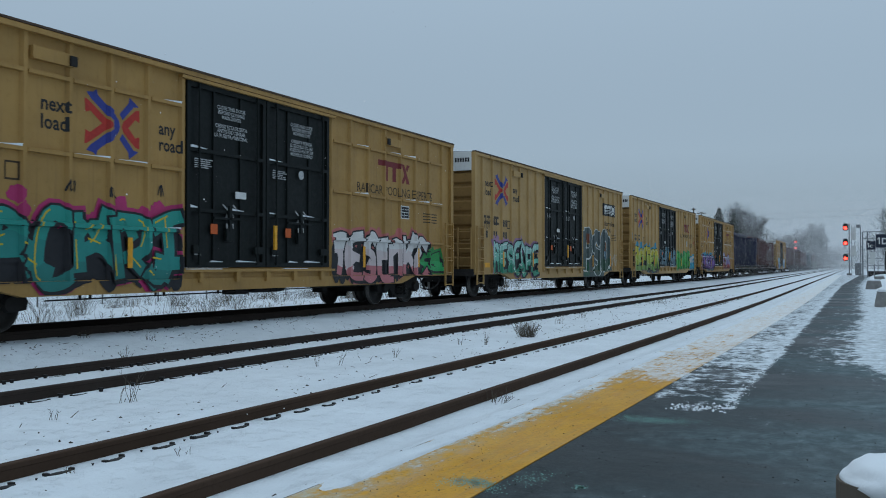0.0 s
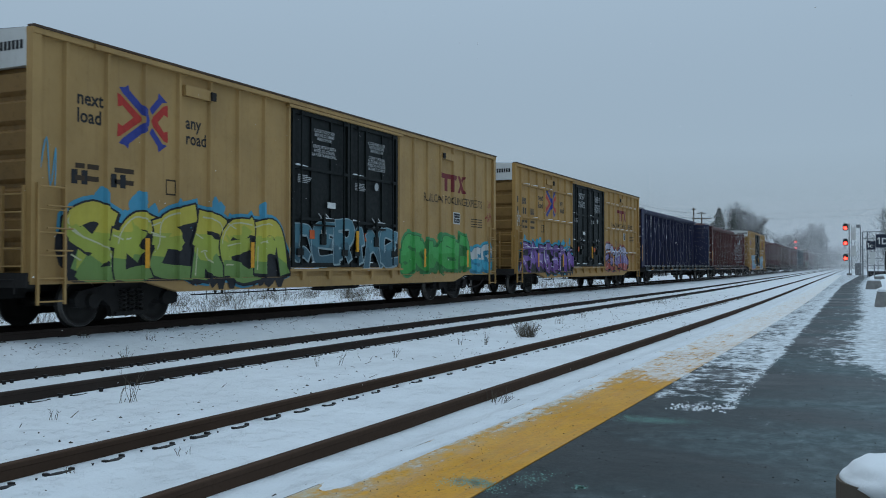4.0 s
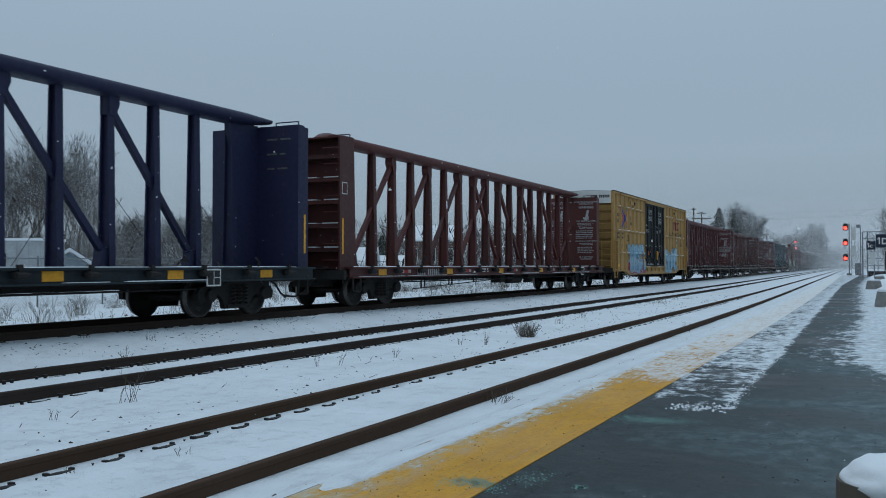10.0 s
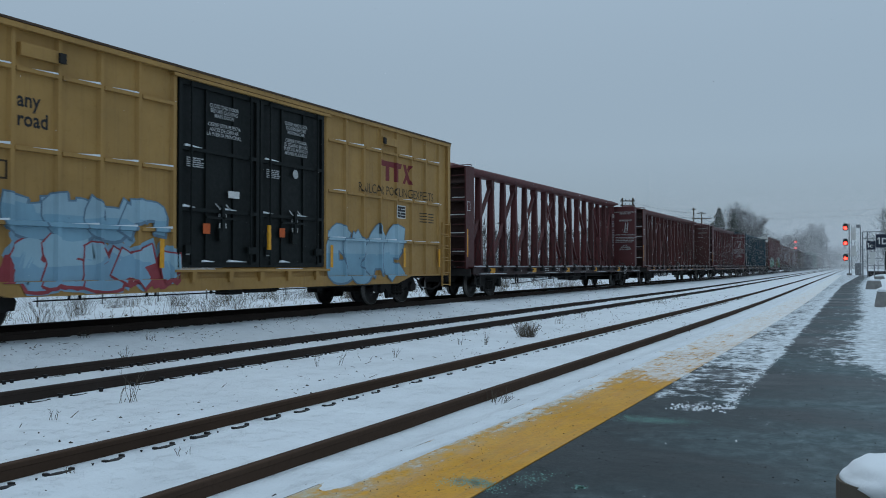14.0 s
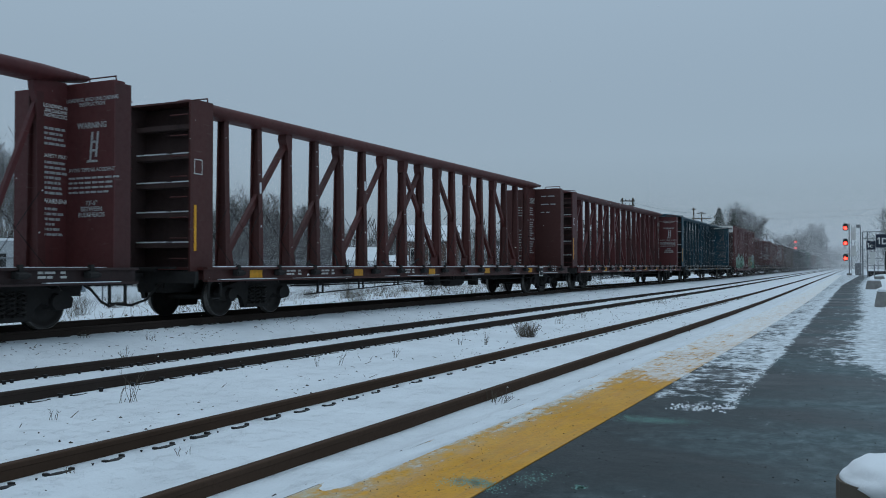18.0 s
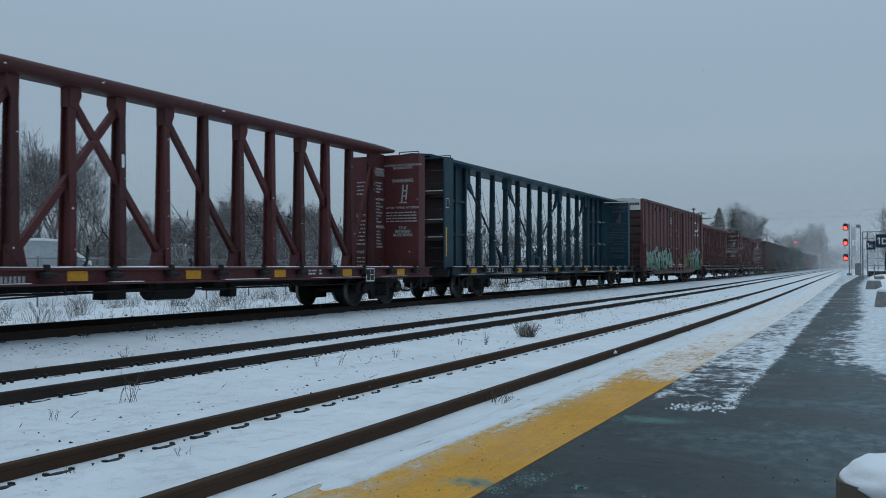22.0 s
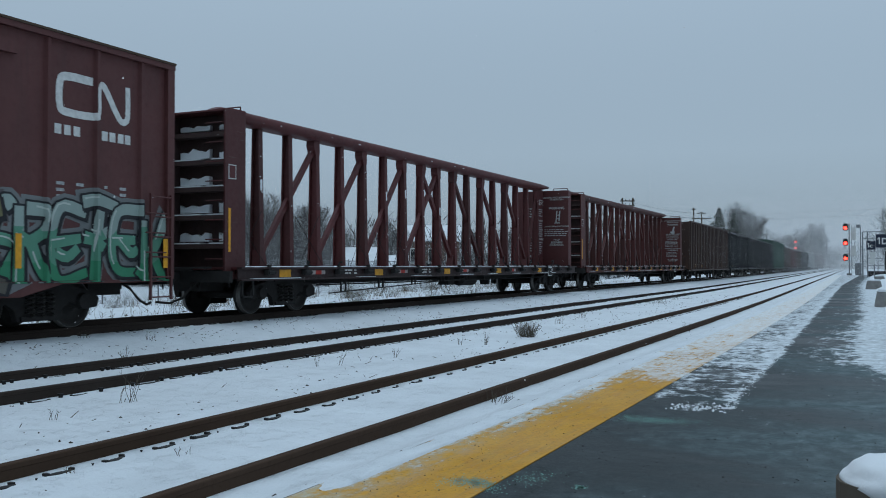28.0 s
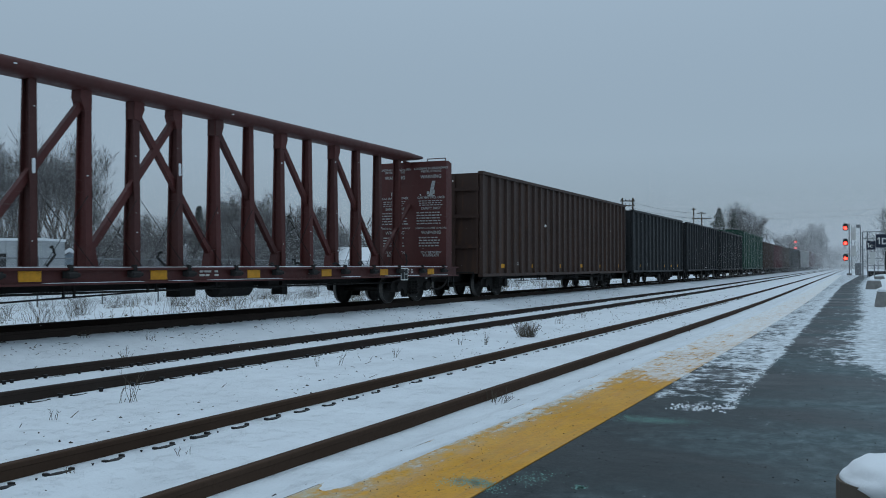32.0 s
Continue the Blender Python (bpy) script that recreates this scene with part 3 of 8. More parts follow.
# -- running gear --
SIDE_FRAME = [(-1.22, 0.36), (-1.26, 0.5), (-1.16, 0.62), (-0.72, 0.70), (-0.42, 0.80), (0.42, 0.80), (0.72, 0.70), (1.16, 0.62),
              (1.26, 0.5), (1.22, 0.36), (0.98, 0.33), (0.62, 0.46), (0.47, 0.36), (0.40, 0.17), (-0.40, 0.17), (-0.47, 0.36), (-0.62, 0.46), (-0.98, 0.33)]


def fill_frame(bm):
    prism(bm, SIDE_FRAME, "x", -0.06, 0.06)
    for s in (-1, 1):
        rod(bm, (0.05, s * 0.889, 0.46), (0.14, s * 0.889, 0.46), 0.15, 0.13, 12)
    box(bm, 0.05, 0.10, -0.36, 0.36, 0.18, 0.25)
    box(bm, 0.05, 0.10, -0.40, 0.40, 0.70, 0.78)


def fill_spring(bm):
    n, turns, last = 10, 5, None
    for k in range(n * turns + 1):
        a = 2 * math.pi * k / n
        p = Vector((0.062 * math.cos(a), 0.062 * math.sin(a), 0.26 + 0.38 * k / (n * turns)))
        if last is not None:
            rod(bm, last, p, 0.019, 0.019, 5, False)
        last = p


def fill_wheelset(bm):
    rod(bm, (-1.02, 0, 0), (1.02, 0, 0), 0.08, 0.08, 10)
    prof = [(0.64, 0.09), (0.66, 0.16), (0.69, 0.33), (0.665, 0.345), (0.665, 0.45), (0.695, 0.45), (0.71, 0.42), (0.797, 0.415), (0.803, 0.398), (0.80, 0.35), (0.755, 0.33), (0.735, 0.16), (0.79, 0.13), (0.79, 0.085)]
    n = 26
    for s in (-1, 1):
        rings = []
        for i in range(n):
            a = 2 * math.pi * i / n
            rings.append([bm.verts.new((s * x, r * math.cos(a), r * math.sin(a))) for x, r in prof])
        for i in range(n):
            a, b = rings[i], rings[(i + 1) % n]
            for k in range(len(prof) - 1):
                f = bm.faces.new((a[k], b[k], b[k + 1], a[k + 1]) if s > 0 else (a[k + 1], b[k + 1], b[k], a[k]))
                f.material_index = 1 if k in (6, 7) else 0


def truck(parent, y, spin):
    t = cached("truck", "bolster", lambda bm: (box(bm, -1.0, 1.0, -0.2, 0.2, 0.42, 0.72), box(bm, -0.25, 0.25, -0.25, 0.25, 0.7, 0.82),
                                               box(bm, -0.7, 0.7, -0.5, -0.42, 0.34, 0.46), box(bm, -0.7, 0.7, 0.42, 0.5, 0.34, 0.46)), M["under"], parent, (0, y, 0), "black cast-steel truck")
    for s in (-1, 1):
        cached("side_frame", "frame", fill_frame, M["under"], t, (s * 0.99, 0, 0), "", False, 0 if s > 0 else 180)
        for y2 in (-0.2, 0.0, 0.2) if s > 0 else ():
            cached("spring", "spring", fill_spring, M["tread_dark"], t, (1.085, y2, 0))
        w = cached("wheelset", "wheelset", fill_wheelset, [M["wheel"], M["tread"]], t, (0, s * 0.889, 0.42), "", True)
        if spin:
            SPIN.append((w, s * 0.889))
    return t


def coupler(parent, L):
    for s in (-1, 1):
        def fill(bm, s=s):
            box(bm, -0.09, 0.09, *sorted((0, s * 0.75)), 0.74, 0.92)
            box(bm, -0.17, 0.14, *sorted((s * 0.55, s * 0.86)), 0.68, 0.98)
            box(bm, -0.24, 0.24, *sorted((-s * 0.15, s * 0.05)), 0.62, 1.0)
            box(bm, -0.36, 0.36, *sorted((-s * 0.9, -s * 0.1)), 0.52, 0.98)
            rod(bm, (-0.9, s * 0.05, 0.84), (1.25, s * 0.05, 0.84), 0.018, 0.018, 6)
            rod(bm, (1.25, s * 0.05, 0.84), (1.25, s * 0.06, 0.62), 0.018, 0.018, 6)
        cached("coupler", ("coupler", s), fill, M["under"], parent, (0, s * L / 2, 0))

        def hose(bm, s=s):
            pts = [(0.32, -s * 0.1, 0.78), (0.36, s * 0.15, 0.62), (0.34, s * 0.4, 0.40), (0.25, s * 0.7, 0.30), (0.12, s * 0.95, 0.33)]
            for a, b in zip(pts, pts[1:]):
                rod(bm, a, b, 0.026, 0.026, 6)
        cached("brake_hose", ("hose", s), hose, M["under"], parent, (0, s * L / 2, 0))


def hang_gear(parent, L, tc, style=0):
    """Brake rods, reservoir and hangers slung under the floor."""
    rods("brake_rod", [((1.30, -tc + 1.5, 0.40), (1.2, 0.8, 0.66), 0.016)] if style == 0 else [((1.25, -tc + 1.4, 0.50), (1.25, tc - 1.4, 0.56), 0.014)], M["under"], parent, "", 6)
    n = 5 if style == 0 else 4
    for k in range(n):
        y = -tc + 2.1 + k * (tc + 0.2) / n
        for d in (0.0, 0.22):
            yy = y + d
            zb = 0.40 + 0.26 * (yy + tc - 1.5) / (tc - 0.7) if style == 0 else 0.52
            bm = bmesh.new()
            beam(bm, (1.26, yy, 0.80), (1.26, yy, zb - 0.02), 0.035, 0.035)
            part("rod_hanger", bm, M["under"], parent)
    rods("air_line", [((1.05, -tc + 1.3, 0.60), (1.05, tc - 1.3, 0.60), 0.02)], M["under"], parent, "", 6)
    bm = bmesh.new()
    xr, rr = (0.75, 0.22) if style == 0 else (0.45, 0.17)
    rod(bm, (xr, 0.9, 0.62), (xr, 2.0, 0.62), rr, rr, 12)
    rod(bm, (xr, 0.8, 0.62), (xr, 0.9, 0.62), rr * 0.5, rr, 12)
    rod(bm, (xr, 2.0, 0.62), (xr, 2.1, 0.62), rr, rr * 0.5, 12)
    part("air_reservoir", bm, M["under"], parent)
    for name, b in (("brake_valve", (0.6, 0.95, -0.3, 0.15, 0.45, 0.75)), ("valve_box", (0.7, 1.0, 2.5, 2.9, 0.55, 0.8)), ("brake_lever", (0.5, 0.8, 3.3, 3.5, 0.4, 0.7))):
        boxes(name, [b], M["under"], parent)


# -- graffiti: painted shapes that follow the ribs of the car side --
SPRAY = {}


def spray(col):
    key = tuple(round(c, 3) for c in col)
    if key not in SPRAY:
        SPRAY[key] = paint("spray_paint", col, tuple(c * 0.55 for c in col), 0.3, 0.5)
    return SPRAY[key]


def blob(rnd, cy, cz, ry, rz, n=26, wob=0.16):
    ph, k = rnd.random() * 9, rnd.choice((2, 3, 4))
    return [(cy + ry * math.cos(2 * math.pi * i / n) * (1 + wob * math.sin(k * 2 * math.pi * i / n + ph) + rnd.uniform(-wob, wob) * 0.35),
             cz + rz * math.sin(2 * math.pi * i / n) * (1 + wob * math.cos((k + 1) * 2 * math.pi * i / n + ph) + rnd.uniform(-wob, wob) * 0.35)) for i in range(n)]


def drape(bm, surf, cuts, lift=0.003):
    """Cuts flat shapes (x: height of the paint, y, z) along the folds of a car side and lays them on it."""
    ya, yb = min(v.co.y for v in bm.verts), max(v.co.y for v in bm.verts)
    za, zb = min(v.co.z for v in bm.verts), max(v.co.z for v in bm.verts)
    for c in cuts[0]:
        if ya < c < yb:
            bmesh.ops.bisect_plane(bm, geom=bm.verts[:] + bm.edges[:] + bm.faces[:], plane_co=(0, c, 0), plane_no=(0, 1, 0), dist=1e-5)
    for c in cuts[1]:
        if za < c < zb:
            bmesh.ops.bisect_plane(bm, geom=bm.verts[:] + bm.edges[:] + bm.faces[:], plane_co=(0, 0, c), plane_no=(0, 0, 1), dist=1e-5)
    for v in bm.verts:
        v.co.x += surf(v.co.y, v.co.z) + lift
    for f in bm.faces:
        f.normal_update()
        if f.normal.x < 0:
            f.normal_flip()


# skeletons of letter-like forms in a unit box
GLYPHS = {
    "A": [[(0.0, 0.0), (0.3, 0.7), (0.5, 1.0), (0.7, 0.7), (0.95, 0.0)], [(0.2, 0.35), (0.8, 0.4)]],
    "B": [[(0.12, 0.0), (0.1, 1.0)], [(0.1, 0.95), (0.75, 0.95), (0.7, 0.58), (0.25, 0.52)], [(0.25, 0.52), (0.95, 0.45), (0.85, 0.05), (0.1, 0.05)]],
    "C": [[(0.95, 0.85), (0.5, 1.0), (0.1, 0.6), (0.2, 0.1), (0.6, 0.0), (1.0, 0.15)]],
    "E": [[(0.95, 0.95), (0.2, 0.9), (0.05, 0.5), (0.2, 0.08), (1.0, 0.05)], [(0.1, 0.5), (0.75, 0.55)]],
    "H": [[(0.05, 0.95), (0.2, 0.5), (0.1, 0.0)], [(0.85, 1.0), (0.75, 0.5), (0.9, 0.0)], [(0.15, 0.5), (0.8, 0.5)]],
    "I": [[(0.5, 1.0), (0.45, 0.5), (0.55, 0.0)]],
    "K": [[(0.12, 0.0), (0.1, 1.0)], [(0.9, 1.0), (0.55, 0.6), (0.15, 0.45)], [(0.3, 0.5), (0.65, 0.35), (1.0, 0.0)]],
    "N": [[(0.08, 0.0), (0.1, 0.95)], [(0.1, 0.9), (0.45, 0.9), (0.85, 0.7), (0.9, 0.0)]],
    "O": [[(0.5, 0.98), (0.1, 0.8), (0.08, 0.25), (0.5, 0.02), (0.9, 0.25), (0.92, 0.75), (0.5, 0.98)]],
    "P": [[(0.15, 0.0), (0.12, 1.0)], [(0.12, 0.92), (0.85, 0.92), (0.9, 0.5), (0.2, 0.42)]],
    "R": [[(0.12, 0.0), (0.1, 1.0)], [(0.1, 0.95), (0.8, 0.95), (0.8, 0.55), (0.2, 0.5)], [(0.4, 0.5), (0.65, 0.25), (1.0, 0.0)]],
    "S": [[(0.9, 0.85), (0.5, 1.0), (0.1, 0.78), (0.35, 0.52), (0.8, 0.42), (0.85, 0.12), (0.45, 0.0), (0.05, 0.12)]],
    "T": [[(0.0, 0.9), (0.5, 0.95), (1.0, 1.0)], [(0.5, 0.9), (0.5, 0.4), (0.4, 0.0)]],
    "U": [[(0.1, 1.0), (0.08, 0.4), (0.3, 0.04), (0.75, 0.04), (0.9, 0.4), (0.88, 1.0)]],
}


def smooth_path(pts, n=4):
    """Points along a smooth curve through pts."""
    p = [Vector(a) for a in pts]
    p = [2 * p[0] - p[1]] + p + [2 * p[-1] - p[-2]]
    out = []
    for a, b, c, d in zip(p, p[1:], p[2:], p[3:]):
        for k in range(n):
            t = k / n
            out.append(0.5 * (2 * b + (c - a) * t + (2 * a - 5 * b + 4 * c - d) * t * t + (3 * b - a - 3 * c + d) * t ** 3))
    return out + [p[-2]]


def stroke_faces(bm, path, wide, lift, grow=0.0):
    """One painted stroke: a band along path, wide at its start and a little slimmer at its end, grown by an edge."""
    n = len(path)
    if grow:
        path = [path[0] + (path[0] - path[1]).normalized() * grow] + path[1:-1] + [path[-1] + (path[-1] - path[-2]).normalized() * grow]
    prev = None
    for i, p in enumerate(path):
        d = (path[min(n - 1, i + 1)] - path[max(0, i - 1)]).normalized()
        q = Vector((-d.y, d.x)) * (wide * (1.12 - 0.24 * i / max(1, n - 1)) + grow)
        a, b = p + q, p - q
        if prev:
            x = lift + 0.00002 * i
            bm.faces.new([bm.verts.new((x, *v)) for v in (prev[0], prev[1], b, a)])
        prev = (a, b)


def graffiti(parent, rnd, surf, cuts, text, y0, y1, z0, z1, fills, outline, halo, hi, label, fat=0.14, edge=0.035, backing=0.0, marks=(), wild=1.5):
    """Sprayed letters draped over the folds of a car side: halo, dark edge, banded fill, shine."""
    n = len(text)
    w, h = (y1 - y0) / n, z1 - z0
    halo_bm, edge_bm, fill_bm, hi_bm = bmesh.new(), bmesh.new(), bmesh.new(), bmesh.new()
    if backing:
        for k in range(n * 3):
            ring = blob(rnd, y0 + (k + 0.5) * w / 3, z0 + h * rnd.uniform(0.36, 0.44), w * 0.36, h * backing * rnd.uniform(0.32, 0.4), 18)
            edge_bm.faces.new([edge_bm.verts.new((0.0045 + 0.0003 * (k % 5), a, b)) for a, b in ring])
        for k in range(n * 4):
            ring = blob(rnd, rnd.uniform(y0, y1), z0 + h * rnd.uniform(0.6, 1.0 if backing <= 1 else 1.08), rnd.uniform(0.07, 0.13) * h, rnd.uniform(0.08, 0.13) * h, 14)
            halo_bm.faces.new([halo_bm.verts.new((0.0003 * (k % 11), a, b)) for a, b in ring])
    lift = 0.005
    for i, ch in enumerate(text):
        lean, rise, size = rnd.uniform(-0.12, 0.16), rnd.uniform(-0.03, 0.05) * h, rnd.uniform(0.92, 1.06)
        t = (0.66 + 0.12 * wild) * fat * min(h, 1.5 * w) * rnd.uniform(0.9, 1.12)
        m = t + edge
        paths = []
        for pts in GLYPHS[ch]:
            q = []
            for a, b in pts:
                a, b = a + rnd.uniform(-0.09, 0.09) * wild, b + rnd.uniform(-0.07, 0.07) * wild
                q.append((y0 + i * w + m * 0.6 + (w * (1.05 + 0.18 * wild) - m * 1.2) * (a - 0.06 * wild + lean * (b - 0.5)), z0 + m + rise + (h * size - 2 * m) * b))
            paths.append(smooth_path(q))
        for _ in range(rnd.choice((1, 2)) if wild else 0):
            # arrows and bars that tie the letters together
            a, b, c = rnd.uniform(-0.1, 0.5), rnd.uniform(0.1, 0.9), rnd.uniform(0.3, 0.8)
            paths.append(smooth_path([(y0 + (i + a) * w, z0 + m + (h - 2 * m) * b), (y0 + (i + a + c / 2) * w, z0 + m + (h - 2 * m) * (b + rnd.uniform(-0.15, 0.15))), (y0 + (i + a + c) * w, z0 + m + (h - 2 * m) * min(1, max(0, b + rnd.uniform(-0.3, 0.3))))], 3))
        for k, p in enumerate(paths):
            if halo:
                stroke_faces(halo_bm, p, t, 0.0006 * (k + i), edge + 0.07)
            shifted = [v + Vector((edge * 0.9, -edge * 0.9)) for v in p]
            stroke_faces(edge_bm, shifted, t, lift + 0.0005 * k, edge)
            stroke_faces(edge_bm, p, t, lift + 0.0005 * k + 0.00025, edge)
        for k, p in enumerate(paths):
            stroke_faces(fill_bm, p, t, lift + 0.0031 + 0.0005 * k)
            if hi:
                a = rnd.randrange(0, max(1, len(p) // 3))
                cut = [v + Vector((-0.45 * t, 0.45 * t)) for v in p[a:a + max(3, len(p) // 2)]]
                if len(cut) > 2:
                    stroke_faces(hi_bm, cut, 0.014, lift + 0.0063 + 0.0002 * k)
        lift += 0.0062
    root = None
    fill_mats = [spray(c) for c in fills]
    for bm, mats, low in ((halo_bm, [spray(halo or outline)], 0.0), (edge_bm, [spray(outline)], 0.0), (fill_bm, fill_mats, 0.0), (hi_bm, [spray(hi or outline)], 0.0)):
        if not bm.faces:
            bm.free()
            continue
        for v in bm.verts:
            v.co.y = min(max(v.co.y, marks[0] if marks else -99), marks[1] if marks else 99)
            v.co.z = max(v.co.z, 0.60 if abs(v.co.y) < 5.9 else 0.79)
        bm.normal_update()
        bmesh.ops.triangulate(bm, faces=bm.faces[:])
        bands = len(mats)
        for k in range(1, bands):
            tilt = rnd.uniform(-0.25, 0.25)
            bmesh.ops.bisect_plane(bm, geom=bm.verts[:] + bm.edges[:] + bm.faces[:], plane_co=(0, (y0 + y1) / 2, z1 - h * k / bands), plane_no=(0, tilt * 0.3, 1), dist=1e-5)
        if bands > 1:
            for f in bm.faces:
                c = f.calc_center_median()
                f.material_index = max(0, min(bands - 1, int((z1 - c.z) / h * bands + 0.35 * noise.noise((c.y * 1.6, c.z * 1.2, y0)))))
        drape(bm, surf, cuts, 0.004)
        ob = part("graffiti" if root is None else "graffiti_layer", bm, mats, root or parent, label if root is None else "")
        tagged(ob, kind="stuff")
        root = root or ob


def scrawl(parent, surf, col, y, z, wide, high, rnd):
    """A quick one-line tag of looping strokes."""
    bm = bmesh.new()
    pts = []
    n = max(5, int(wide / 0.12))
    for i in range(n):
        pts.append((y + wide * i / n + rnd.uniform(-0.05, 0.09), z + high * (0.5 + (0.5 if i % 2 else -0.5) * rnd.uniform(0.5, 1.0))))
    stroke_faces(bm, smooth_path(pts), 0.011, 0.0)
    drape(bm, surf, ((), ()), 0.012)
    part("tag_scrawl", bm, spray(col), parent, "sprayed scrawl")


# -- boxcar --
def side_profile(ribs, top, foot):
    """Depth of the side at y: flat plate at 1.47 with sloped ribs that stand out to 1.55."""
    def f(y, z=2.0):
        d = min((abs(y - r) for r in ribs), default=9)
        return 1.47 + 0.06 * min(1.0, max(0.0, (foot - d) / (foot - top)))
    return f


def boxcar(start, look_, style, L=18.84):
    """style: 'grid' (ribs and belts) or 'ribs'. look_: colours, lettering, graffiti."""
    rnd = random.Random(look_["seed"])
    body_m, door_m = M[look_["body"]], M[look_["door"]]
    car = thing("boxcar", look_["label"], "boxcar", "freight cars of the train")
    h, zb, zt = L / 2, 0.82, 4.68
    dr = 2.47
    belts = (1.71, 2.85, 4.06) if style == "grid" else ()
    nb, step = look_.get("ribs", 8), look_.get("rib_step", 0.877)
    ribs = sorted(s * (dr + 0.12 + step * k) for s in (-1, 1) for k in range(nb))
    core, foot = (0.035, 0.075) if style == "grid" else (0.03, 0.06)
    prof = side_profile(ribs, core, foot)

    def surf(y, z):
        d = prof(y)
        if abs(y) > dr:
            for b in belts:
                d = max(d, 1.47 + 0.075 * min(1.0, max(0.0, (0.045 - abs(z - b)) / 0.015)))
        if z < zb - 0.01:
            return 1.535
        return d if abs(y) > dr else 1.50

    # sides
    for s in (-1, 1):
        for e in (-1, 1):
            bm = bmesh.new()
            ys = {e * dr, e * h}
            for r in ribs:
                if r * e > 0:
                    for q in (-foot, -core, core, foot):
                        if dr <= (r + q) * e <= h:
                            ys.add(r + q)
            ys = sorted(ys)
            lo = [bm.verts.new((s * prof(y), y, zb)) for y in ys]
            hi_ = [bm.verts.new((s * prof(y), y, zt)) for y in ys]
            for i in range(len(ys) - 1):
                q = (lo[i], lo[i + 1], hi_[i + 1], hi_[i])
                bm.faces.new(q if s > 0 else q[::-1])
            side = part("side_wall", bm, body_m, car)
            if s > 0:
                for b in belts:
                    for r0, r1 in zip(ribs, ribs[1:]):
                        if r0 * e > 0 and r1 * e > 0:
                            bm = bmesh.new()
                            prism(bm, [(1.46, b - 0.04), (1.545, b - 0.03), (1.545, b + 0.03), (1.46, b + 0.045)], "y", r0 + foot * 0.6, r1 - foot * 0.6)
                            part("belt_rail", bm, body_m, side)
                            if rnd.random() < look_.get("belt_snow", 0.8):
                                q = rnd.uniform(0.0, 0.35) * (r1 - r0)
                                bm = bmesh.new()
                                zk = b + 0.032
                                prism(bm, [(r0 + foot + q, zk), (r1 - foot * 0.7, zk), (r1 - foot * 0.7, zk + rnd.uniform(0.02, 0.045)), ((r0 + r1) / 2 + q * 0.5, zk + rnd.uniform(0.01, 0.022)), (r0 + foot + q, zk + 0.004)], "x", 1.47, 1.54)
                                part("snow_line", bm, M["snow_cap"], side)
    # sills, top chords, roof
    for s in (-1, 1):
        bm = bmesh.new()
        prism(bm, [(-h, zb - 0.05), (-h + 2.5, zb - 0.05), (-h + 3.3, 0.58), (h - 3.3, 0.58), (h - 2.5, zb - 0.05), (h, zb - 0.05), (h, zb), (-h, zb)], "x", *sorted((s * 1.40, s * 1.53)))
        bmesh.ops.recalc_face_normals(bm, faces=bm.faces[:])
        part("side_sill", bm, body_m, car)
        boxes("roof_edge", [(min(s * 1.45, s * 1.585), max(s * 1.45, s * 1.585), -h - 0.02, h + 0.02, zt + 0.072, zt + 0.11)], M["roof_rust"], car, "thin rusty roof edge")
        boxes("eave_lip", [(min(s * 1.5, s * 1.60), max(s * 1.5, s * 1.60), -h + 1.2, -2.7, zt - 0.03, zt + 0.05)], body_m, car)
        boxes("top_chord", [(min(s * 1.42, s * 1.565), max(s * 1.42, s * 1.565), -h - 0.02, h + 0.02, zt - 0.02, zt + 0.07)], body_m, car)
    bm = bmesh.new()
    prism(bm, [(-1.56, zt + 0.075), (1.56, zt + 0.075), (0.75, zt + 0.12), (0, zt + 0.14), (-0.75, zt + 0.12)], "y", -h, h)
    roof = part("roof", bm, M["galv"], car, "galvanised ribbed roof")
    # ends: pressed horizontal ribs, white top panel
    for s in (-1, 1):
        bm = bmesh.new()
        zs = []
        nz = 7
        z_top = zt - 0.52
        for k in range(nz):
            z0 = 0.95 + (z_top - 0.95) * k / nz
            dz = (z_top - 0.95) / nz
            zs += [(0.0, z0 + 0.06 * dz), (0.07, z0 + 0.20 * dz), (0.10, z0 + 0.78 * dz), (0.0, z0 + 0.9 * dz)]
        pts = [(0.0, zb)] + zs + [(0.0, z_top)]
        a = [bm.verts.new((-1.47, s * (h - 0.12 + d), z)) for d, z in pts]
        b = [bm.verts.new((1.47, s * (h - 0.12 + d), z)) for d, z in pts]
        for i in range(len(pts) - 1):
            bm.faces.new((a[i], b[i], b[i + 1], a[i + 1]))
        part("end_wall", bm, M["box_end"] if look_["body"].startswith("box") else M["shaded_end_grime"], car, "ribbed end wall, its colour darkened for shade and grime")
        bm = bmesh.new()
        prism(bm, [(-1.5, z_top), (1.5, z_top), (1.5, zt + 0.07), (0.75, zt + 0.105), (0, zt + 0.115), (-0.75, zt + 0.105), (-1.5, zt + 0.07)], "y", s * (h - 0.10), s * (h + 0.012))
        top = part("end_top_panel", bm, M["end_white"] if look_.get("white_end", True) else body_m, car, "white end panel under the roof")
        if s < 0:
            bars(top, M["black"], 0.4, -h - 0.014, z_top + 0.27, [[0.06] * 4 + [-0.04] + [0.06] * 6], 0.14, 0.03, "inner")
            words("EXCESS HEIGHT CAR", 0.15, M["brown_letter"], top, (-1.3, -h - 0.016, z_top + 0.24), "inner", "LEFT", "dark lettering reading excess height car")
        for x0, x1 in ((1.42, 1.552), (-1.552, -1.42)):
            boxes("corner_post", [(x0, x1, *sorted((s * (h - 0.16), s * (h + 0.015))), zb, zt)], body_m, car)
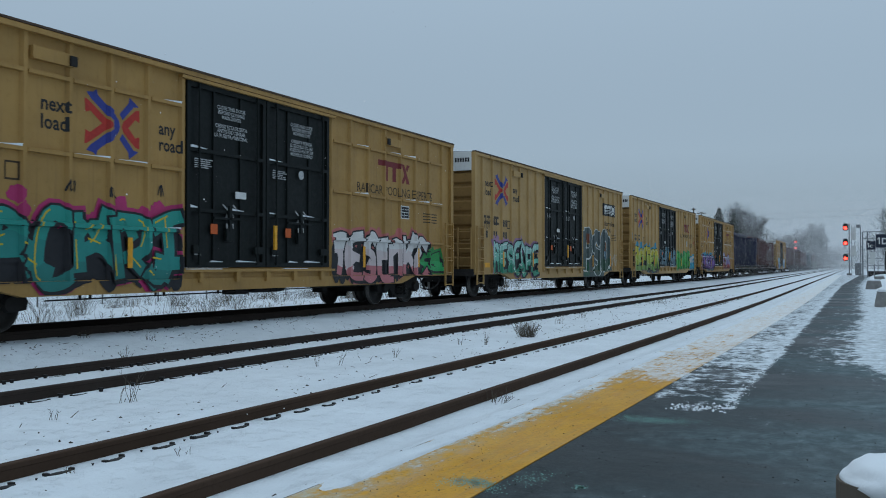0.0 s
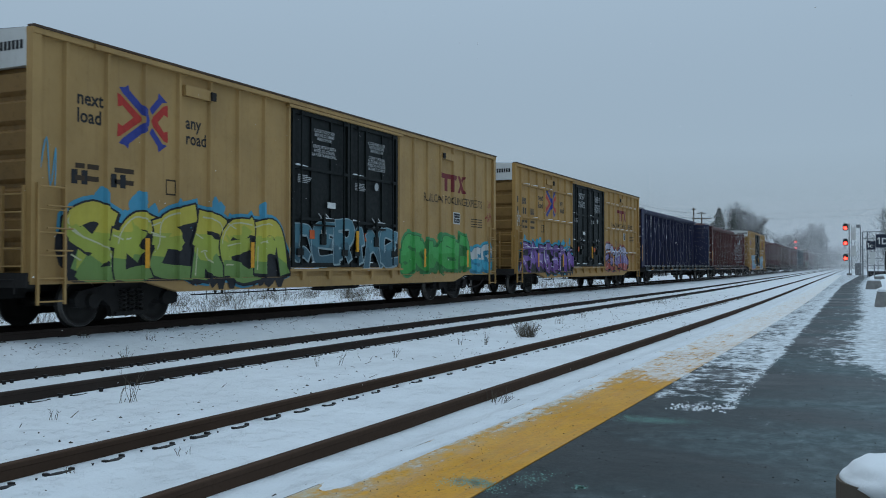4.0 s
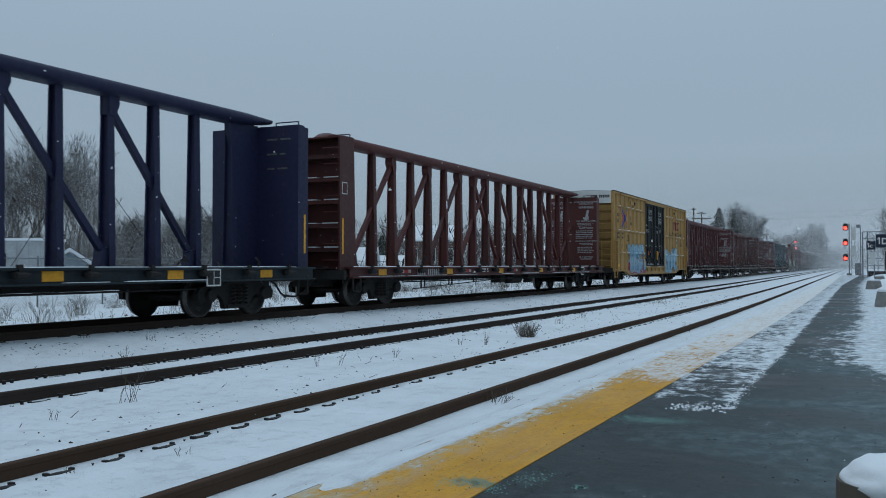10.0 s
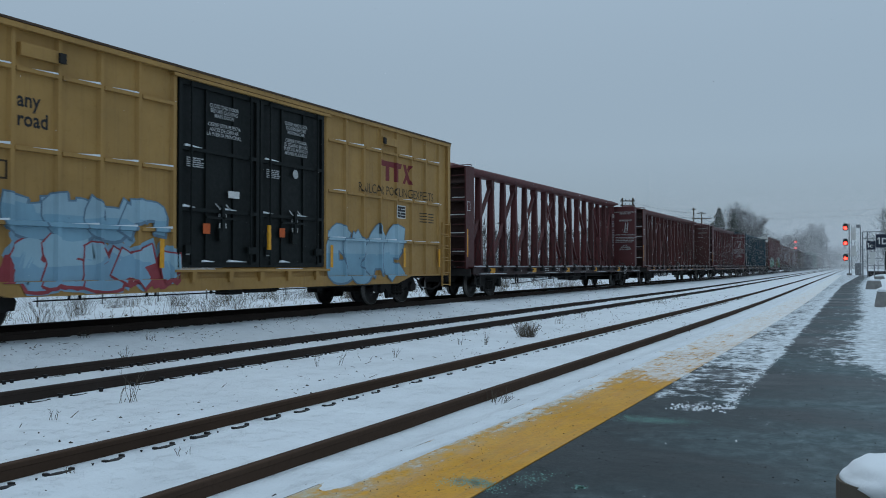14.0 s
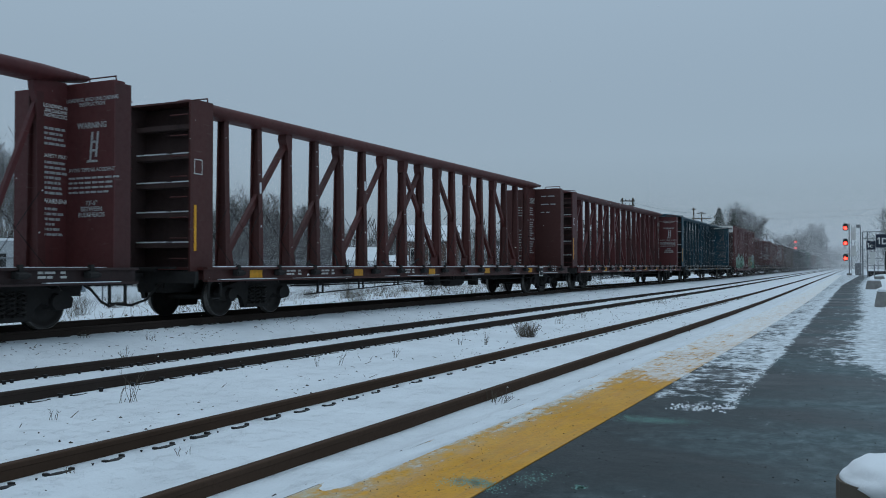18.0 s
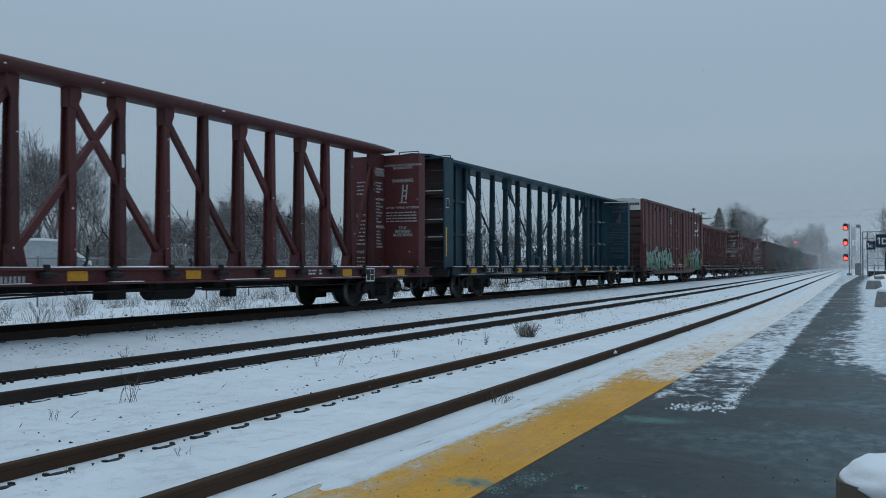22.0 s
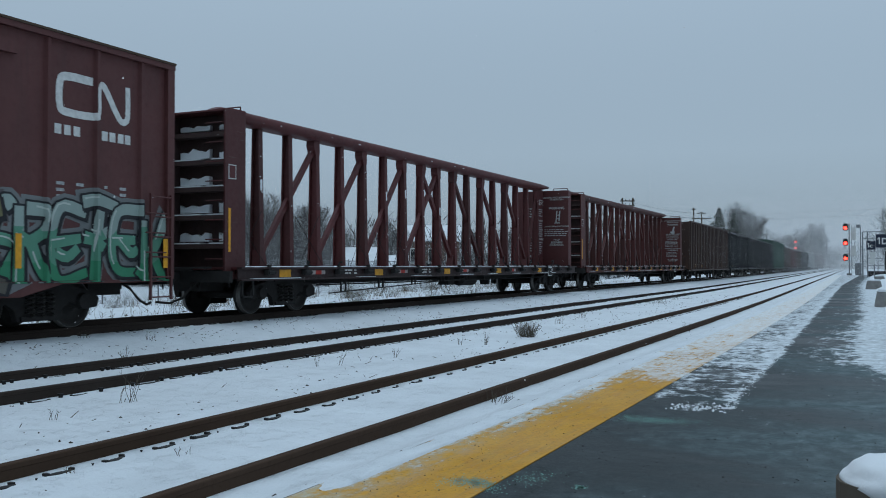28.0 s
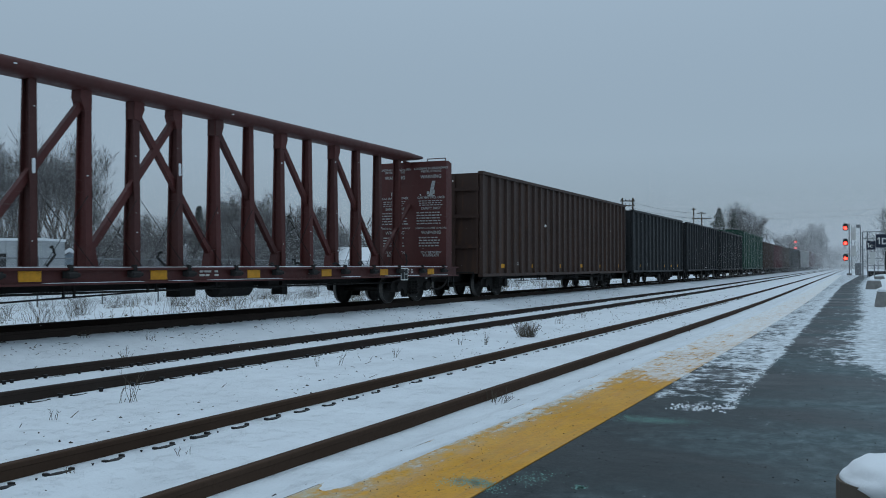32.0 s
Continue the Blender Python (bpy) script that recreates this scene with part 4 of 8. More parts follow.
        # crossover step, brake gear
        cached("end_platform", ("endplat", s), lambda bm, s=s: (box(bm, -0.75, 0.75, *sorted((0, s * 0.28)), 1.0, 1.04), box(bm, -1.5, 1.5, *sorted((-s * 0.1, s * 0.06)), 0.72, 0.95)), M["under"], car, (0, s * h, 0))
        for xs in (1, -1):
            def ladder(bm, s=s):
                for yy in (0.0, 0.52):
                    box(bm, 0.0, 0.045, -0.02 + yy, 0.02 + yy, 0.45, 2.35)
                for k in range(6):
                    rod(bm, (0.03, 0.0, 0.5 + 0.36 * k), (0.03, 0.52, 0.5 + 0.36 * k), 0.014, 0.014, 6)
            if xs > 0:
                cached("side_ladder", "ladder", ladder, body_m, car, (1.555, s * (h - 0.35) - 0.26, 0), "yellow side ladder" if look_["body"].startswith("box") else "")
        def elad(bm, s=s):
            for xx in (0.95, 1.42):
                box(bm, xx - 0.02, xx + 0.02, *sorted((s * 0.02, s * 0.07)), 0.95, 2.3)
            for k in range(5):
                rod(bm, (0.95, s * 0.06, 1.05 + 0.28 * k), (1.42, s * 0.06, 1.05 + 0.28 * k), 0.014, 0.014, 6)
        cached("end_ladder", ("elad", s), elad, body_m, car, (0, s * h, 0))
        cached("hand_brake", ("hb", s), lambda bm, s=s: (box(bm, -0.75, -0.25, *sorted((s * 0.0, s * 0.2)), 1.55, 2.1), rod(bm, (-0.5, s * 0.2, 1.85), (-0.5, s * 0.24, 1.85), 0.26, 0.26, 14), box(bm, -0.55, -0.45, *sorted((0, s * 0.06)), 1.0, 1.55)), M["under"], car, (0, s * h, 0))
    # doors
    for k, s in enumerate((-1, 1)):
        y0, y1 = (-dr, -0.02) if s < 0 else (0.02, dr)
        door = boxes("door", [(1.40, 1.46, y0, y1, 1.03, zt - 0.1)], door_m, car, "dark plug door with locking rods")
        for (a, b, c, d) in ((y0, y1, 1.03, 1.13), (y0, y1, zt - 0.2, zt - 0.1), (y0, y0 + 0.1, 1.13, zt - 0.2), (y1 - 0.1, y1, 1.13, zt - 0.2),
                             (y0 + 0.1, y1 - 0.1, 2.1, 2.17), (y0 + 0.1, y1 - 0.1, 3.25, 3.32)):
            boxes("door_frame", [(1.46, 1.52, a, b, c, d)], door_m, door)
        for q in (0.33, 0.67):
            yy = y0 + q * (y1 - y0)
            boxes("door_rib", [(1.46, 1.50, yy - 0.03, yy + 0.03, 1.13, zt - 0.2)], door_m, door)
        for q in (0.13, 0.87):
            rods("lock_rod", [((1.545, y0 + q * (y1 - y0), 1.08), (1.545, y0 + q * (y1 - y0), zt - 0.12), 0.022)], door_m, door, "", 8)
        yc = (y0 + y1) / 2
        boxes("door_handle", [(1.53, 1.58, yc - 0.5, yc + 0.45, 1.98, 2.02), (1.53, 1.58, yc - 0.04, yc + 0.04, 1.75, 2.25)], door_m, door)
        for b in ((1.50, 1.57, yc - 0.12, yc + 0.1, 1.55, 1.8), (1.50, 1.56, y0 + 0.15, y0 + 0.4, 1.3, 1.45), (1.5, 1.56, y1 - 0.4, y1 - 0.15, 1.3, 1.45)):
            boxes("latch_box", [b], door_m, door)
        for q0, q1, z in ((0.12, 0.6, 3.322), (0.1, 0.45, 2.172), (1.25, 1.75, 2.172), (0.75, 1.1, 1.132), (1.5, 2.1, 1.132), (0.9, 1.15, 4.601)):
            if rnd.random() < 0.8:
                f = rnd.uniform(-0.08, 0.08)
                bm = bmesh.new()
                prism(bm, [(y0 + q0 + f, z), (y0 + q1 + f, z), (y0 + q1 + f, z + 0.008), (y0 + q0 + f + 0.05, z + rnd.uniform(0.03, 0.055))], "x", 1.462, 1.515)
                part("snow_line", bm, M["snow_cap"], door)
        if look_["body"].startswith("box"):
            txt = ("CLOSE THIS DOOR\nBEFORE CLOSING\nMAIN DOOR", "CIERRE ESTA PUERTA\nANTES DE CERRAR\nLA PUERTA PRINCIPAL") if k == 0 else ("CLOSE AND LOCK\nDOORS BEFORE\nMOVING CAR", "CIERRE Y PONGA\nEL SEGURO EN LAS\nPUERTAS ANTES DE\nMOVER EL CARRO")
            words(txt[0], 0.105, M["stencil"], door, (1.504, yc + 0.1, 4.17), "side", "CENTER", "white stencilled door notice")
            words(txt[1], 0.105, M["stencil"], door, (1.504, yc + 0.1, 3.80), "side", "CENTER", "white stencilled door notice")
            words("ASD", 0.15, M["stencil"], door, (1.504, yc + 0.05, 2.0), "side", "CENTER", "white letters")
            boxes("orange_label", [(1.525, 1.53, yc - 0.55, yc - 0.35, 1.68, 1.88)], M["orange"], door, "orange square label")
            boxes("placard", [(1.525, 1.53, yc - 0.08, yc + 0.14, 1.62, 1.9)], M["white"], door, "white placard with red and green corners")
            boxes("placard_mark", [(1.53, 1.532, yc + 0.03, yc + 0.12, 1.64, 1.74)], M["logo_red"], door)
            boxes("placard_mark", [(1.53, 1.532, yc + 0.03, yc + 0.12, 1.78, 1.88)], M["sign_navy"], door)
            for q in (-0.12, 0.2):
                bm = bmesh.new()
                beam(bm, (1.527, yc + q - 0.07, 2.28), (1.527, yc + q + 0.07, 2.18), 0.03, 0.004)
                part("arrow", bm, M["stencil"], door)
            if k == 0:
                boxes("label_plate", [(1.525, 1.53, yc + 0.2, yc + 0.55, 2.42, 2.56)], M["white"], door, "white label plate")
            else:
                boxes("handle_grip", [(1.56, 1.6, y0 + 0.18, y0 + 0.27, 1.4, 1.92)], M["yellow"], door, "yellow handle")
                rods("round_label", [((1.52, yc + 0.05, 3.1), (1.53, yc + 0.05, 3.1), 0.1)], M["stencil"], door, "white round label", 16)
        rr = lambda a, b: rnd.uniform(a, b)
        bars(door, M["stencil"], 1.525, y0 + 0.2, 3.1, [[rr(0.05, 0.14) for _ in range(4)] for _ in range(5)], 0.022, 0.02, "side", "stencilled_notice")
        bars(door, M["stencil"], 1.525, y0 + 0.2, 1.4, [[rr(0.1, 0.2)] for _ in range(4)], 0.025, 0.03, "side", "stencilled_notice")
    boxes("door_sill", [(1.40, 1.50, -dr - 0.05, dr + 0.05, zb, 1.02)], body_m, car)
    boxes("door_track", [(1.46, 1.60, -dr - 0.15, dr + 0.15, 0.94, 0.99)], body_m, car)
    boxes("upper_door_track", [(1.44, 1.585, -dr - 0.2, dr + 0.2, zt - 0.1, zt - 0.04)], body_m, car)
    for y in (-2.1, -1.0, 0, 1.0, 2.1):
        boxes("track_bracket", [(1.5, 1.59, y - 0.06, y + 0.06, 0.74, 0.94)], body_m, car)
    boxes("snow_ledge", [(1.50, 1.58, -dr, -1.5, 0.991, 1.006), (1.50, 1.58, 0.6, 1.5, 0.991, 1.005)], M["snow_cap"], car)
    # inspection hatch and vent under the eaves
    for y in (-6.0, 5.2):
        boxes("roof_hatch_plate", [(1.47, 1.57, y, y + 0.8, 4.26, 4.46)], body_m, car)
    for y in (-5.3, 5.22):
        boxes("vent", [(1.56, 1.61, y, y + 0.13, 4.27, 4.43)], M["under"], car)
    # floor and underframe
    boxes("floor", [(-1.46, 1.46, -h + 0.1, h - 0.1, 0.84, 0.92)], M["under"], car)
    boxes("centre_sill", [(-0.28, 0.28, -h + 0.1, h - 0.1, 0.62, 0.86)], M["under"], car)
    for y in (-4.5, -2.7, -0.9, 0.9, 2.7, 4.5):
        boxes("cross_bearer", [(-1.42, 1.42, y - 0.08, y + 0.08, 0.68, 0.84)], M["under"], car)
    tc = h - 2.55
    for s in (-1, 1):
        truck(car, s * tc, look_.get("spin", True))
    hang_gear(car, L, tc, 1)
    coupler(car, L)
    # grab irons, yellow reflectors
    for y in look_.get("reflectors", (-h + 2.4, -4.0, 4.0, h - 2.4)):
        boxes("reflector", [(1.555, 1.562, y, y + 0.11, 1.02, 1.55)], M["yellow"], car, "yellow reflector strip")
    for e in (-1, 1):
        for k in range(3):
            rods("grab_iron", [((1.60, e * (h - 0.75), 1.3 + 0.35 * k), (1.60, e * (h - 0.25), 1.3 + 0.35 * k), 0.014)], body_m, car, "", 6)

    cuts = (sorted({r + q for r in ribs for q in (-foot, -core, core, foot)} | {-dr, dr}), [b + q for b in belts for q in (-0.045, -0.03, 0.03, 0.045)] + [zb, zb - 0.012])

    def shapes(name, polys, mat, label="", lift=0.004, owner=None):
        """Painted outlines (y, z), draped over the side."""
        bm = bmesh.new()
        for k, p in enumerate(polys):
            bm.faces.new([bm.verts.new((0.0002 * (k % 5), a, b)) for a, b in p])
        bm.normal_update()
        bmesh.ops.triangulate(bm, faces=bm.faces[:])
        drape(bm, surf, cuts, lift)
        return part(name, bm, mat, owner or car, label)

    def rect(y0, y1, z0, z1):
        return [(y0, z0), (y1, z0), (y1, z1), (y0, z1)]

    def side_words(text, size, mat, y, z, label, wide=1.0, weight=0.008):
        cu = bpy.data.curves.new("lettering", "FONT")
        cu.body, cu.size, cu.resolution_u, cu.space_line, cu.offset = text, size, 2, 0.9, size * weight
        tmp = bpy.data.objects.new("lettering", cu)
        scene.collection.objects.link(tmp)
        me = bpy.data.meshes.new_from_object(tmp.evaluated_get(bpy.context.evaluated_depsgraph_get()))
        bpy.data.objects.remove(tmp)
        bm = bmesh.new()
        bm.from_mesh(me)
        for v in bm.verts:
            v.co = (0.0, y + v.co.x * wide, z + v.co.y)
        bmesh.ops.triangulate(bm, faces=bm.faces[:])
        drape(bm, surf, cuts, 0.004)
        return part("lettering", bm, mat, car, label)

    if look_.get("chevron"):
        cy, cz = look_["chevron"]
        blue = [[(-0.58, 0.54), (-0.44, 0.56), (-0.36, 0.62), (-0.34, 0.52), (0.05, 0.22), (0.14, 0.1), (0.16, 0.0), (0.02, 0.0), (0.0, 0.06), (-0.5, 0.44)],
                [(0.15, 0.24), (0.36, 0.48), (0.38, 0.60), (0.60, 0.44), (0.48, 0.42), (0.22, 0.13)]]
        red = [[(-0.62, 0.42), (-0.55, 0.40), (-0.05, 0.04), (-0.04, 0.0), (-0.24, 0.0), (-0.5, 0.20), (-0.6, 0.16)],
               [(0.20, 0.0), (0.24, 0.1), (0.52, 0.36), (0.62, 0.38), (0.62, 0.14), (0.52, 0.18), (0.36, 0.0)]]
        for mat, polys, lab in ((M["logo_blue"], blue, ""), (M["logo_red"], red, "red and blue crossed-arrow emblem")):
            shapes("emblem", [[(cy + a, cz + e * 0.9 * b) for a, b in p] for p in polys for e in (1, -1)], mat, lab)
        side_words("next\nload", 0.33, M["black"], cy - 1.5, cz + 0.06, "black lettering reading next load", 0.95, 0.02)
        side_words("any\nroad", 0.33, M["black"], cy + 1.1, cz + 0.0, "black lettering reading any road", 0.95, 0.02)
    ch = look_.get("code_h", 0.26)
    for y, z, n, col in look_.get("codes", ()):
        tagged(shapes("marking", [rect(y + i * ch * 0.8, y + i * ch * 0.8 + ch * 0.5, z, z + ch * 0.9) for i in range(n)], M[col]), kind="stuff")
    yellow_car = look_["body"].startswith("box")
    if yellow_car:
        rows = [rect(-h + 0.9 + a, -h + 0.9 + b, z, z + 0.085) for z in (2.66, 2.46) for a, b in ((0.0, 0.2), (0.25, 0.5), (0.85, 1.3))]
        tagged(shapes("marking", rows, M["brown_letter"]), kind="stuff")
        frame_y = -h + 3.0
        plate = shapes("boxed_mark", [rect(frame_y, frame_y + 0.26, 2.36, 2.39), rect(frame_y, frame_y + 0.26, 2.62, 2.65), rect(frame_y, frame_y + 0.025, 2.39, 2.62), rect(frame_y + 0.235, frame_y + 0.26, 2.39, 2.62)], M["brown_letter"])
        rows = [rect(h - 1.9 + q, h - 1.9 + q + 0.36, z, z + 0.03) for q in (0.0, 0.55) for z in (2.3, 2.38, 2.46, 2.54)]
        tagged(shapes("marking", rows, M["brown_letter"]), kind="stuff")
    sy = look_.get("stencil", h - 3.36)
    if yellow_car:
        stencil = shapes("consolidated_stencil", [rect(sy, sy + 0.6, 2.35, 2.71)], M["white"], "white-edged black stencil panel", 0.004)
        shapes("stencil_field", [rect(sy + 0.03, sy + 0.29, 2.38, 2.52), rect(sy + 0.31, sy + 0.57, 2.38, 2.52), rect(sy + 0.03, sy + 0.57, 2.54, 2.68)], M["black"], "", 0.007, stencil)
        for q in (0.06, 0.34):
            tagged(shapes("stencil_line", [rect(sy + q, sy + q + 0.2, z, z + 0.018) for z in (2.44, 2.6)], M["white"], "", 0.009, stencil), kind="stuff")
    shapes("yellow_label", [rect(-h + 0.95, -h + 1.4, 1.0, 1.16)], M["yellow"])
    if look_.get("owner") == "maroon":
        y0, z0, f = look_.get("owner_at", 4.9), 3.32, 0.53
        polys = [[(0.0, 1.0), (0.0, 0.72), (0.42, 0.72), (0.42, 0.0), (0.68, 0.0), (0.68, 0.72), (1.0, 0.72), (1.0, 0.0), (1.26, 0.0), (1.26, 0.72), (1.5, 0.72), (1.6, 1.0)],
                 [(1.66, 1.0), (1.86, 1.0), (2.28, 0.0), (2.04, 0.0)], [(2.06, 1.0), (2.28, 1.0), (2.08, 0.62), (1.98, 0.78)], [(1.64, 0.0), (1.82, 0.0), (1.98, 0.34), (1.88, 0.5)]]
        shapes("owner_mark", [[(y0 + a * 0.785, z0 + b * f) for a, b in p] for p in polys], M["maroon"], "maroon block emblem")
        side_words("RAILCAR POOLING EXPERTS", 0.345, M["brown_letter"], y0 - 1.08, 2.94, "dark lettering reading railcar pooling experts", 0.97, 0.0)
    elif look_.get("owner") == "black":
        panel = shapes("owner_mark", [rect(h - 3.44, h - 1.17, 3.45, 4.04)], M["black"], "black panel with white block emblem")
        for q in (0.08, 0.8):
            shapes("emblem_bar", [[(h - 3.44 + q + a, 3.45 + b) for a, b in p] for p in (((0.0, 0.36), (0.08, 0.52), (0.68, 0.52), (0.62, 0.36)), ((0.2, 0.07), (0.27, 0.36), (0.45, 0.36), (0.38, 0.07)))], M["white"], "", 0.008, panel)
        shapes("emblem_bar", [[(h - 1.9 + a, 3.45 + b) for a, b in p] for p in (((0.0, 0.52), (0.2, 0.52), (0.68, 0.07), (0.46, 0.07)), ((0.45, 0.52), (0.66, 0.52), (0.5, 0.36), (0.38, 0.41)), ((0.0, 0.07), (0.2, 0.07), (0.32, 0.2), (0.2, 0.26)))], M["white"], "", 0.008, panel)
        shapes("emblem_stripe", [rect(h - 3.2, h - 1.5, z, z + 0.022) for z in (3.58, 3.65, 3.72)], M["white"], "", 0.006, panel)
        side_words("Railcar Pooling\n    Experts", 0.33, M["brown_letter"], h - 3.32, 2.98, "dark lettering reading railcar pooling experts", 0.95, 0.012)
    elif look_.get("owner") == "noodle":
        y0, z0 = 6.82, 3.5
        bm = bmesh.new()
        band = [(0.74, 0.62), (0.2, 0.62), (0.06, 0.52), (0.06, 0.12), (0.2, 0.04), (0.72, 0.04), (0.86, 0.12), (0.86, 0.52), (0.95, 0.6), (1.06, 0.48), (1.3, 0.12), (1.42, 0.04), (1.52, 0.14), (1.52, 0.66)]
        stroke_faces(bm, smooth_path([(y0 + a, z0 + b) for a, b in band], 3), 0.062, 0.0)
        drape(bm, surf, cuts, 0.004)
        part("owner_mark", bm, M["white"], car, "white ribbon emblem")
        tagged(shapes("marking", [rect(y0 - 0.04 + a, y0 - 0.04 + a + 0.13, 3.17, 3.33) for a in (0.0, 0.19, 0.38, 0.98, 1.15, 1.34, 1.5)], M["white"]), kind="stuff")
        rows = [rect(y0 + a, y0 + a + b, 2.36 - 0.105 * k, 2.41 - 0.105 * k) for k in range(5) for a, b in ((0.0, 0.16), (0.4, 0.16), (1.0, 0.07), (1.35, 0.14))]
        tagged(shapes("marking", rows, M["stencil"]), kind="stuff")
        box_ = shapes("service_plate", [rect(7.77, 8.2, 1.52, 1.92)], M["white"], "white boxed stencil")
        shapes("service_plate_panel", [rect(7.8, 7.97, 1.55, 1.89), rect(8.0, 8.17, 1.55, 1.7), rect(8.0, 8.17, 1.74, 1.89)], M["black"], "", 0.008, box_)
        shapes("yellow_label", [rect(7.76, 8.22, 1.28, 1.44)], M["yellow"])
        rows = [rect(-1.9 + a, -1.9 + a + 0.28, 4.0 - 0.1 * k, 4.05 - 0.1 * k) for k in range(4) for a in (0.0, 0.34)]
        tagged(shapes("marking", rows, M["stencil"], "", 0.03), kind="stuff")
    for col, y, z, wd, hg in look_.get("tags", ()):
        scrawl(car, surf, col, y, z, wd, hg, rnd)
    for col, lift, poly in look_.get("panels", ()):
        tagged(shapes("painted_field", [poly], spray(col), "", lift), kind="stuff")
    for g in look_.get("graffiti", ()):
        graffiti(car, rnd, surf, cuts, *g)
    TRAIN.append((car, start, L))
    return car


# -- centre-beam lumber cars --
def notice(parent, x, y, z, w, rnd, mat, kind):
    """A block of stencilled instructions on a bulkhead's inner wall (read along +y)."""
    if kind == "fall":
        words("LOADING & UNLOADING\nINSTRUCTIONS", 0.1, mat, parent, (x, y, z + 0.085), "inner", "CENTER", "white stencilled loading instructions")
        words("WARNING", 0.15, mat, parent, (x, y, z - 0.19), "inner", "CENTER", "white stencilled warning")
        bm = bmesh.new()
        for u0, u1, v0, v1 in ((-0.06, 0.06, -0.72, -0.28), (-0.12, 0.14, -0.76, -0.72), (0.06, 0.13, -0.69, -0.56), (-0.14, -0.06, -0.70, -0.60)):
            vs = [bm.verts.new((x + u + (0.1 if v > -0.5 else 0.0), y - 0.004, z + v)) for u, v in ((u0, v0), (u1, v0), (u1, v1), (u0, v1))]
            bm.faces.new(vs)
        part("pictogram", bm, mat, parent, "white tipping-car pictogram")
        words("CAR MAY FALL OVER", 0.1, mat, parent, (x, y, z - 0.825), "inner", "CENTER")
        bars(parent, mat, x - 0.42, y, z - 0.91, [[rnd.uniform(0.04, 0.12) for _ in range(7)] for _ in range(3)], 0.025, 0.03, "inner", "stencilled_notice", 0.04)
        words("SAFETY FIRST", 0.115, mat, parent, (x, y, z - 1.17), "inner", "CENTER")
        bars(parent, mat, x - 0.5, y, z - 1.28, [[rnd.uniform(0.05, 0.15) for _ in range(7)] for _ in range(5)], 0.035, 0.03, "inner", "stencilled_notice", 0.05)
        words("REMOVE ALL LOOSE DUNNAGE", 0.075, mat, parent, (x, y, z - 1.77), "inner", "CENTER")
        words("WARNING", 0.14, mat, parent, (x, y, z - 1.93), "inner", "CENTER")
        bars(parent, mat, x - 0.42, y, z - 2.06, [[rnd.uniform(0.05, 0.14) for _ in range(6)] for _ in range(4)], 0.035, 0.03, "inner", "stencilled_notice", 0.05)
        words("73'-6\" BETWEEN\nBULKHEADS", 0.1, mat, parent, (x, y, z - 2.54), "inner", "CENTER", "white stencilled bulkhead spacing")
    elif kind == "avoid":
        words("LOADING AND UNLOADING\nINSTRUCTION", 0.095, mat, parent, (x, y, z), "inner", "CENTER", "white stencilled loading instructions")
        words("WARNING", 0.145, mat, parent, (x, y, z - 0.48), "inner", "CENTER", "white stencilled warning")
        bm = bmesh.new()
        for u, v, w2, h2 in ((-0.05, -1.05, 0.05, 0.5), (0.08, -1.0, 0.05, 0.45), (-0.03, -0.9, 0.12, 0.04), (-0.03, -0.75, 0.12, 0.04), (-0.1, -1.09, 0.25, 0.04)):
            bm.faces.new([bm.verts.new((x + a + 0.1 * (b + 1), y - 0.004, z + b)) for a, b in ((u, v), (u + w2, v), (u + w2, v + h2), (u, v + h2))])
        part("pictogram", bm, mat, parent, "white tipping-car pictogram")
        words("AVOID TIPPING ACCIDENT", 0.09, mat, parent, (x, y, z - 1.25), "inner", "CENTER")
        bars(parent, mat, x - 0.55, y, z - 1.38, [[rnd.uniform(0.06, 0.18) for _ in range(7)] for _ in range(4)], 0.035, 0.03, "inner", "stencilled_notice", 0.05)
        words("73'-6\"\nBETWEEN\nBULKHEADS", 0.115, mat, parent, (x, y, z - 1.85), "inner", "CENTER", "white stencilled bulkhead spacing")
    elif kind == "side":
        bars(parent, mat, x - 0.28, y, z, [[rnd.uniform(0.05, 0.16) for _ in range(4)] for _ in range(4)], 0.04, 0.03, "inner", "stencilled_notice", 0.075)
        words("SAFETY FIRST", 0.1, mat, parent, (x, y, z - 1.0), "inner", "CENTER")
        bars(parent, mat, x - 0.28, y, z - 1.15, [[rnd.uniform(0.05, 0.16) for _ in range(4)] for _ in range(7)], 0.04, 0.03, "inner", "stencilled_notice", 0.075)
        words("WARNING", 0.12, mat, parent, (x, y, z - 2.1), "inner", "CENTER")
        bars(parent, mat, x - 0.28, y, z - 2.25, [[rnd.uniform(0.05, 0.16) for _ in range(4)] for _ in range(4)], 0.04, 0.03, "inner", "stencilled_notice", 0.075)
    else:
        bars(parent, mat, x - 0.35, y, z, [[rnd.uniform(0.15, 0.4), rnd.uniform(0.1, 0.3)] for _ in range(3)], 0.04, 0.08, "inner", "stencilled_notice", 0.3)


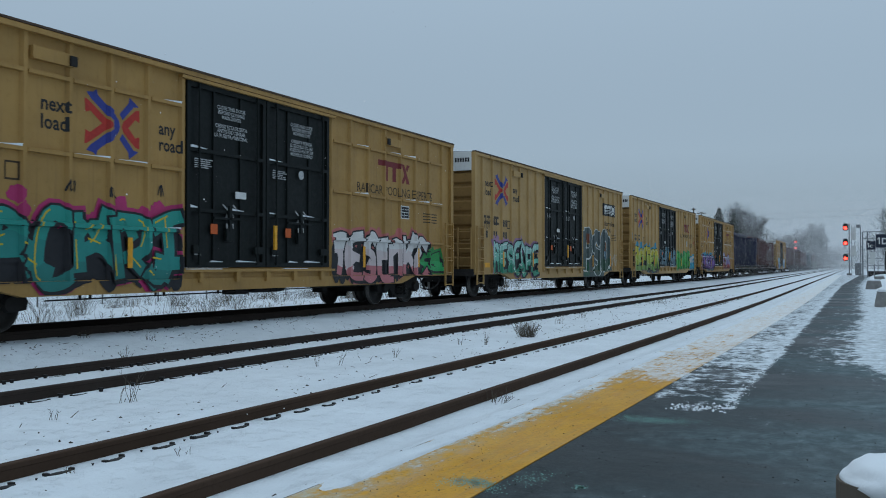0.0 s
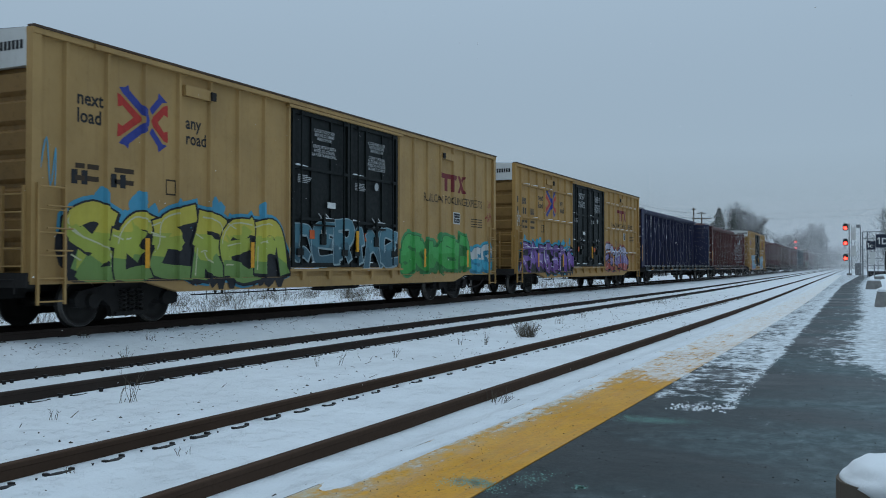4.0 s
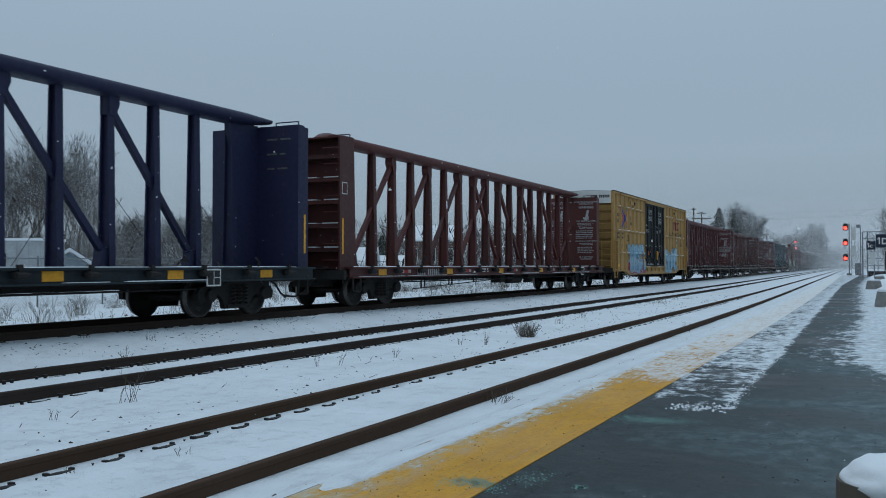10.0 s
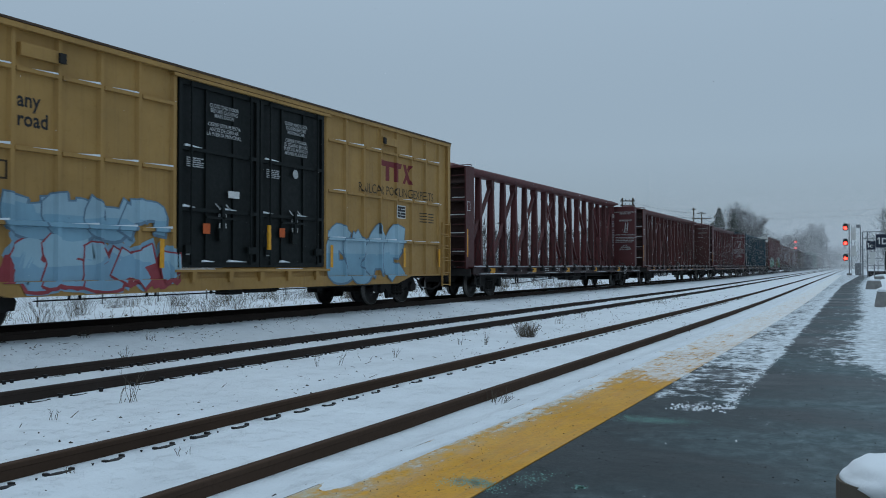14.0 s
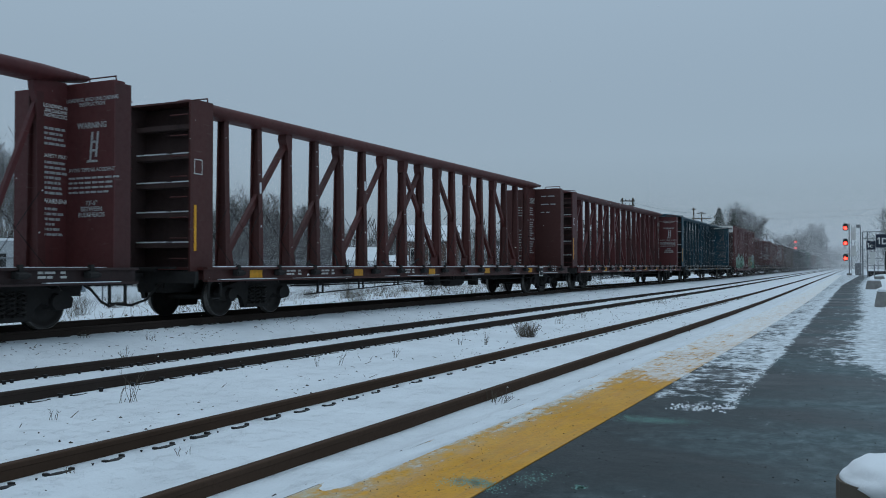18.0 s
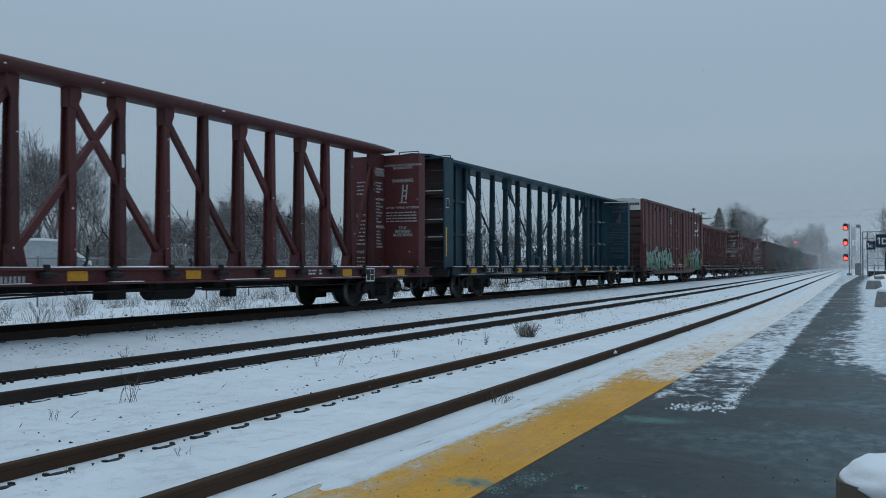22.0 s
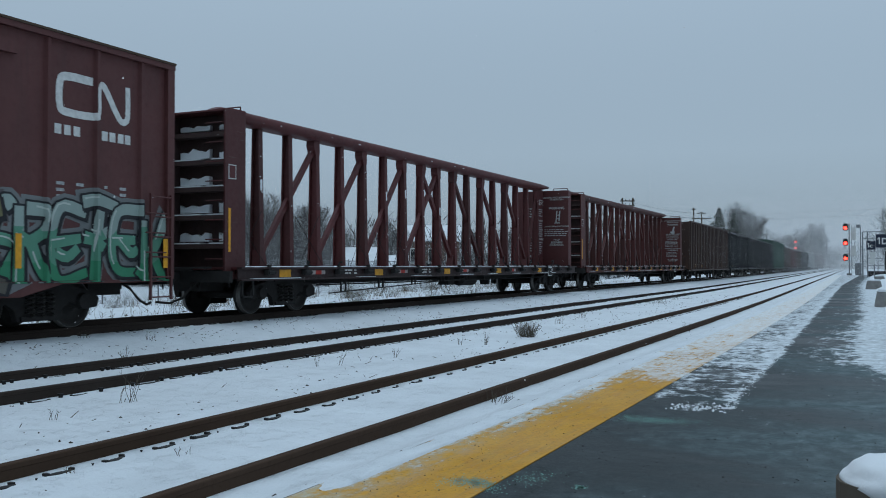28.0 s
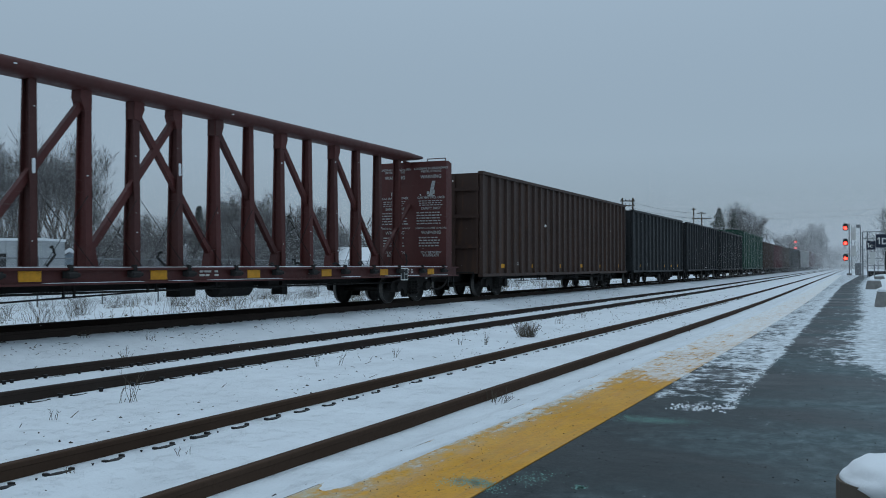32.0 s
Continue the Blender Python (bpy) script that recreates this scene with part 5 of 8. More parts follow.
def deck(car, L, mat, rnd, look_):
    h = L / 2
    for s in (-1, 1):
        bm = bmesh.new()
        prism(bm, [(s * 1.40, 0.745), (s * 1.52, 0.745), (s * 1.52, 0.78), (s * 1.43, 0.78), (s * 1.43, 0.99), (s * 1.52, 0.99), (s * 1.52, 1.03), (s * 1.40, 1.03)], "y", -h, h + 0.12)
        part("side_sill", bm, M[look_.get("sill", look_["body"])], car)
    boxes("deck", [(-1.40, 1.40, -h + 0.02, h + 0.2, 0.98, 1.028)], mat, car)
    boxes("centre_sill", [(-0.32, 0.32, -h + 0.05, h - 0.05, 0.60, 0.98)], M["under"], car)
    boxes("cross_bearer", [(-1.40, 1.40, -h + 1.3 * k + 0.6, -h + 1.3 * k + 0.72, 0.78, 0.98) for k in range(int(L / 1.3))], M["under"], car)
    q = -h + 0.4
    while q < h - 1.5:
        e = min(h - 0.3, q + rnd.uniform(0.5, 2.4))
        boxes("sill_snow", [(1.43, 1.53, q, e, 0.781, 0.787 + rnd.uniform(0, 0.012))], M["snow_cap"], car)
        q = e + rnd.uniform(0.3, 2.6)
    q = -h + 0.6
    while q < h - 1.2:
        e = min(h - 0.5, q + rnd.uniform(0.6, 3.2))
        bm = bmesh.new()
        pts = [(q, 1.031), (e, 1.031), (e - 0.1, 1.036 + 0.012 * rnd.random()), ((q + e) / 2, 1.038 + 0.02 * rnd.random()), (q + 0.1, 1.036 + 0.012 * rnd.random())]
        prism(bm, pts, "x", 0.45, 1.44 + 0.05 * rnd.random())
        part("deck_snow", bm, M["snow_cap"], car, "thin snow on the deck edge")
        q = e + rnd.uniform(0.0, 0.5)
    n = 16

    def winch(bm):
        box(bm, -0.06, 0.05, -0.11, 0.11, -0.07, 0.04)
        rod(bm, (0.02, -0.09, -0.02), (0.02, 0.09, -0.02), 0.06, 0.06, 8)
        box(bm, -0.05, 0.02, -0.03, 0.05, 0.04, 0.15)
        rod(bm, (0.04, 0.1, -0.02), (0.06, 0.14, -0.02), 0.035, 0.035, 8)
    for k in range(n):
        y = -h + 0.95 + k * (L - 1.9) / (n - 1)
        cached("load_winch", "winch", winch, M["under"], car, (1.52, y, 0.93))
    mk = look_.get("yellow", 3)
    for k in range(n - 1):
        y = -h + 0.95 + (k + 0.5) * (L - 1.9) / (n - 1)
        if k % mk == 0:
            boxes("reflector", [(1.432, 1.438, y - 0.22, y + 0.2, 0.81, 0.975)], M["yellow"], car, "yellow reflector plate")
        elif look_.get("rw") and k % mk == 1:
            for q in (-0.35, 0.05):
                boxes("reflector", [(1.432, 1.437, y + q, y + q + 0.15, 0.86, 0.95)], M["faded_white"], car, "faded white reflector")
            boxes("reflector", [(1.432, 1.437, y - 0.2, y + 0.05, 0.86, 0.95)], M["logo_red"], car, "red and white reflector")
        elif k == look_.get("code_at", 4):
            ch = look_.get("code_size", 0.11)
            code_bars(car, M["stencil"], 1.436, y - 4.2 * ch, 0.80, 4, ch)
            code_bars(car, M["stencil"], 1.436, y - 0.7 * ch, 0.80, 6, ch)
        elif rnd.random() < 0.5:
            bars(car, M["white"], 1.432, y - 0.3, 0.93, [[0.1, 0.2, -0.05, 0.1], [0.15, 0.1, -0.1, 0.12]], 0.04, 0.03)
    # boxed service plate
    y = h - 3.7
    boxes("service_plate", [(1.525, 1.53, y, y + 0.42, 0.66, 1.0)], M["white"], car)
    boxes("service_plate_panel", [(1.531, 1.534, y + 0.03, y + 0.2, 0.69, 0.97), (1.531, 1.534, y + 0.22, y + 0.39, 0.69, 0.82), (1.531, 1.534, y + 0.22, y + 0.39, 0.84, 0.97)], M["black"], car)
    tc = h - look_.get("truck", 2.15)
    for s in (-1, 1):
        truck(car, s * tc, look_.get("spin", True))
    hang_gear(car, L, tc, 0)
    coupler(car, L)
    for s in (-1, 1):
        cached("end_step", ("cbstep", s), lambda bm, s=s: (box(bm, 1.42, 1.46, *sorted((-s * 0.1, -s * 0.5)), 0.40, 0.43), box(bm, 1.42, 1.46, *sorted((-s * 0.1, -s * 0.14)), 0.40, 0.76), box(bm, 1.42, 1.46, *sorted((-s * 0.46, -s * 0.5)), 0.40, 0.76)), M["under"], car, (0, s * h, 0))


def bulkhead(car, s, L, mat, rnd, look_, top=4.28, half=1.24):
    h = L / 2
    yi, yo = (h - 0.2, h + 0.2) if s > 0 else (-h + 0.48, -h - 0.18)
    bm = bmesh.new()
    box(bm, -half, half, *sorted((yi, yi + s * 0.03)), 1.03, top)
    wall = part("bulkhead", bm, mat, car)
    for x0 in (half - 0.05, -half):
        boxes("side_plate", [(x0, x0 + 0.05, *sorted((yi + s * 0.03, yo)), 0.78, top)], mat, wall)
    boxes("top_plate", [(-half, half, *sorted((yi, yo - s * 0.15)), top, top + 0.035)], mat, wall)
    zs = [1.35 + k * (top - 1.5) / 5 for k in range(6)] if top < 4.35 else [1.9, 2.45, 3.35]
    if s < 0 and top < 4.35:
        zs = [1.47, 2.08, 2.68, 3.25, 3.84]
    # pocket colour: shade and grime painted in, body paint where the pockets look lit
    inner = mat if look_.get("lit_end") else M["shaded_end_grime"]
    for z in zs:
        boxes("stiffener", [(-half + 0.05, half - 0.05, *sorted((yi + s * 0.03, yo - s * (0.06 if s > 0 else 0.34))), z - 0.05, z + 0.05)], inner, wall)
        if s < 0:
            for a, b in ((-half + 0.1, 0.3), (0.4 + rnd.random() * 0.2, half - 0.1)) if z < 3.5 else ():
                boxes("snow_ledge", [(a, b, *sorted((yi - 0.06, yo + 0.35)), z + 0.05, z + 0.078)], M["snow_cap"], wall)
    boxes("post", [(x - 0.07, x + 0.07, *sorted((yi + s * 0.03, yo - s * 0.04)), 1.0, top) for x in ((-0.55,) if s < 0 else (-0.55, 0.55))], M["shaded_end_grime"], wall)
    boxes("end_lining", [(-half + 0.06, half - 0.06, *sorted((yi + s * 0.032, yi + s * 0.045)), 1.04, top - 0.01)], inner, wall)
    rods("top_rail", [((0.55, yi + s * 0.1, top + 0.12), (1.18, yi + s * 0.1, top + 0.12), 0.015), ((0.55, yi + s * 0.1, top), (0.55, yi + s * 0.1, top + 0.12), 0.015), ((1.18, yi + s * 0.1, top), (1.18, yi + s * 0.1, top + 0.12), 0.015)], mat, wall, "", 6)
    if s < 0 or look_.get("yellow_far"):
        boxes("reflector", [(half, half + 0.006, *sorted((yo - s * 0.1, yo - s * 0.17)), 1.35, 2.25)], M["yellow"], wall, "yellow reflector strip")
    if s < 0:
        boxes("class_plate", [(half, half + 0.005, yo + 0.1, yo + 0.34, 2.85, 3.15)], M["white"], wall)
        boxes("class_plate_panel", [(half + 0.005, half + 0.008, yo + 0.12, yo + 0.32, 2.87, 3.13)], mat, wall)
        if look_.get("snowy"):
            # wind-packed snow clinging inside the bulkhead's pockets
            for z, z2 in zip(zs, zs[1:] + [top - 0.1]):
                for x0, x1 in ((-1.15, -0.68), (-0.4, 0.4), (0.66, 1.16)):
                    if rnd.random() < 0.85:
                        c, d = (x0 + x1) / 2, (x1 - x0) / 2
                        zm, zr = (z + z2) / 2 + 0.02, (z2 - z) / 2 - 0.09
                        bm = bmesh.new()
                        full = rnd.uniform(0.7, 1.7)
                        ring = [(c - d, zm - zr), (c + d, zm - zr)] + [(c + d * (1 - 2 * k / 7), zm - zr + zr * full * rnd.uniform(0.55, 1.2)) for k in range(8)]
                        prism(bm, ring, "y", yi - 0.14, yi - 0.03)
                        bmesh.ops.recalc_face_normals(bm, faces=bm.faces[:])
                        part("packed_snow", bm, M["snow_cap"], wall)
        if top < 4.35:
            # the car's mark on the outer end, under it a few lines of small print
            bars(wall, M["stencil"], 0.38, yi - 0.032, 3.42, [[0.07, 0.07, -0.05, 0.06, 0.06, 0.06, 0.06, 0.06, 0.06]], 0.12, 0.03, "inner")
            bars(wall, M["stencil_faint"], 0.4, yi - 0.032, 2.97, [[0.1, 0.14, 0.2, 0.1], [0.08, 0.16, 0.24]], 0.06, 0.03, "inner")
        boxes("crossover", [(-0.9, 0.9, yo - 0.2, yo, 1.0, 1.04), (-1.4, 1.4, yo - 0.04, yo + 0.05, 0.72, 0.95)], M["under"], wall)
    else:
        kinds = look_.get("notices", ("side", "fall"))
        if kinds[1]:
            notice(wall, 0.72, yi - 0.006, top - 0.3, 1.0, rnd, M[look_.get("notice_mat", "stencil")], kinds[1])
        if kinds[0]:
            notice(wall, -0.55, yi - 0.006, top - (0.3 if "fall" in kinds[0] else 0.75), 0.8, rnd, M["stencil"], kinds[0])
    for k in range(8):
        rods("ladder_rung", [((0.78, yo + s * 0.06, 1.2 + 0.4 * k), (1.2, yo + s * 0.06, 1.2 + 0.4 * k), 0.014)], mat, wall, "", 6)
    return wall


def end_web(car, y, h, z0, mat, rnd, lettered):
    """Solid web between the last post and the bulkhead, stencilled from top to bottom on some cars."""
    bm = bmesh.new()
    prism(bm, [(y + 0.02, z0), (h - 0.2, z0), (h - 0.2, 4.34), (y - 0.16, 4.34), (y - 0.13, 4.1), (y + 0.02, 3.7)], "x", -0.04, 0.10)
    web = part("end_web", bm, mat, car)
    start = y + max(0.06, min(0.24, h - 0.78 - y))
    for text, z, first, n in (("LOADING AND\nUNLOADING\nINSTRUCTION", 3.85, 3.46, 4), ("SAFETY FIRST", 2.97, 2.86, 7), ("WARNING", 2.16, 2.04, 6)) if lettered else ():
        words(text, 0.12 if text == "WARNING" else 0.092, M["white"], web, (0.105, start, z), "side", "LEFT", "white stencilled heading")
        widths = [[rnd.uniform(0.04, 0.14) for _ in range(rnd.choice((3, 4, 4)))] for _ in range(n)]
        bars(web, M["stencil"], 0.101, start, first, widths, 0.045, 0.02, "side", "stencilled_notice", 0.045)


def centerbeam(start, look_, L=22.94):
    rnd = random.Random(look_["seed"])
    mat = M[look_["body"]]
    car = thing("centerbeam_flatcar", look_["label"], "flatcar", "freight cars of the train")
    h = L / 2
    deck(car, L, mat, rnd, look_)
    for s in (-1, 1):
        bulkhead(car, s, L, mat, rnd, look_)
    n, sp = 18, 1.22
    ys = [1.1 + look_.get("post_shift", 0.0) + k * sp - h for k in range(n)]
    zt, z0 = 4.36, 1.03

    def post(bm):
        ibeam(bm, z0, zt, 0.16, 0.095, 0.155)

    for k, y in enumerate(ys):
        p = cached("post", "cbpost", post, mat, car, (0, y, 0))
        if k in (6, 9) or rnd.random() < 0.06:
            # a slot hole through the outer flange, drawn as a white fill
            z = rnd.uniform(2.6, 3.3)
            q = 0.16 - 0.065 * (z - z0) / (zt - z0)
            bm = bmesh.new()
            rod(bm, (q - 0.01, 0, z), (q + 0.004, 0, z), 0.035, 0.035, 10)
            rod(bm, (q - 0.012, 0, z + 0.2), (q + 0.0035, 0, z + 0.2), 0.035, 0.035, 10)
            box(bm, q - 0.01, q + 0.0042, -0.035, 0.035, z, z + 0.2)
            part("snow_plug", bm, M["snow_cap"], p, "white fill in a slot hole")
        for _ in range(rnd.choice((1, 2, 2, 3, 4))):
            z = rnd.uniform(1.3, 4.1)
            q = 0.16 - 0.065 * (z - z0) / (zt - z0)
            w, v = rnd.uniform(0.008, 0.02), rnd.uniform(-0.05, 0.05)
            bm = bmesh.new()
            prism(bm, [(v - w, z), (v + w, z + w * 0.5), (v + w * 0.3, z + w * rnd.uniform(1, 3)), (v - w * 0.8, z + w)], "x", q - 0.01, q + 0.008)
            part("snow_tuft", bm, M["snow_cap"], p)
    bm = bmesh.new()
    rings = []
    for y, w, zc, zr in ((-h + 0.50, 0.2, 4.31, 0.02), (-h + 1.04, 0.30, 4.44, 0.15), (h - 0.8, 0.30, 4.44, 0.15), (h + 0.2, 0.24, 4.49, 0.06)):
        rings.append([bm.verts.new((w * math.copysign(abs(math.cos(t)) ** 0.75, math.cos(t)), y, zc + zr * math.copysign(abs(math.sin(t)) ** 0.75, math.sin(t)))) for t in [2 * math.pi * (i + 0.5) / 18 for i in range(18)]])
    for p, q in zip(rings, rings[1:]):
        for i in range(18):
            bm.faces.new((p[i], p[(i + 1) % 18], q[(i + 1) % 18], q[i])).smooth = True
    bm.faces.new(rings[0])
    bm.faces.new(rings[-1])
    bmesh.ops.recalc_face_normals(bm, faces=bm.faces[:])
    chord = part("top_chord", bm, mat, car)
    bm = bmesh.new()
    prism(bm, [(h - 0.68, 4.05), (h - 0.21, 4.14), (h - 0.21, 4.3), (h - 0.5, 4.32), (h - 0.68, 4.36)], "x", -0.02, 0.02)
    part("gusset", bm, mat, car)
    for k in range(0, 16):
        if rnd.random() < 0.3:
            q, z = ys[k] + rnd.uniform(0.2, 0.9), 4.40 + rnd.uniform(-0.02, 0.05)
            e = rnd.uniform(0.04, 0.12)
            bm = bmesh.new()
            prism(bm, [(q, z), (q + e, z + 0.004), (q + e * 0.8, z + 0.028), (q + e * 0.2, z + 0.022)], "x", 0.295, 0.308)
            part("snow_tuft", bm, M["snow_cap"], chord)

    def strut(i, j, zi, zj):
        bm = bmesh.new()
        a, b = Vector((0.0, ys[i], zi)), Vector((0.0, ys[j], zj))
        beam(bm, a, b, 0.13, 0.11)
        up, dn = (b, a) if zj > zi else (a, b)
        sg = 1 if dn.y > up.y else -1
        prism(bm, [(up.y - sg * 0.07, zt), (up.y + sg * 0.18, zt), (up.y + sg * 0.20, zt - 0.2), (up.y + sg * 0.1, zt - 0.45), (up.y - sg * 0.07, zt - 0.42)], "x", -0.12, 0.12)
        prism(bm, [(dn.y + sg * 0.05, z0), (dn.y - sg * 0.28, z0), (dn.y - sg * 0.2, z0 + 0.35), (dn.y + sg * 0.05, z0 + 0.4)], "x", -0.1, 0.1)
        part("diagonal_brace", bm, mat, car)
    for i in (1, 3, 5, 7):
        strut(i, i + 2, z0 + 0.15, zt - 0.2)
    for i in (8, 10, 12, 14):
        strut(i, i + 2, zt - 0.2, z0 + 0.15)
    for k in range(n - 1):
        m = (ys[k] + ys[k + 1]) / 2
        if k % 2 == 0 or rnd.random() < 0.6:
            for a, b in ((ys[k] + 0.05, ys[k + 1] - 0.06), (ys[k + 1] - 0.05, ys[k] + 0.06)):
                rods("tie_cable", [((0.17, a, 2.35), (0.32, b, 1.05), 0.008)], M["under"], car, "", 4)
    webbed = look_["notices"][0] in ("side", "faint")
    for a, b in ((ys[0], -h + 0.50),) if webbed else ((ys[0], -h + 0.50), (ys[-2], h - 0.24)):
        bm = bmesh.new()
        beam(bm, (0, a, z0 + 0.1), (0, b, 2.95), 0.09, 0.10)
        part("end_brace", bm, mat, car)
    if look_.get("end_strut"):
        bm = bmesh.new()
        beam(bm, (0, ys[-2] + 0.1, z0 + 0.15), (0, ys[-1] - 0.02, 3.9), 0.09, 0.09)
        part("end_brace", bm, mat, car)
    if webbed:
        end_web(car, ys[-1], h, z0, mat, rnd, look_["notices"][0] == "side")
    # slack cable ends hooked at the deck edge
    for k in range(n - 1):
        if rnd.random() < 0.55:
            y = ys[k] + sp * rnd.uniform(0.35, 0.65)
            bm = bmesh.new()
            a = Vector((1.25, y, 1.06))
            for _ in range(4):
                b = a + Vector((rnd.uniform(-0.08, 0.08), rnd.uniform(-0.16, 0.16), rnd.uniform(-0.05, 0.13)))
                b.z = max(1.05, b.z)
                rod(bm, a, b, rnd.uniform(0.018, 0.034), 0.02, 6)
                a = b
            part("cable_hook", bm, M["under"], car)
    TRAIN.append((car, start, L))
    return car


def teal_beam(start, look_, L=22.94):
    """The other pattern: wide flat top plate, solid panels next to the bulkheads."""
    rnd = random.Random(look_["seed"])
    mat = M[look_["body"]]
    car = thing("centerbeam_flatcar", look_["label"], "flatcar", "freight cars of the train")
    h = L / 2
    deck(car, L, mat, rnd, look_)
    for s in (-1, 1):
        w = bulkhead(car, s, L, mat, rnd, look_, 4.40)
        # panelled end bays
        bm = bmesh.new()
        box(bm, -0.02, 0.02, *sorted((s * (h - 0.45), s * (h - 4.0))), 1.03, 4.5)
        panel = part("end_panel", bm, mat, car)
        boxes("panel_rib", [(-0.14, 0.14, s * (h - q) - 0.05, s * (h - q) + 0.05, 1.03, 4.5) for q in (1.35, 2.25, 3.1, 3.95)], mat, panel)
        boxes("panel_rail", [(0.02, 0.10, *sorted((s * (h - 0.5), s * (h - 3.95))), z - 0.04, z + 0.04) for z in (2.15, 3.3)], mat, panel)
        for z in (2.15, 3.3):
            boxes("snow_ledge", [(0.02, 0.10, *sorted((s * (h - 0.6), s * (h - 2.1))), z + 0.04, z + 0.06)], M["snow_cap"], panel)
        # three stencilled blocks in one bay of the panel
        yc = s * (h - 2.67)
        bm = bmesh.new()
        prism(bm, [(yc - 0.10, 4.12), (yc + 0.02, 4.16), (yc + 0.14, 3.86), (yc + 0.03, 3.80)], "x", 0.021, 0.024)
        part("pictogram", bm, M["stencil"], panel, "white tipping-car pictogram")
        words("WARNING!", 0.10, M["stencil_faint"], panel, (0.024, yc, 4.24), "side", "CENTER", "worn white stencilled warning")
        bars(panel, M["stencil_faint"], 0.021, yc - 0.33, 3.68, [[rnd.uniform(0.1, 0.2) for _ in range(3)] for _ in range(3)], 0.05, 0.03, "side", "stencilled_notice")
        words("SAFETY FIRST", 0.09, M["stencil_faint"], panel, (0.024, yc, 3.12), "side", "CENTER", "worn white stencilled notice")
        bars(panel, M["stencil_faint"], 0.021, yc - 0.3, 2.98, [[rnd.uniform(0.08, 0.18) for _ in range(3)] for _ in range(5)], 0.045, 0.03, "side", "stencilled_notice")
        words("WARNING!", 0.13, M["stencil"], panel, (0.024, yc, 1.95), "side", "CENTER", "white stencilled warning")
        bars(panel, M["stencil"], 0.021, yc - 0.34, 1.82, [[rnd.uniform(0.1, 0.2) for _ in range(3)] for _ in range(5)], 0.055, 0.03, "side", "stencilled_notice")
    bm = bmesh.new()
    prism(bm, [(-0.62, 4.50), (0.62, 4.50), (0.66, 4.47), (0.66, 4.56), (0.0, 4.62), (-0.66, 4.56), (-0.66, 4.47)], "y", -h + 0.02, h - 0.02)
    part("top_plate", bm, mat, car, "wide flat top plate")
    n = 12
    ys = [-h + 4.0 + k * (L - 8.0) / (n - 1) for k in range(n)]
    z0, zt = 1.03, 4.5

    def post(bm):
        ibeam(bm, z0, zt, 0.13, 0.08, 0.12)

    # slot holes at two heights, drawn as white fills
    def slot(bm):
        for z in (2.25, 3.3):
            q = 0.13 - 0.05 * (z - z0) / (zt - z0)
            box(bm, q - 0.01, q + 0.006, -0.03, 0.025, z, z + 0.16)
    for k in range(1, n - 1):
        p = cached("post", "tealpost", post, mat, car, (0, ys[k], 0))
        cached("snow_tuft", "tealslot", slot, M["snow_cap"], p)
        for z in (3.05, 3.62, 3.95, 2.0):
            q = 0.13 - 0.05 * (z - z0) / (zt - z0)
            for v in (-0.05, 0.045):
                if rnd.random() < 0.6:
                    boxes("snow_tuft", [(q - 0.01, q + 0.006, v - 0.012, v + 0.01, z, z + rnd.uniform(0.02, 0.045))], M["snow_cap"], p)
    for i, j in ((0, 3), (3, 6), (11, 8), (8, 5)):
        bm = bmesh.new()
        sg = 1 if j > i else -1
        a, b = Vector((0, ys[i] + sg * 0.42, zt - 0.52)), Vector((0, ys[j] - sg * 0.42, z0 + 0.30))
        d = (b - a).normalized()
        w = Vector((0, -d.z, d.y))
        beam(bm, a, b, 0.05, 0.06)
        for p, dr in ((a, d), (b, -d)):
            # forged eye that narrows into the rod
            ring = [p - dr * 0.16 + w * 0.05, p - dr * 0.1 + w * 0.11, p + dr * 0.05 + w * 0.12, p + dr * 0.5 + w * 0.035]
            ring += [p + dr * 0.5 - w * 0.035, p + dr * 0.05 - w * 0.12, p - dr * 0.1 - w * 0.11, p - dr * 0.16 - w * 0.05]
            prism(bm, [(q.y, q.z) for q in ring], "x", -0.05, 0.05)
        prism(bm, [(ys[i] - sg * 0.06, zt), (ys[i] + sg * 0.36, zt), (ys[i] + sg * 0.36, zt - 0.56), (ys[i] + sg * 0.12, zt - 0.52), (ys[i] - sg * 0.06, zt - 0.42)], "x", -0.12, 0.12)
        prism(bm, [(ys[j], z0), (ys[j] - sg * 0.45, z0), (ys[j] - sg * 0.42, z0 + 0.36), (ys[j] - sg * 0.1, z0 + 0.42)], "x", -0.09, 0.09)
        part("diagonal_brace", bm, mat, car)
    for k in range(n - 1):
        for a, b in ((ys[k] + 0.07, ys[k + 1] - 0.2), (ys[k + 1] - 0.07, ys[k] + 0.2)):
            rods("tie_cable", [((0.12, a, 3.78), (0.24, b, 1.05), 0.008)], M["under"], car, "", 4)
    TRAIN.append((car, start, L))
    return car


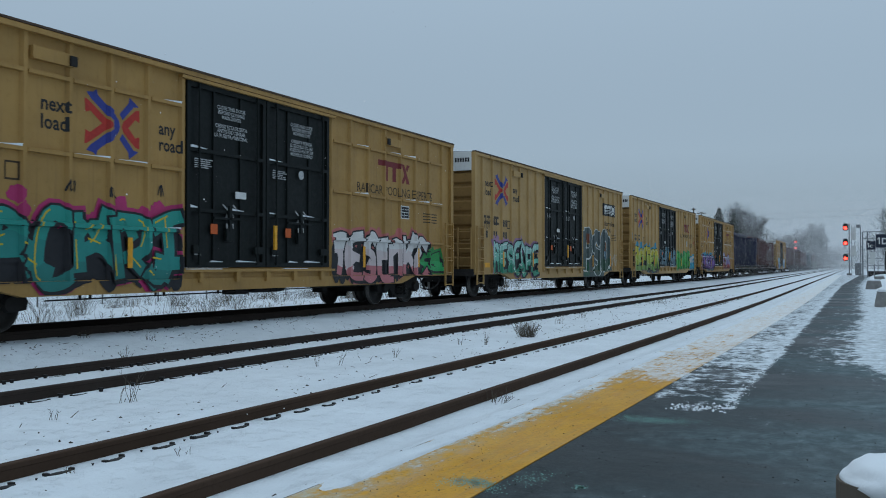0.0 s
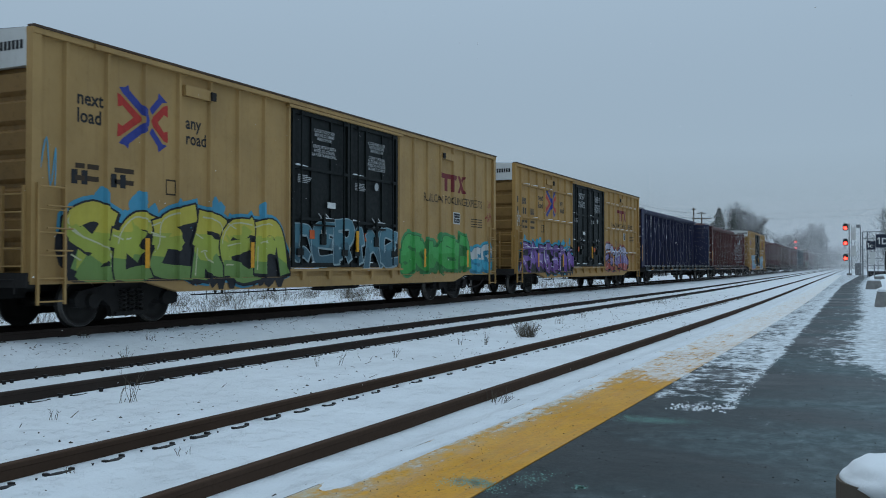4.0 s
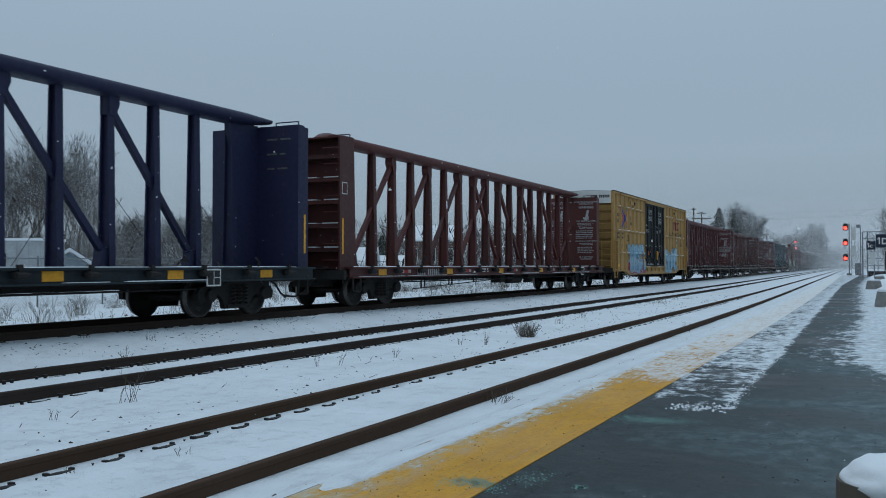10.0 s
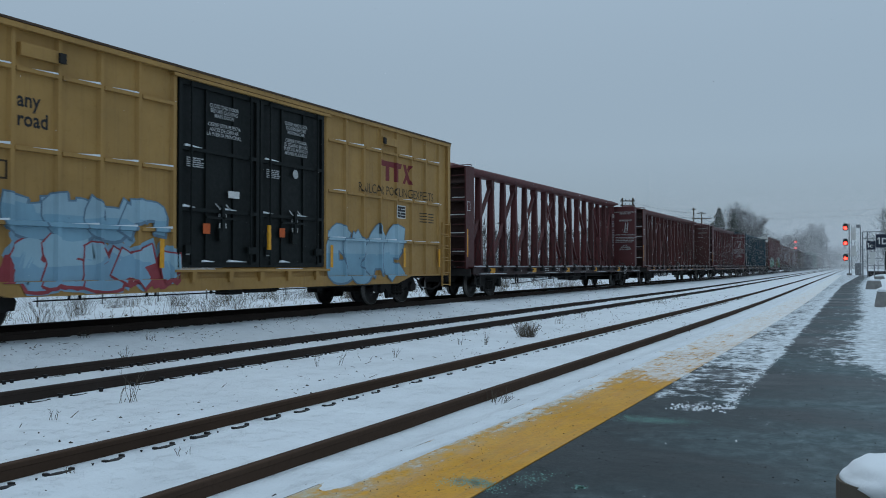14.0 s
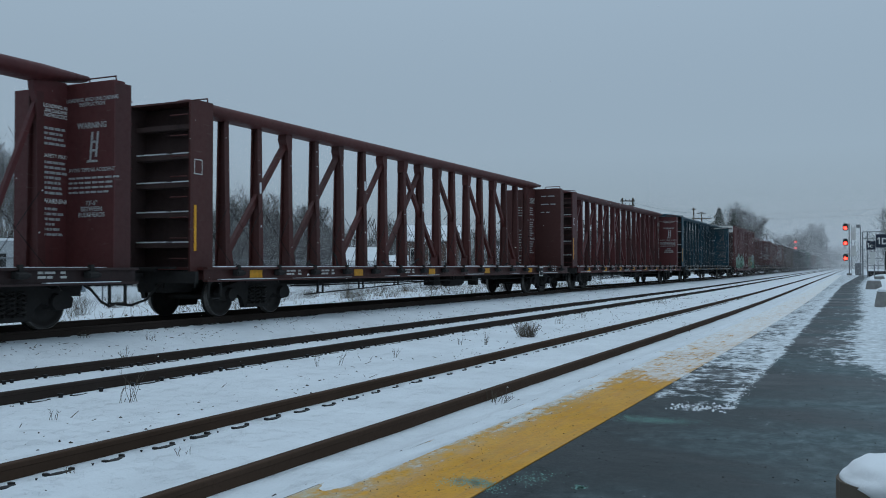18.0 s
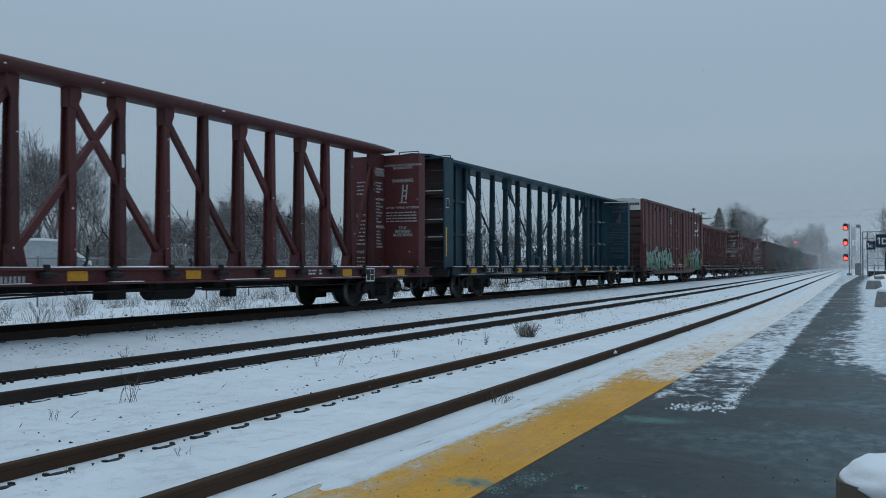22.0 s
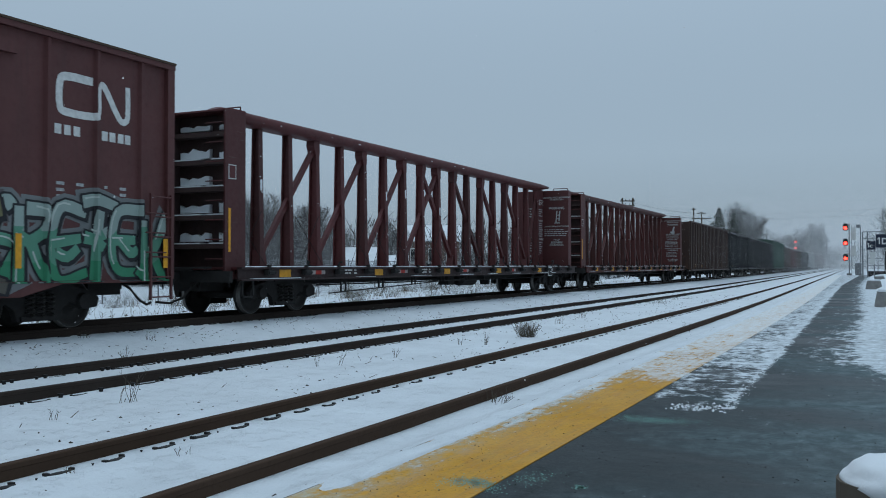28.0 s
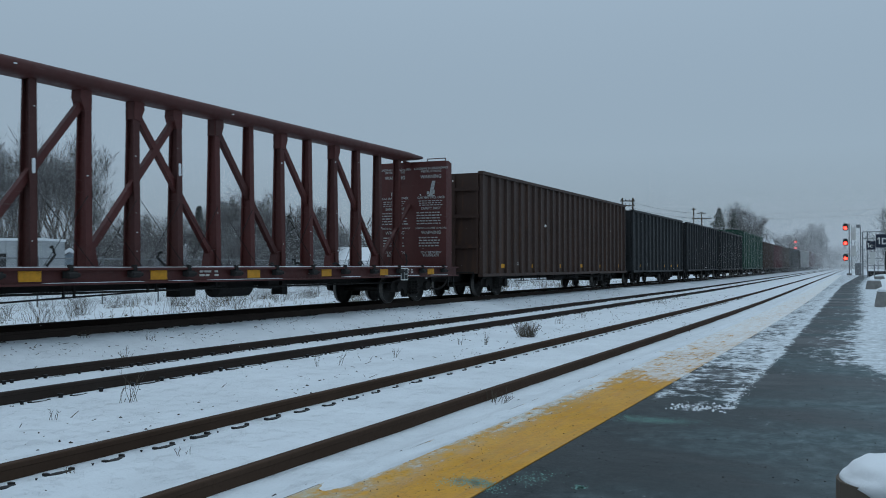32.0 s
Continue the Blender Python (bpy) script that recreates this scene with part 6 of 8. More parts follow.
# -- gondolas and far cars --
def gondola(start, L, body, top, label, seed, spin=False, nr=20, lid=False):
    rnd = random.Random(seed)
    mat = M[body]
    car = thing("gondola" if not lid else "covered_hopper", label, "gondola" if not lid else "hopper", "freight cars of the train")
    h, zb = L / 2, 0.80
    ribs = [-h + 0.15 + (L - 0.3) * k / nr for k in range(nr + 1)]
    for s in (-1, 1):
        bm = bmesh.new()
        ys = sorted({-h, h} | {min(h, max(-h, r + q)) for r in ribs for q in (-0.09, -0.06, 0.06, 0.09)})
        def f(y):
            d = min(abs(y - r) for r in ribs)
            return 1.45 + 0.09 * min(1.0, max(0.0, (0.09 - d) / 0.03))
        lo, hi_ = [bm.verts.new((s * f(y), y, zb)) for y in ys], [bm.verts.new((s * f(y), y, top)) for y in ys]
        for i in range(len(ys) - 1):
            q = (lo[i], lo[i + 1], hi_[i + 1], hi_[i])
            bm.faces.new(q if s > 0 else q[::-1])
        part("side_wall", bm, mat, car)
        a, b = sorted((s * 1.40, s * 1.57))
        boxes("top_rail", [(a, b, -h, h, top, top + 0.1)], mat, car)
        boxes("side_sill", [(a, b, -h, h, zb - 0.1, zb)], mat, car)
        boxes("end_wall", [(-1.45, 1.45, *sorted((s * (h - 0.12), s * (h - 0.06))), zb, top + 0.05)], mat, car)
        boxes("end_post", [(x - 0.06, x + 0.06, *sorted((s * (h - 0.06), s * (h + 0.02))), zb, top) for x in (-1.35, -0.5, 0.5, 1.35)], mat, car)
        boxes("end_rail", [(-1.45, 1.45, *sorted((s * (h - 0.06), s * (h + 0.03))), z - 0.06, z + 0.06) for z in (1.7, 2.7, 3.6)], mat, car)
        truck(car, s * (h - 2.3), spin)
    boxes("floor", [(-1.44, 1.44, -h + 0.1, h - 0.1, zb, zb + 0.08)], M["under"], car)
    if lid:
        bm = bmesh.new()
        prism(bm, [(-1.55, top + 0.1), (1.55, top + 0.1), (0.7, top + 0.32), (-0.7, top + 0.32)], "y", -h, h)
        part("roof", bm, mat, car)
    else:
        boxes("cross_brace", [(-1.42, 1.42, y - 0.04, y + 0.04, top - 0.4, top - 0.3) for y in (-h / 2, 0, h / 2)], mat, car)
    boxes("centre_sill", [(-0.3, 0.3, -h + 0.1, h - 0.1, 0.55, zb)], M["under"], car)
    if spin:
        hang_gear(car, L, h - 2.3, 1)
        for k in range(6):
            y = -h + 1.9 + k * (L - 3.4) / 5
            boxes("reflector", [(1.452, 1.458, y, y + 0.34, 0.98, 1.12)], M["yellow"], car, "yellow reflector plate")
        bars(car, M["stencil"], 1.546, -h + 3.2, 1.15, [[0.06, 0.06]] * 2, 0.04, 0.03)
    coupler(car, L)
    TRAIN.append((car, start, L))
    return car


def train():
    Y, D, W = "box_yellow", "door_green", True
    teal_g, blk = (0.02, 0.22, 0.19), (0.015, 0.015, 0.018)
    white, pink, purple = (0.62, 0.60, 0.58), (0.48, 0.16, 0.17), (0.13, 0.06, 0.24)
    boxcar(6.49, dict(seed=11, belt_snow=0.3, body=Y, door=D, label="yellow steel boxcar with dark green doors, teal and pink graffiti", chevron=(-4.28, 3.46), owner="maroon", ribs=8, tags=[(blk, -5.35, 2.25, 0.3, 0.2), (blk, -4.45, 2.2, 0.2, 0.22), (blk, -3.25, 2.3, 0.3, 0.25)], graffiti=[
        ("SKEACKRT", -9.35, -2.65, 0.62, 2.05, [(0.02, 0.27, 0.22), (0.02, 0.22, 0.19), (0.02, 0.17, 0.15)], blk, (0.42, 0.03, 0.13), (0.6, 0.42, 0.02), "teal graffiti with black outline and pink halo", 0.12, 0.04, 1.05, (-9.4, -2.6)),
        ("TESENKC", 2.65, 7.6, 0.60, 1.95, [white, (0.6, 0.5, 0.49), pink], blk, (0.45, 0.13, 0.12), None, "white and pink graffiti letters", 0.14, 0.04, 0.9, (2.55, 9.2)),
        ("SE", 7.3, 8.6, 0.82, 1.55, [(0.02, 0.25, 0.06), (0.03, 0.33, 0.1)], blk, (0.02, 0.22, 0.05), None, "green graffiti patch", 0.12, 0.03, 1.0, (7.0, 9.3))]), "grid")
    slate, rust, blue = (0.05, 0.072, 0.068), (0.17, 0.05, 0.022), (0.12, 0.25, 0.36)
    boxcar(27.04, dict(seed=12, panels=[
        (slate, 0.004, [(2.6, 0.56), (5.9, 0.56), (6.05, 0.76), (7.6, 0.8), (7.55, 1.5), (7.0, 1.75), (6.2, 2.0), (5.4, 1.9), (4.2, 2.1), (3.2, 2.0), (2.7, 2.3), (2.62, 1.9)]),
        ((0.022, 0.095, 0.05), 0.0055, [(2.75, 0.62), (3.5, 0.6), (3.8, 0.95), (3.4, 1.25), (2.8, 1.2)]), ((0.022, 0.085, 0.05), 0.0055, [(4.3, 0.6), (5.5, 0.6), (5.3, 1.0), (4.6, 1.1)]),
        ((0.022, 0.085, 0.05), 0.0055, [(6.2, 0.82), (7.3, 0.84), (7.2, 1.2), (6.4, 1.15)]),
        (rust, 0.036, [(3.22, 2.1), (3.55, 2.08), (3.5, 2.5), (3.2, 2.5)]), (blue, 0.036, [(3.56, 2.08), (3.78, 2.25), (3.7, 2.45), (3.52, 2.46)]),
        (rust, 0.04, [(6.05, 1.75), (6.35, 1.72), (6.38, 2.15), (6.1, 2.2)]), (blue, 0.04, [(6.06, 1.4), (6.33, 1.38), (6.35, 1.71), (6.05, 1.74)])], body="box_yellow_pale", door=D, label="faded yellow boxcar with dark doors, mint and grey graffiti", chevron=(-6.95, 3.67), owner="black", ribs=8, tags=[(blk, -8.55, 2.2, 0.7, 0.4), (blk, -8.5, 2.5, 0.6, 0.2), ((0.4, 0.3, 0.24), 7.9, 2.5, 0.6, 0.4), (blk, 6.9, 1.9, 0.6, 0.5), ((0.5, 0.5, 0.48), 7.2, 1.0, 1.4, 0.7)],
                       codes=[(-7.71, 2.44, 2, "black"), (-6.8, 2.42, 2, "black"), (-8.34, 2.0, 1, "black"), (-7.7, 2.0, 2, "black"), (-6.8, 2.0, 2, "black"), (-6.05, 2.0, 1, "black")], graffiti=[
        ("HESCONE", -7.75, -3.4, 0.66, 1.98, [(0.3, 0.52, 0.46), (0.16, 0.42, 0.32), (0.04, 0.24, 0.15)], blk, (0.30, 0.17, 0.27), (0.6, 0.65, 0.62), "mint green graffiti letters on mauve", 0.13, 0.045, 0.8, (-8.6, -2.6)),
        ("PSO", 2.66, 7.0, 0.58, 2.88, [(0.062, 0.082, 0.082), (0.052, 0.072, 0.066), (0.03, 0.07, 0.045)], (0.55, 0.57, 0.55), None, None, "grey graffiti letters edged white", 0.17, 0.04, 0.0, (2.55, 9.0), 0.0)]), "ribs")
    boxcar(47.81, dict(seed=13, body="box_yellow_pale", door=D, label="faded yellow boxcar with dark doors, yellow and blue graffiti", chevron=(-7.0, 3.66), owner="maroon", owner_at=5.2, ribs=8, tags=[((0.3, 0.03, 0.04), 8.75, 2.95, 0.6, 0.3), ((0.3, 0.03, 0.04), 8.7, 2.55, 0.65, 0.32), ((0.3, 0.03, 0.04), 8.75, 2.5, 0.6, 0.3), ((0.06, 0.33, 0.5), -9.2, 2.2, 0.4, 0.9)],
                      codes=[(-8.6, 2.4, 2, "black"), (-7.75, 2.4, 2, "black")], graffiti=[
        ("SCEREN", -8.7, -2.8, 0.70, 2.15, [(0.5, 0.42, 0.06), (0.34, 0.38, 0.06), (0.16, 0.26, 0.07)], blk, (0.06, 0.27, 0.40), (0.5, 0.48, 0.3), "yellow graffiti letters on blue", 0.125, 0.035, 1.15, (-9.35, -2.6)),
        ("NERIKE", -2.4, 2.4, 0.95, 2.1, [(0.06, 0.16, 0.2), (0.04, 0.1, 0.13)], (0.25, 0.33, 0.35), None, None, "grey blue graffiti across the doors", 0.12, 0.025, 0.0, (-2.5, 2.5)),
        ("SUKEN", 2.7, 7.2, 0.82, 2.0, [(0.06, 0.34, 0.08), (0.04, 0.28, 0.05)], (0.03, 0.16, 0.04), (0.05, 0.26, 0.09), None, "green graffiti", 0.14, 0.03, 1.0, (2.55, 7.5)),
        ("SO", 7.4, 9.2, 0.82, 1.7, [(0.5, 0.5, 0.48), (0.05, 0.33, 0.45)], (0.03, 0.2, 0.3), (0.05, 0.33, 0.45), None, "light blue graffiti patch", 0.12, 0.03, 1.1, (7.2, 9.35))]), "ribs")
    boxcar(68.56, dict(seed=14, body=Y, door=D, label="yellow steel boxcar with dark green doors, purple graffiti", chevron=(-5.29, 3.53), owner="maroon", owner_at=5.0, ribs=8, tags=[((0.6, 0.6, 0.6), -9.3, 2.6, 0.5, 0.6), ((0.6, 0.6, 0.6), -9.25, 2.45, 0.5, 0.5), (blk, -9.0, 2.5, 0.6, 0.3), ((0.35, 0.07, 0.03), 7.4, 1.2, 1.3, 0.6), (blk, 4.6, 1.9, 0.4, 0.5)],
                      codes=[(-9.3, 3.36, 2, "black"), (-8.52, 3.34, 2, "black"), (-9.3, 2.98, 2, "black"), (-8.48, 2.98, 2, "black"), (-7.65, 2.98, 2, "black")], graffiti=[
        ("RAROSNI", -8.75, -2.6, 0.68, 1.98, [purple, (0.19, 0.10, 0.33), (0.13, 0.05, 0.21)], blk, (0.03, 0.28, 0.42), (0.6, 0.6, 0.65), "purple graffiti letters with blue halo", 0.11, 0.05, 1.12, (-9.35, -2.55)),
        ("ESANB", 2.75, 6.7, 0.72, 2.0, [(0.36, 0.36, 0.48), (0.22, 0.16, 0.36), (0.36, 0.08, 0.07)], blk, (0.30, 0.07, 0.05), (0.55, 0.55, 0.6), "lilac and red graffiti letters", 0.105, 0.035, 0.0, (2.6, 8))]), "grid")
    centerbeam(89.48, dict(seed=21, body="navy", label="empty navy blue centre-beam lumber flatcar", notices=("faint", "faint"), notice_mat="stencil_faint", sill="sill_soot", yellow=2, code_at=5, yellow_far=True))
    centerbeam(114.21, dict(seed=22, code_size=0.19, body="red_brown", label="empty red-brown centre-beam lumber flatcar with reflectors", notices=("fall", "fall"), lit_end=True, rw=True, code_at=2))
    boxcar(138.90, dict(seed=15, body=Y, door=D, label="yellow steel boxcar with dark green doors, pale blue graffiti", chevron=(-7.09, 3.5), owner="maroon", owner_at=5.2, ribs=8, tags=[((0.4, 0.2, 0.22), -9.2, 2.7, 0.4, 0.7), ((0.4, 0.3, 0.2), -6.9, 1.0, 0.5, 0.4)],
                       codes=[(-8.66, 2.4, 2, "black"), (-7.8, 2.38, 2, "black"), (-8.66, 1.94, 2, "black"), (-7.8, 1.94, 2, "black"), (-6.89, 1.94, 2, "black")], reflectors=(-8.75, -3.0, 2.7, 6.4, 8.6), graffiti=[
        ("UOUN", -6.15, -3.0, 1.45, 2.3, [(0.28, 0.42, 0.5), (0.2, 0.36, 0.46)], (0.12, 0.2, 0.27), None, None, "pale blue block graffiti", 0.24, 0.03, 0.0, (-6.3, -2.5)),
        ("SEUKI", -6.15, -2.45, 0.62, 1.55, [(0.28, 0.43, 0.51), (0.2, 0.35, 0.46)], (0.30, 0.05, 0.06), (0.2, 0.34, 0.44), None, "pale blue graffiti with red outline", 0.2, 0.03, 0.9, (-6.4, -2.4)),
        ("CUAC", 2.66, 6.45, 0.62, 2.1, [(0.28, 0.42, 0.5), (0.2, 0.36, 0.46)], (0.12, 0.2, 0.27), None, None, "pale blue block graffiti", 0.24, 0.03, 0.0, (2.55, 6.6))]), "grid")
    centerbeam(159.80, dict(seed=23, post_shift=0.18, end_strut=True, sill="brown_soot", body="red_dark", label="empty dark red centre-beam lumber flatcar", notices=("side", "avoid"), code_at=9), 22.8)
    centerbeam(184.55, dict(seed=24, body="red_brown", label="empty rusty red centre-beam lumber flatcar", notices=("side", "faint"), code_at=3))
    centerbeam(209.14, dict(seed=25, post_shift=0.28, end_strut=True, body="red_dark", label="empty dark red centre-beam lumber flatcar, stencilled bulkhead", notices=("side", "avoid"), yellow=2, code_at=5))
    teal_beam(233.81, dict(seed=26, code_size=0.2, truck=2.75, body="teal", sill="sill_soot", notice_mat="stencil_faint", label="empty teal centre-beam lumber flatcar with flat top plate", notices=(None, "fall"), code_at=2))
    boxcar(258.65, dict(seed=16, body="red_box", door="red_box", label="dark brown-red steel boxcar with green graffiti", owner="noodle", ribs=7, rib_step=1.01,
                       codes=[(-8.67, 2.78, 2, "stencil_faint"), (-7.64, 2.76, 1, "stencil_faint"), (-8.67, 2.3, 3, "stencil_faint"), (-7.64, 2.28, 3, "stencil_faint")], code_h=0.3, reflectors=(3.15, 6.0, 9.15), graffiti=[
        ("ANESTNEKA", -8.6, -1.5, 0.70, 2.1, [(0.22, 0.32, 0.27), (0.16, 0.28, 0.21), (0.11, 0.22, 0.16)], (0.03, 0.035, 0.03), None, (0.5, 0.55, 0.5), "pale green graffiti letters", 0.12, 0.04, 0.0, (-8.8, -1.2)),
        ("KISE", 2.75, 5.7, 0.62, 2.15, [(0.15, 0.14, 0.07), (0.12, 0.12, 0.055), (0.09, 0.08, 0.065)], blk, (0.10, 0.085, 0.09), (0.45, 0.42, 0.35), "olive graffiti letters", 0.15, 0.04, 0.0, (2.55, 6.2)),
        ("SRETEK", 5.45, 9.2, 0.66, 2.15, [(0.26, 0.33, 0.30), (0.09, 0.25, 0.17), (0.035, 0.21, 0.11)], blk, (0.16, 0.17, 0.17), (0.45, 0.5, 0.46), "green graffiti letters", 0.12, 0.035, 0.0, (5.4, 9.3))]), "ribs")
    centerbeam(279.53, dict(seed=27, post_shift=0.2, code_size=0.18, snowy=True, end_strut=True, sill="brown_soot", body="red_dark", label="empty dark red centre-beam lumber flatcar with snowy bulkhead", notices=("side", "avoid"), rw=True, code_at=7))
    centerbeam(304.37, dict(seed=28, body="red_brown", label="empty red-brown centre-beam lumber flatcar with yellow plates", notices=("fall", "fall"), yellow=2, code_at=3))
    gondola(329.24, 19.0, "gon_brown", 4.08, "tall rusty brown gondola with ribbed sides", 31, True, 26)
    gondola(349.8, 13.7, "gon_black", 3.95, "black ribbed coal gondola", 32, True, 14)
    gondola(365.1, 14.1, "gon_black", 3.95, "black ribbed coal gondola, weathered", 33, False, 14)
    gondola(380.8, 15.6, "gon_black", 3.9, "black coal gondola with dusty sides", 34, False, 14)
    gondola(398.0, 20.4, "green", 4.4, "dark green covered gondola", 35, False, 12, True)
    x = 420.0
    for k, (L, body, top, lid) in enumerate(((15.0, "gon_brown", 3.9, False), (15.0, "red_dark", 3.9, False), (15.0, "gon_brown", 3.9, False), (16.0, "gon_black", 4.1, False), (16.0, "gon_black", 4.1, True),
                                             (18.0, "grey_car", 4.3, True), (18.0, "grey_car", 4.3, True), (18.5, "red_brown", 4.5, True), (18.5, "red_dark", 4.5, True), (18.5, "red_brown", 4.5, True), (18.5, "red_dark", 4.4, True), (18.5, "gon_brown", 4.4, True))):
        gondola(x, L, body, top, "%s freight car far down the train" % {"gon_brown": "rusty brown", "red_dark": "dark red", "gon_black": "black", "grey_car": "pale grey", "red_brown": "red-brown"}[body], 40 + k, False, 12, lid)
        x += L + 1.6


# ---- beyond the tracks: fence, sheds, houses, trees, poles ----
def twig_tree(seed, height, spread, levels=5, up=0.55):
    """Bare winter tree: returns (trunk and limbs, twigs) as lists of tapered segments."""
    rnd = random.Random(seed)
    limbs, twigs = [], []

    def grow(p, d, length, r, lv):
        q = p
        n = 3
        for i in range(n):
            d = (d + Vector((rnd.uniform(-1, 1), rnd.uniform(-1, 1), rnd.uniform(-0.1, 0.5))) * 0.14).normalized()
            e = q + d * (length / n)
            r2 = r * 0.86
            (limbs if lv < 3 else twigs).append((q, e, r, r2))
            q, r = e, r2
            if lv < levels and (lv or i) and rnd.random() < 0.75:
                a = rnd.uniform(0, 6.283)
                side = Vector((math.cos(a), math.sin(a), 0.25))
                grow(q, (d * up + side * spread).normalized(), length * rnd.uniform(0.5, 0.75), r * 0.55, lv + 1)
        if lv < levels:
            for k in range(2):
                a = rnd.uniform(0, 6.283)
                side = Vector((math.cos(a), math.sin(a), 0.1)) * spread * 0.7
                grow(q, (d * up + side + Vector((0, 0, 0.25))).normalized(), length * rnd.uniform(0.6, 0.82), r * 0.66, lv + 1)
    grow(Vector((0, 0, 0)), Vector((0, 0, 1)), height * 0.30, height * 0.014, 0)
    top = max(e.z for _, e, _, _ in limbs + twigs)
    f = height / top
    return [[(a * f, b * f, r, s) for a, b, r, s in l] for l in (limbs, twigs)]


def seg_mesh(name, segs, n, rmin=0.0):
    verts, faces = [], []
    for a, b, r, s in segs:
        d = (b - a).normalized()
        u = d.orthogonal().normalized()
        v = d.cross(u)
        k = len(verts)
        for p, q in ((a, max(r, rmin)), (b, max(s, rmin))):
            for i in range(n):
                t = 2 * math.pi * i / n
                verts.append(p + (u * math.cos(t) + v * math.sin(t)) * q)
        for i in range(n):
            j = (i + 1) % n
            faces.append((k + i, k + j, k + n + j, k + n + i))
    me = bpy.data.meshes.new(name)
    me.from_pydata(verts, [], faces)
    return me


def twig_mesh(name, segs, rmin, seed):
    """Fine twigs as slender tapered blades, one to each."""
    rn = random.Random(seed)
    verts, faces = [], []
    for a, b, r, s in segs:
        d = (b - a).normalized()
        w = d.cross(Vector((rn.uniform(-1, 1), rn.uniform(-1, 1), rn.uniform(-1, 1)))).normalized() * max(r, rmin) * 1.45
        k = len(verts)
        verts += [a - w, a + w, b + (b - a) * 0.35]
        faces.append((k, k + 1, k + 2))
    me = bpy.data.meshes.new(name)
    me.from_pydata(verts, [], faces)
    return me


def trees():
    M["twig"] = plain("twig_bark", (0.108, 0.103, 0.10), 0.95, 0, 0.4, 3)
    M["needle"] = plain("conifer_needles", (0.042, 0.058, 0.045), 0.9, 0, 0.4, 4)
    kinds = []
    for k in range(5):
        limbs, twigs = twig_tree(60 + k, 10.0, (0.5, 0.62, 0.56, 0.7, 0.54)[k], 5, 0.8)
        kinds.append((seg_mesh("trunk", limbs, 5), twig_mesh("crown", twigs, 0.010, k)))
    for k in range(2):
        limbs, twigs = twig_tree(81 + k, 10.0, (0.62, 0.72)[k], 6, 0.8)
        kinds.append((seg_mesh("trunk", limbs, 5), twig_mesh("crown", twigs, 0.011, k)))
    rnd = random.Random(9)

    def put(x, y, h, k, z=-0.3, wide=1.0):
        t = thing("bare_tree", "bare grey-brown deciduous tree in falling snow" if h > 6 else "leafless shrub-like tree behind the fence", "tree", "trees behind the tracks")
        a = mesh_part("trunk", kinds[k][0], M["bark"], t)
        mesh_part("crown", kinds[k][1], M["twig"], t)
        t.matrix_basis = pose(x, y, z, 0, 0, rnd.uniform(0, 360)) @ Matrix.Diagonal((h / 10 * wide, h / 10 * wide, h / 10, 1))
    # tall clump behind the trailer
    for px, zc, h in ((-70, 62, 10.2), (-40, 58, 10.0), (-15, 64, 9.8), (10, 60, 9.6), (30, 68, 10.4), (52, 60, 9.2), (75, 63, 10.2), (98, 58, 10.6), (118, 61, 10.9), (140, 66, 10.4), (158, 60, 8.6), (172, 64, 8.0), (188, 70, 7.0), (60, 75, 10.8), (115, 78, 11.8), (5, 78, 10.6), (-30, 80, 11)):
        put(*at_px(px, zc), h, rnd.randrange(5), -0.3, rnd.uniform(0.75, 1.0))
    # lower trees further along
    for px, zc, h in ((205, 84, 6.2), (235, 78, 5.8), (262, 85, 6.6), (290, 80, 6.2), (318, 88, 6.4), (345, 80, 5.6), (372, 90, 7.0), (398, 80, 7.6), (425, 84, 9.2), (442, 90, 8.6), (475, 86, 8.7), (500, 92, 7.0),
                      (525, 95, 8.2), (548, 90, 7.6), (575, 96, 8.0), (588, 92, 6.6), (628, 128, 6.6), (655, 130, 6.0), (690, 130, 7.4), (730, 135, 7.0), (705, 126, 6.4), (770, 138, 7.0), (810, 132, 6.8), (840, 134, 7.2), (862, 126, 6.0), (400, 74, 6.4), (385, 78, 7.0), (460, 80, 6.8), (535, 82, 7.4), (560, 84, 6.8), (905, 130, 6.4), (955, 140, 7.0), (1010, 150, 8.0), (1060, 160, 8.5), (1150, 190, 11.5), (1175, 195, 10)):
        u = (px - 784) / 1615.5
        put(zc * (-0.4294 + 0.9031 * u), zc * (0.9031 + 0.4294 * u), h, rnd.choice((0, 2, 5, 6, 5)), -0.3, rnd.uniform(0.95, 1.3))
    # larger trees near the bend and beyond
    for px, zc, h, wd in ((1312, 170, 13.8, 1.0), (1334, 172, 12.2, 1.0), (1322, 180, 13.4, 1.0), (1304, 182, 12.8, 0.9), (1318, 176, 13.6, 0.9), (1342, 178, 11.6, 1.0), (1362, 190, 8.6, 0.9), (1376, 258, 9.2, 1.2), (1390, 262, 11.0, 1.2), (1405, 258, 10.6, 1.3), (1420, 268, 12.6, 1.0), (1434, 262, 14.4, 0.95), (1446, 268, 13.4, 0.9), (1425, 275, 13.2, 0.9),
                          (1398, 275, 10.5, 1.4), (1384, 270, 9.5, 1.5), (1412, 285, 12.0, 1.3), (1455, 300, 9, 1.2), (1468, 320, 7, 1.4), (1440, 280, 11.0, 1.3), (1578, 190, 14.0, 0.9), (1566, 200, 10, 1.0), (1600, 180, 14, 1.0), (1590, 170, 11, 1.2)):
        u = (px - 784) / 1615.5
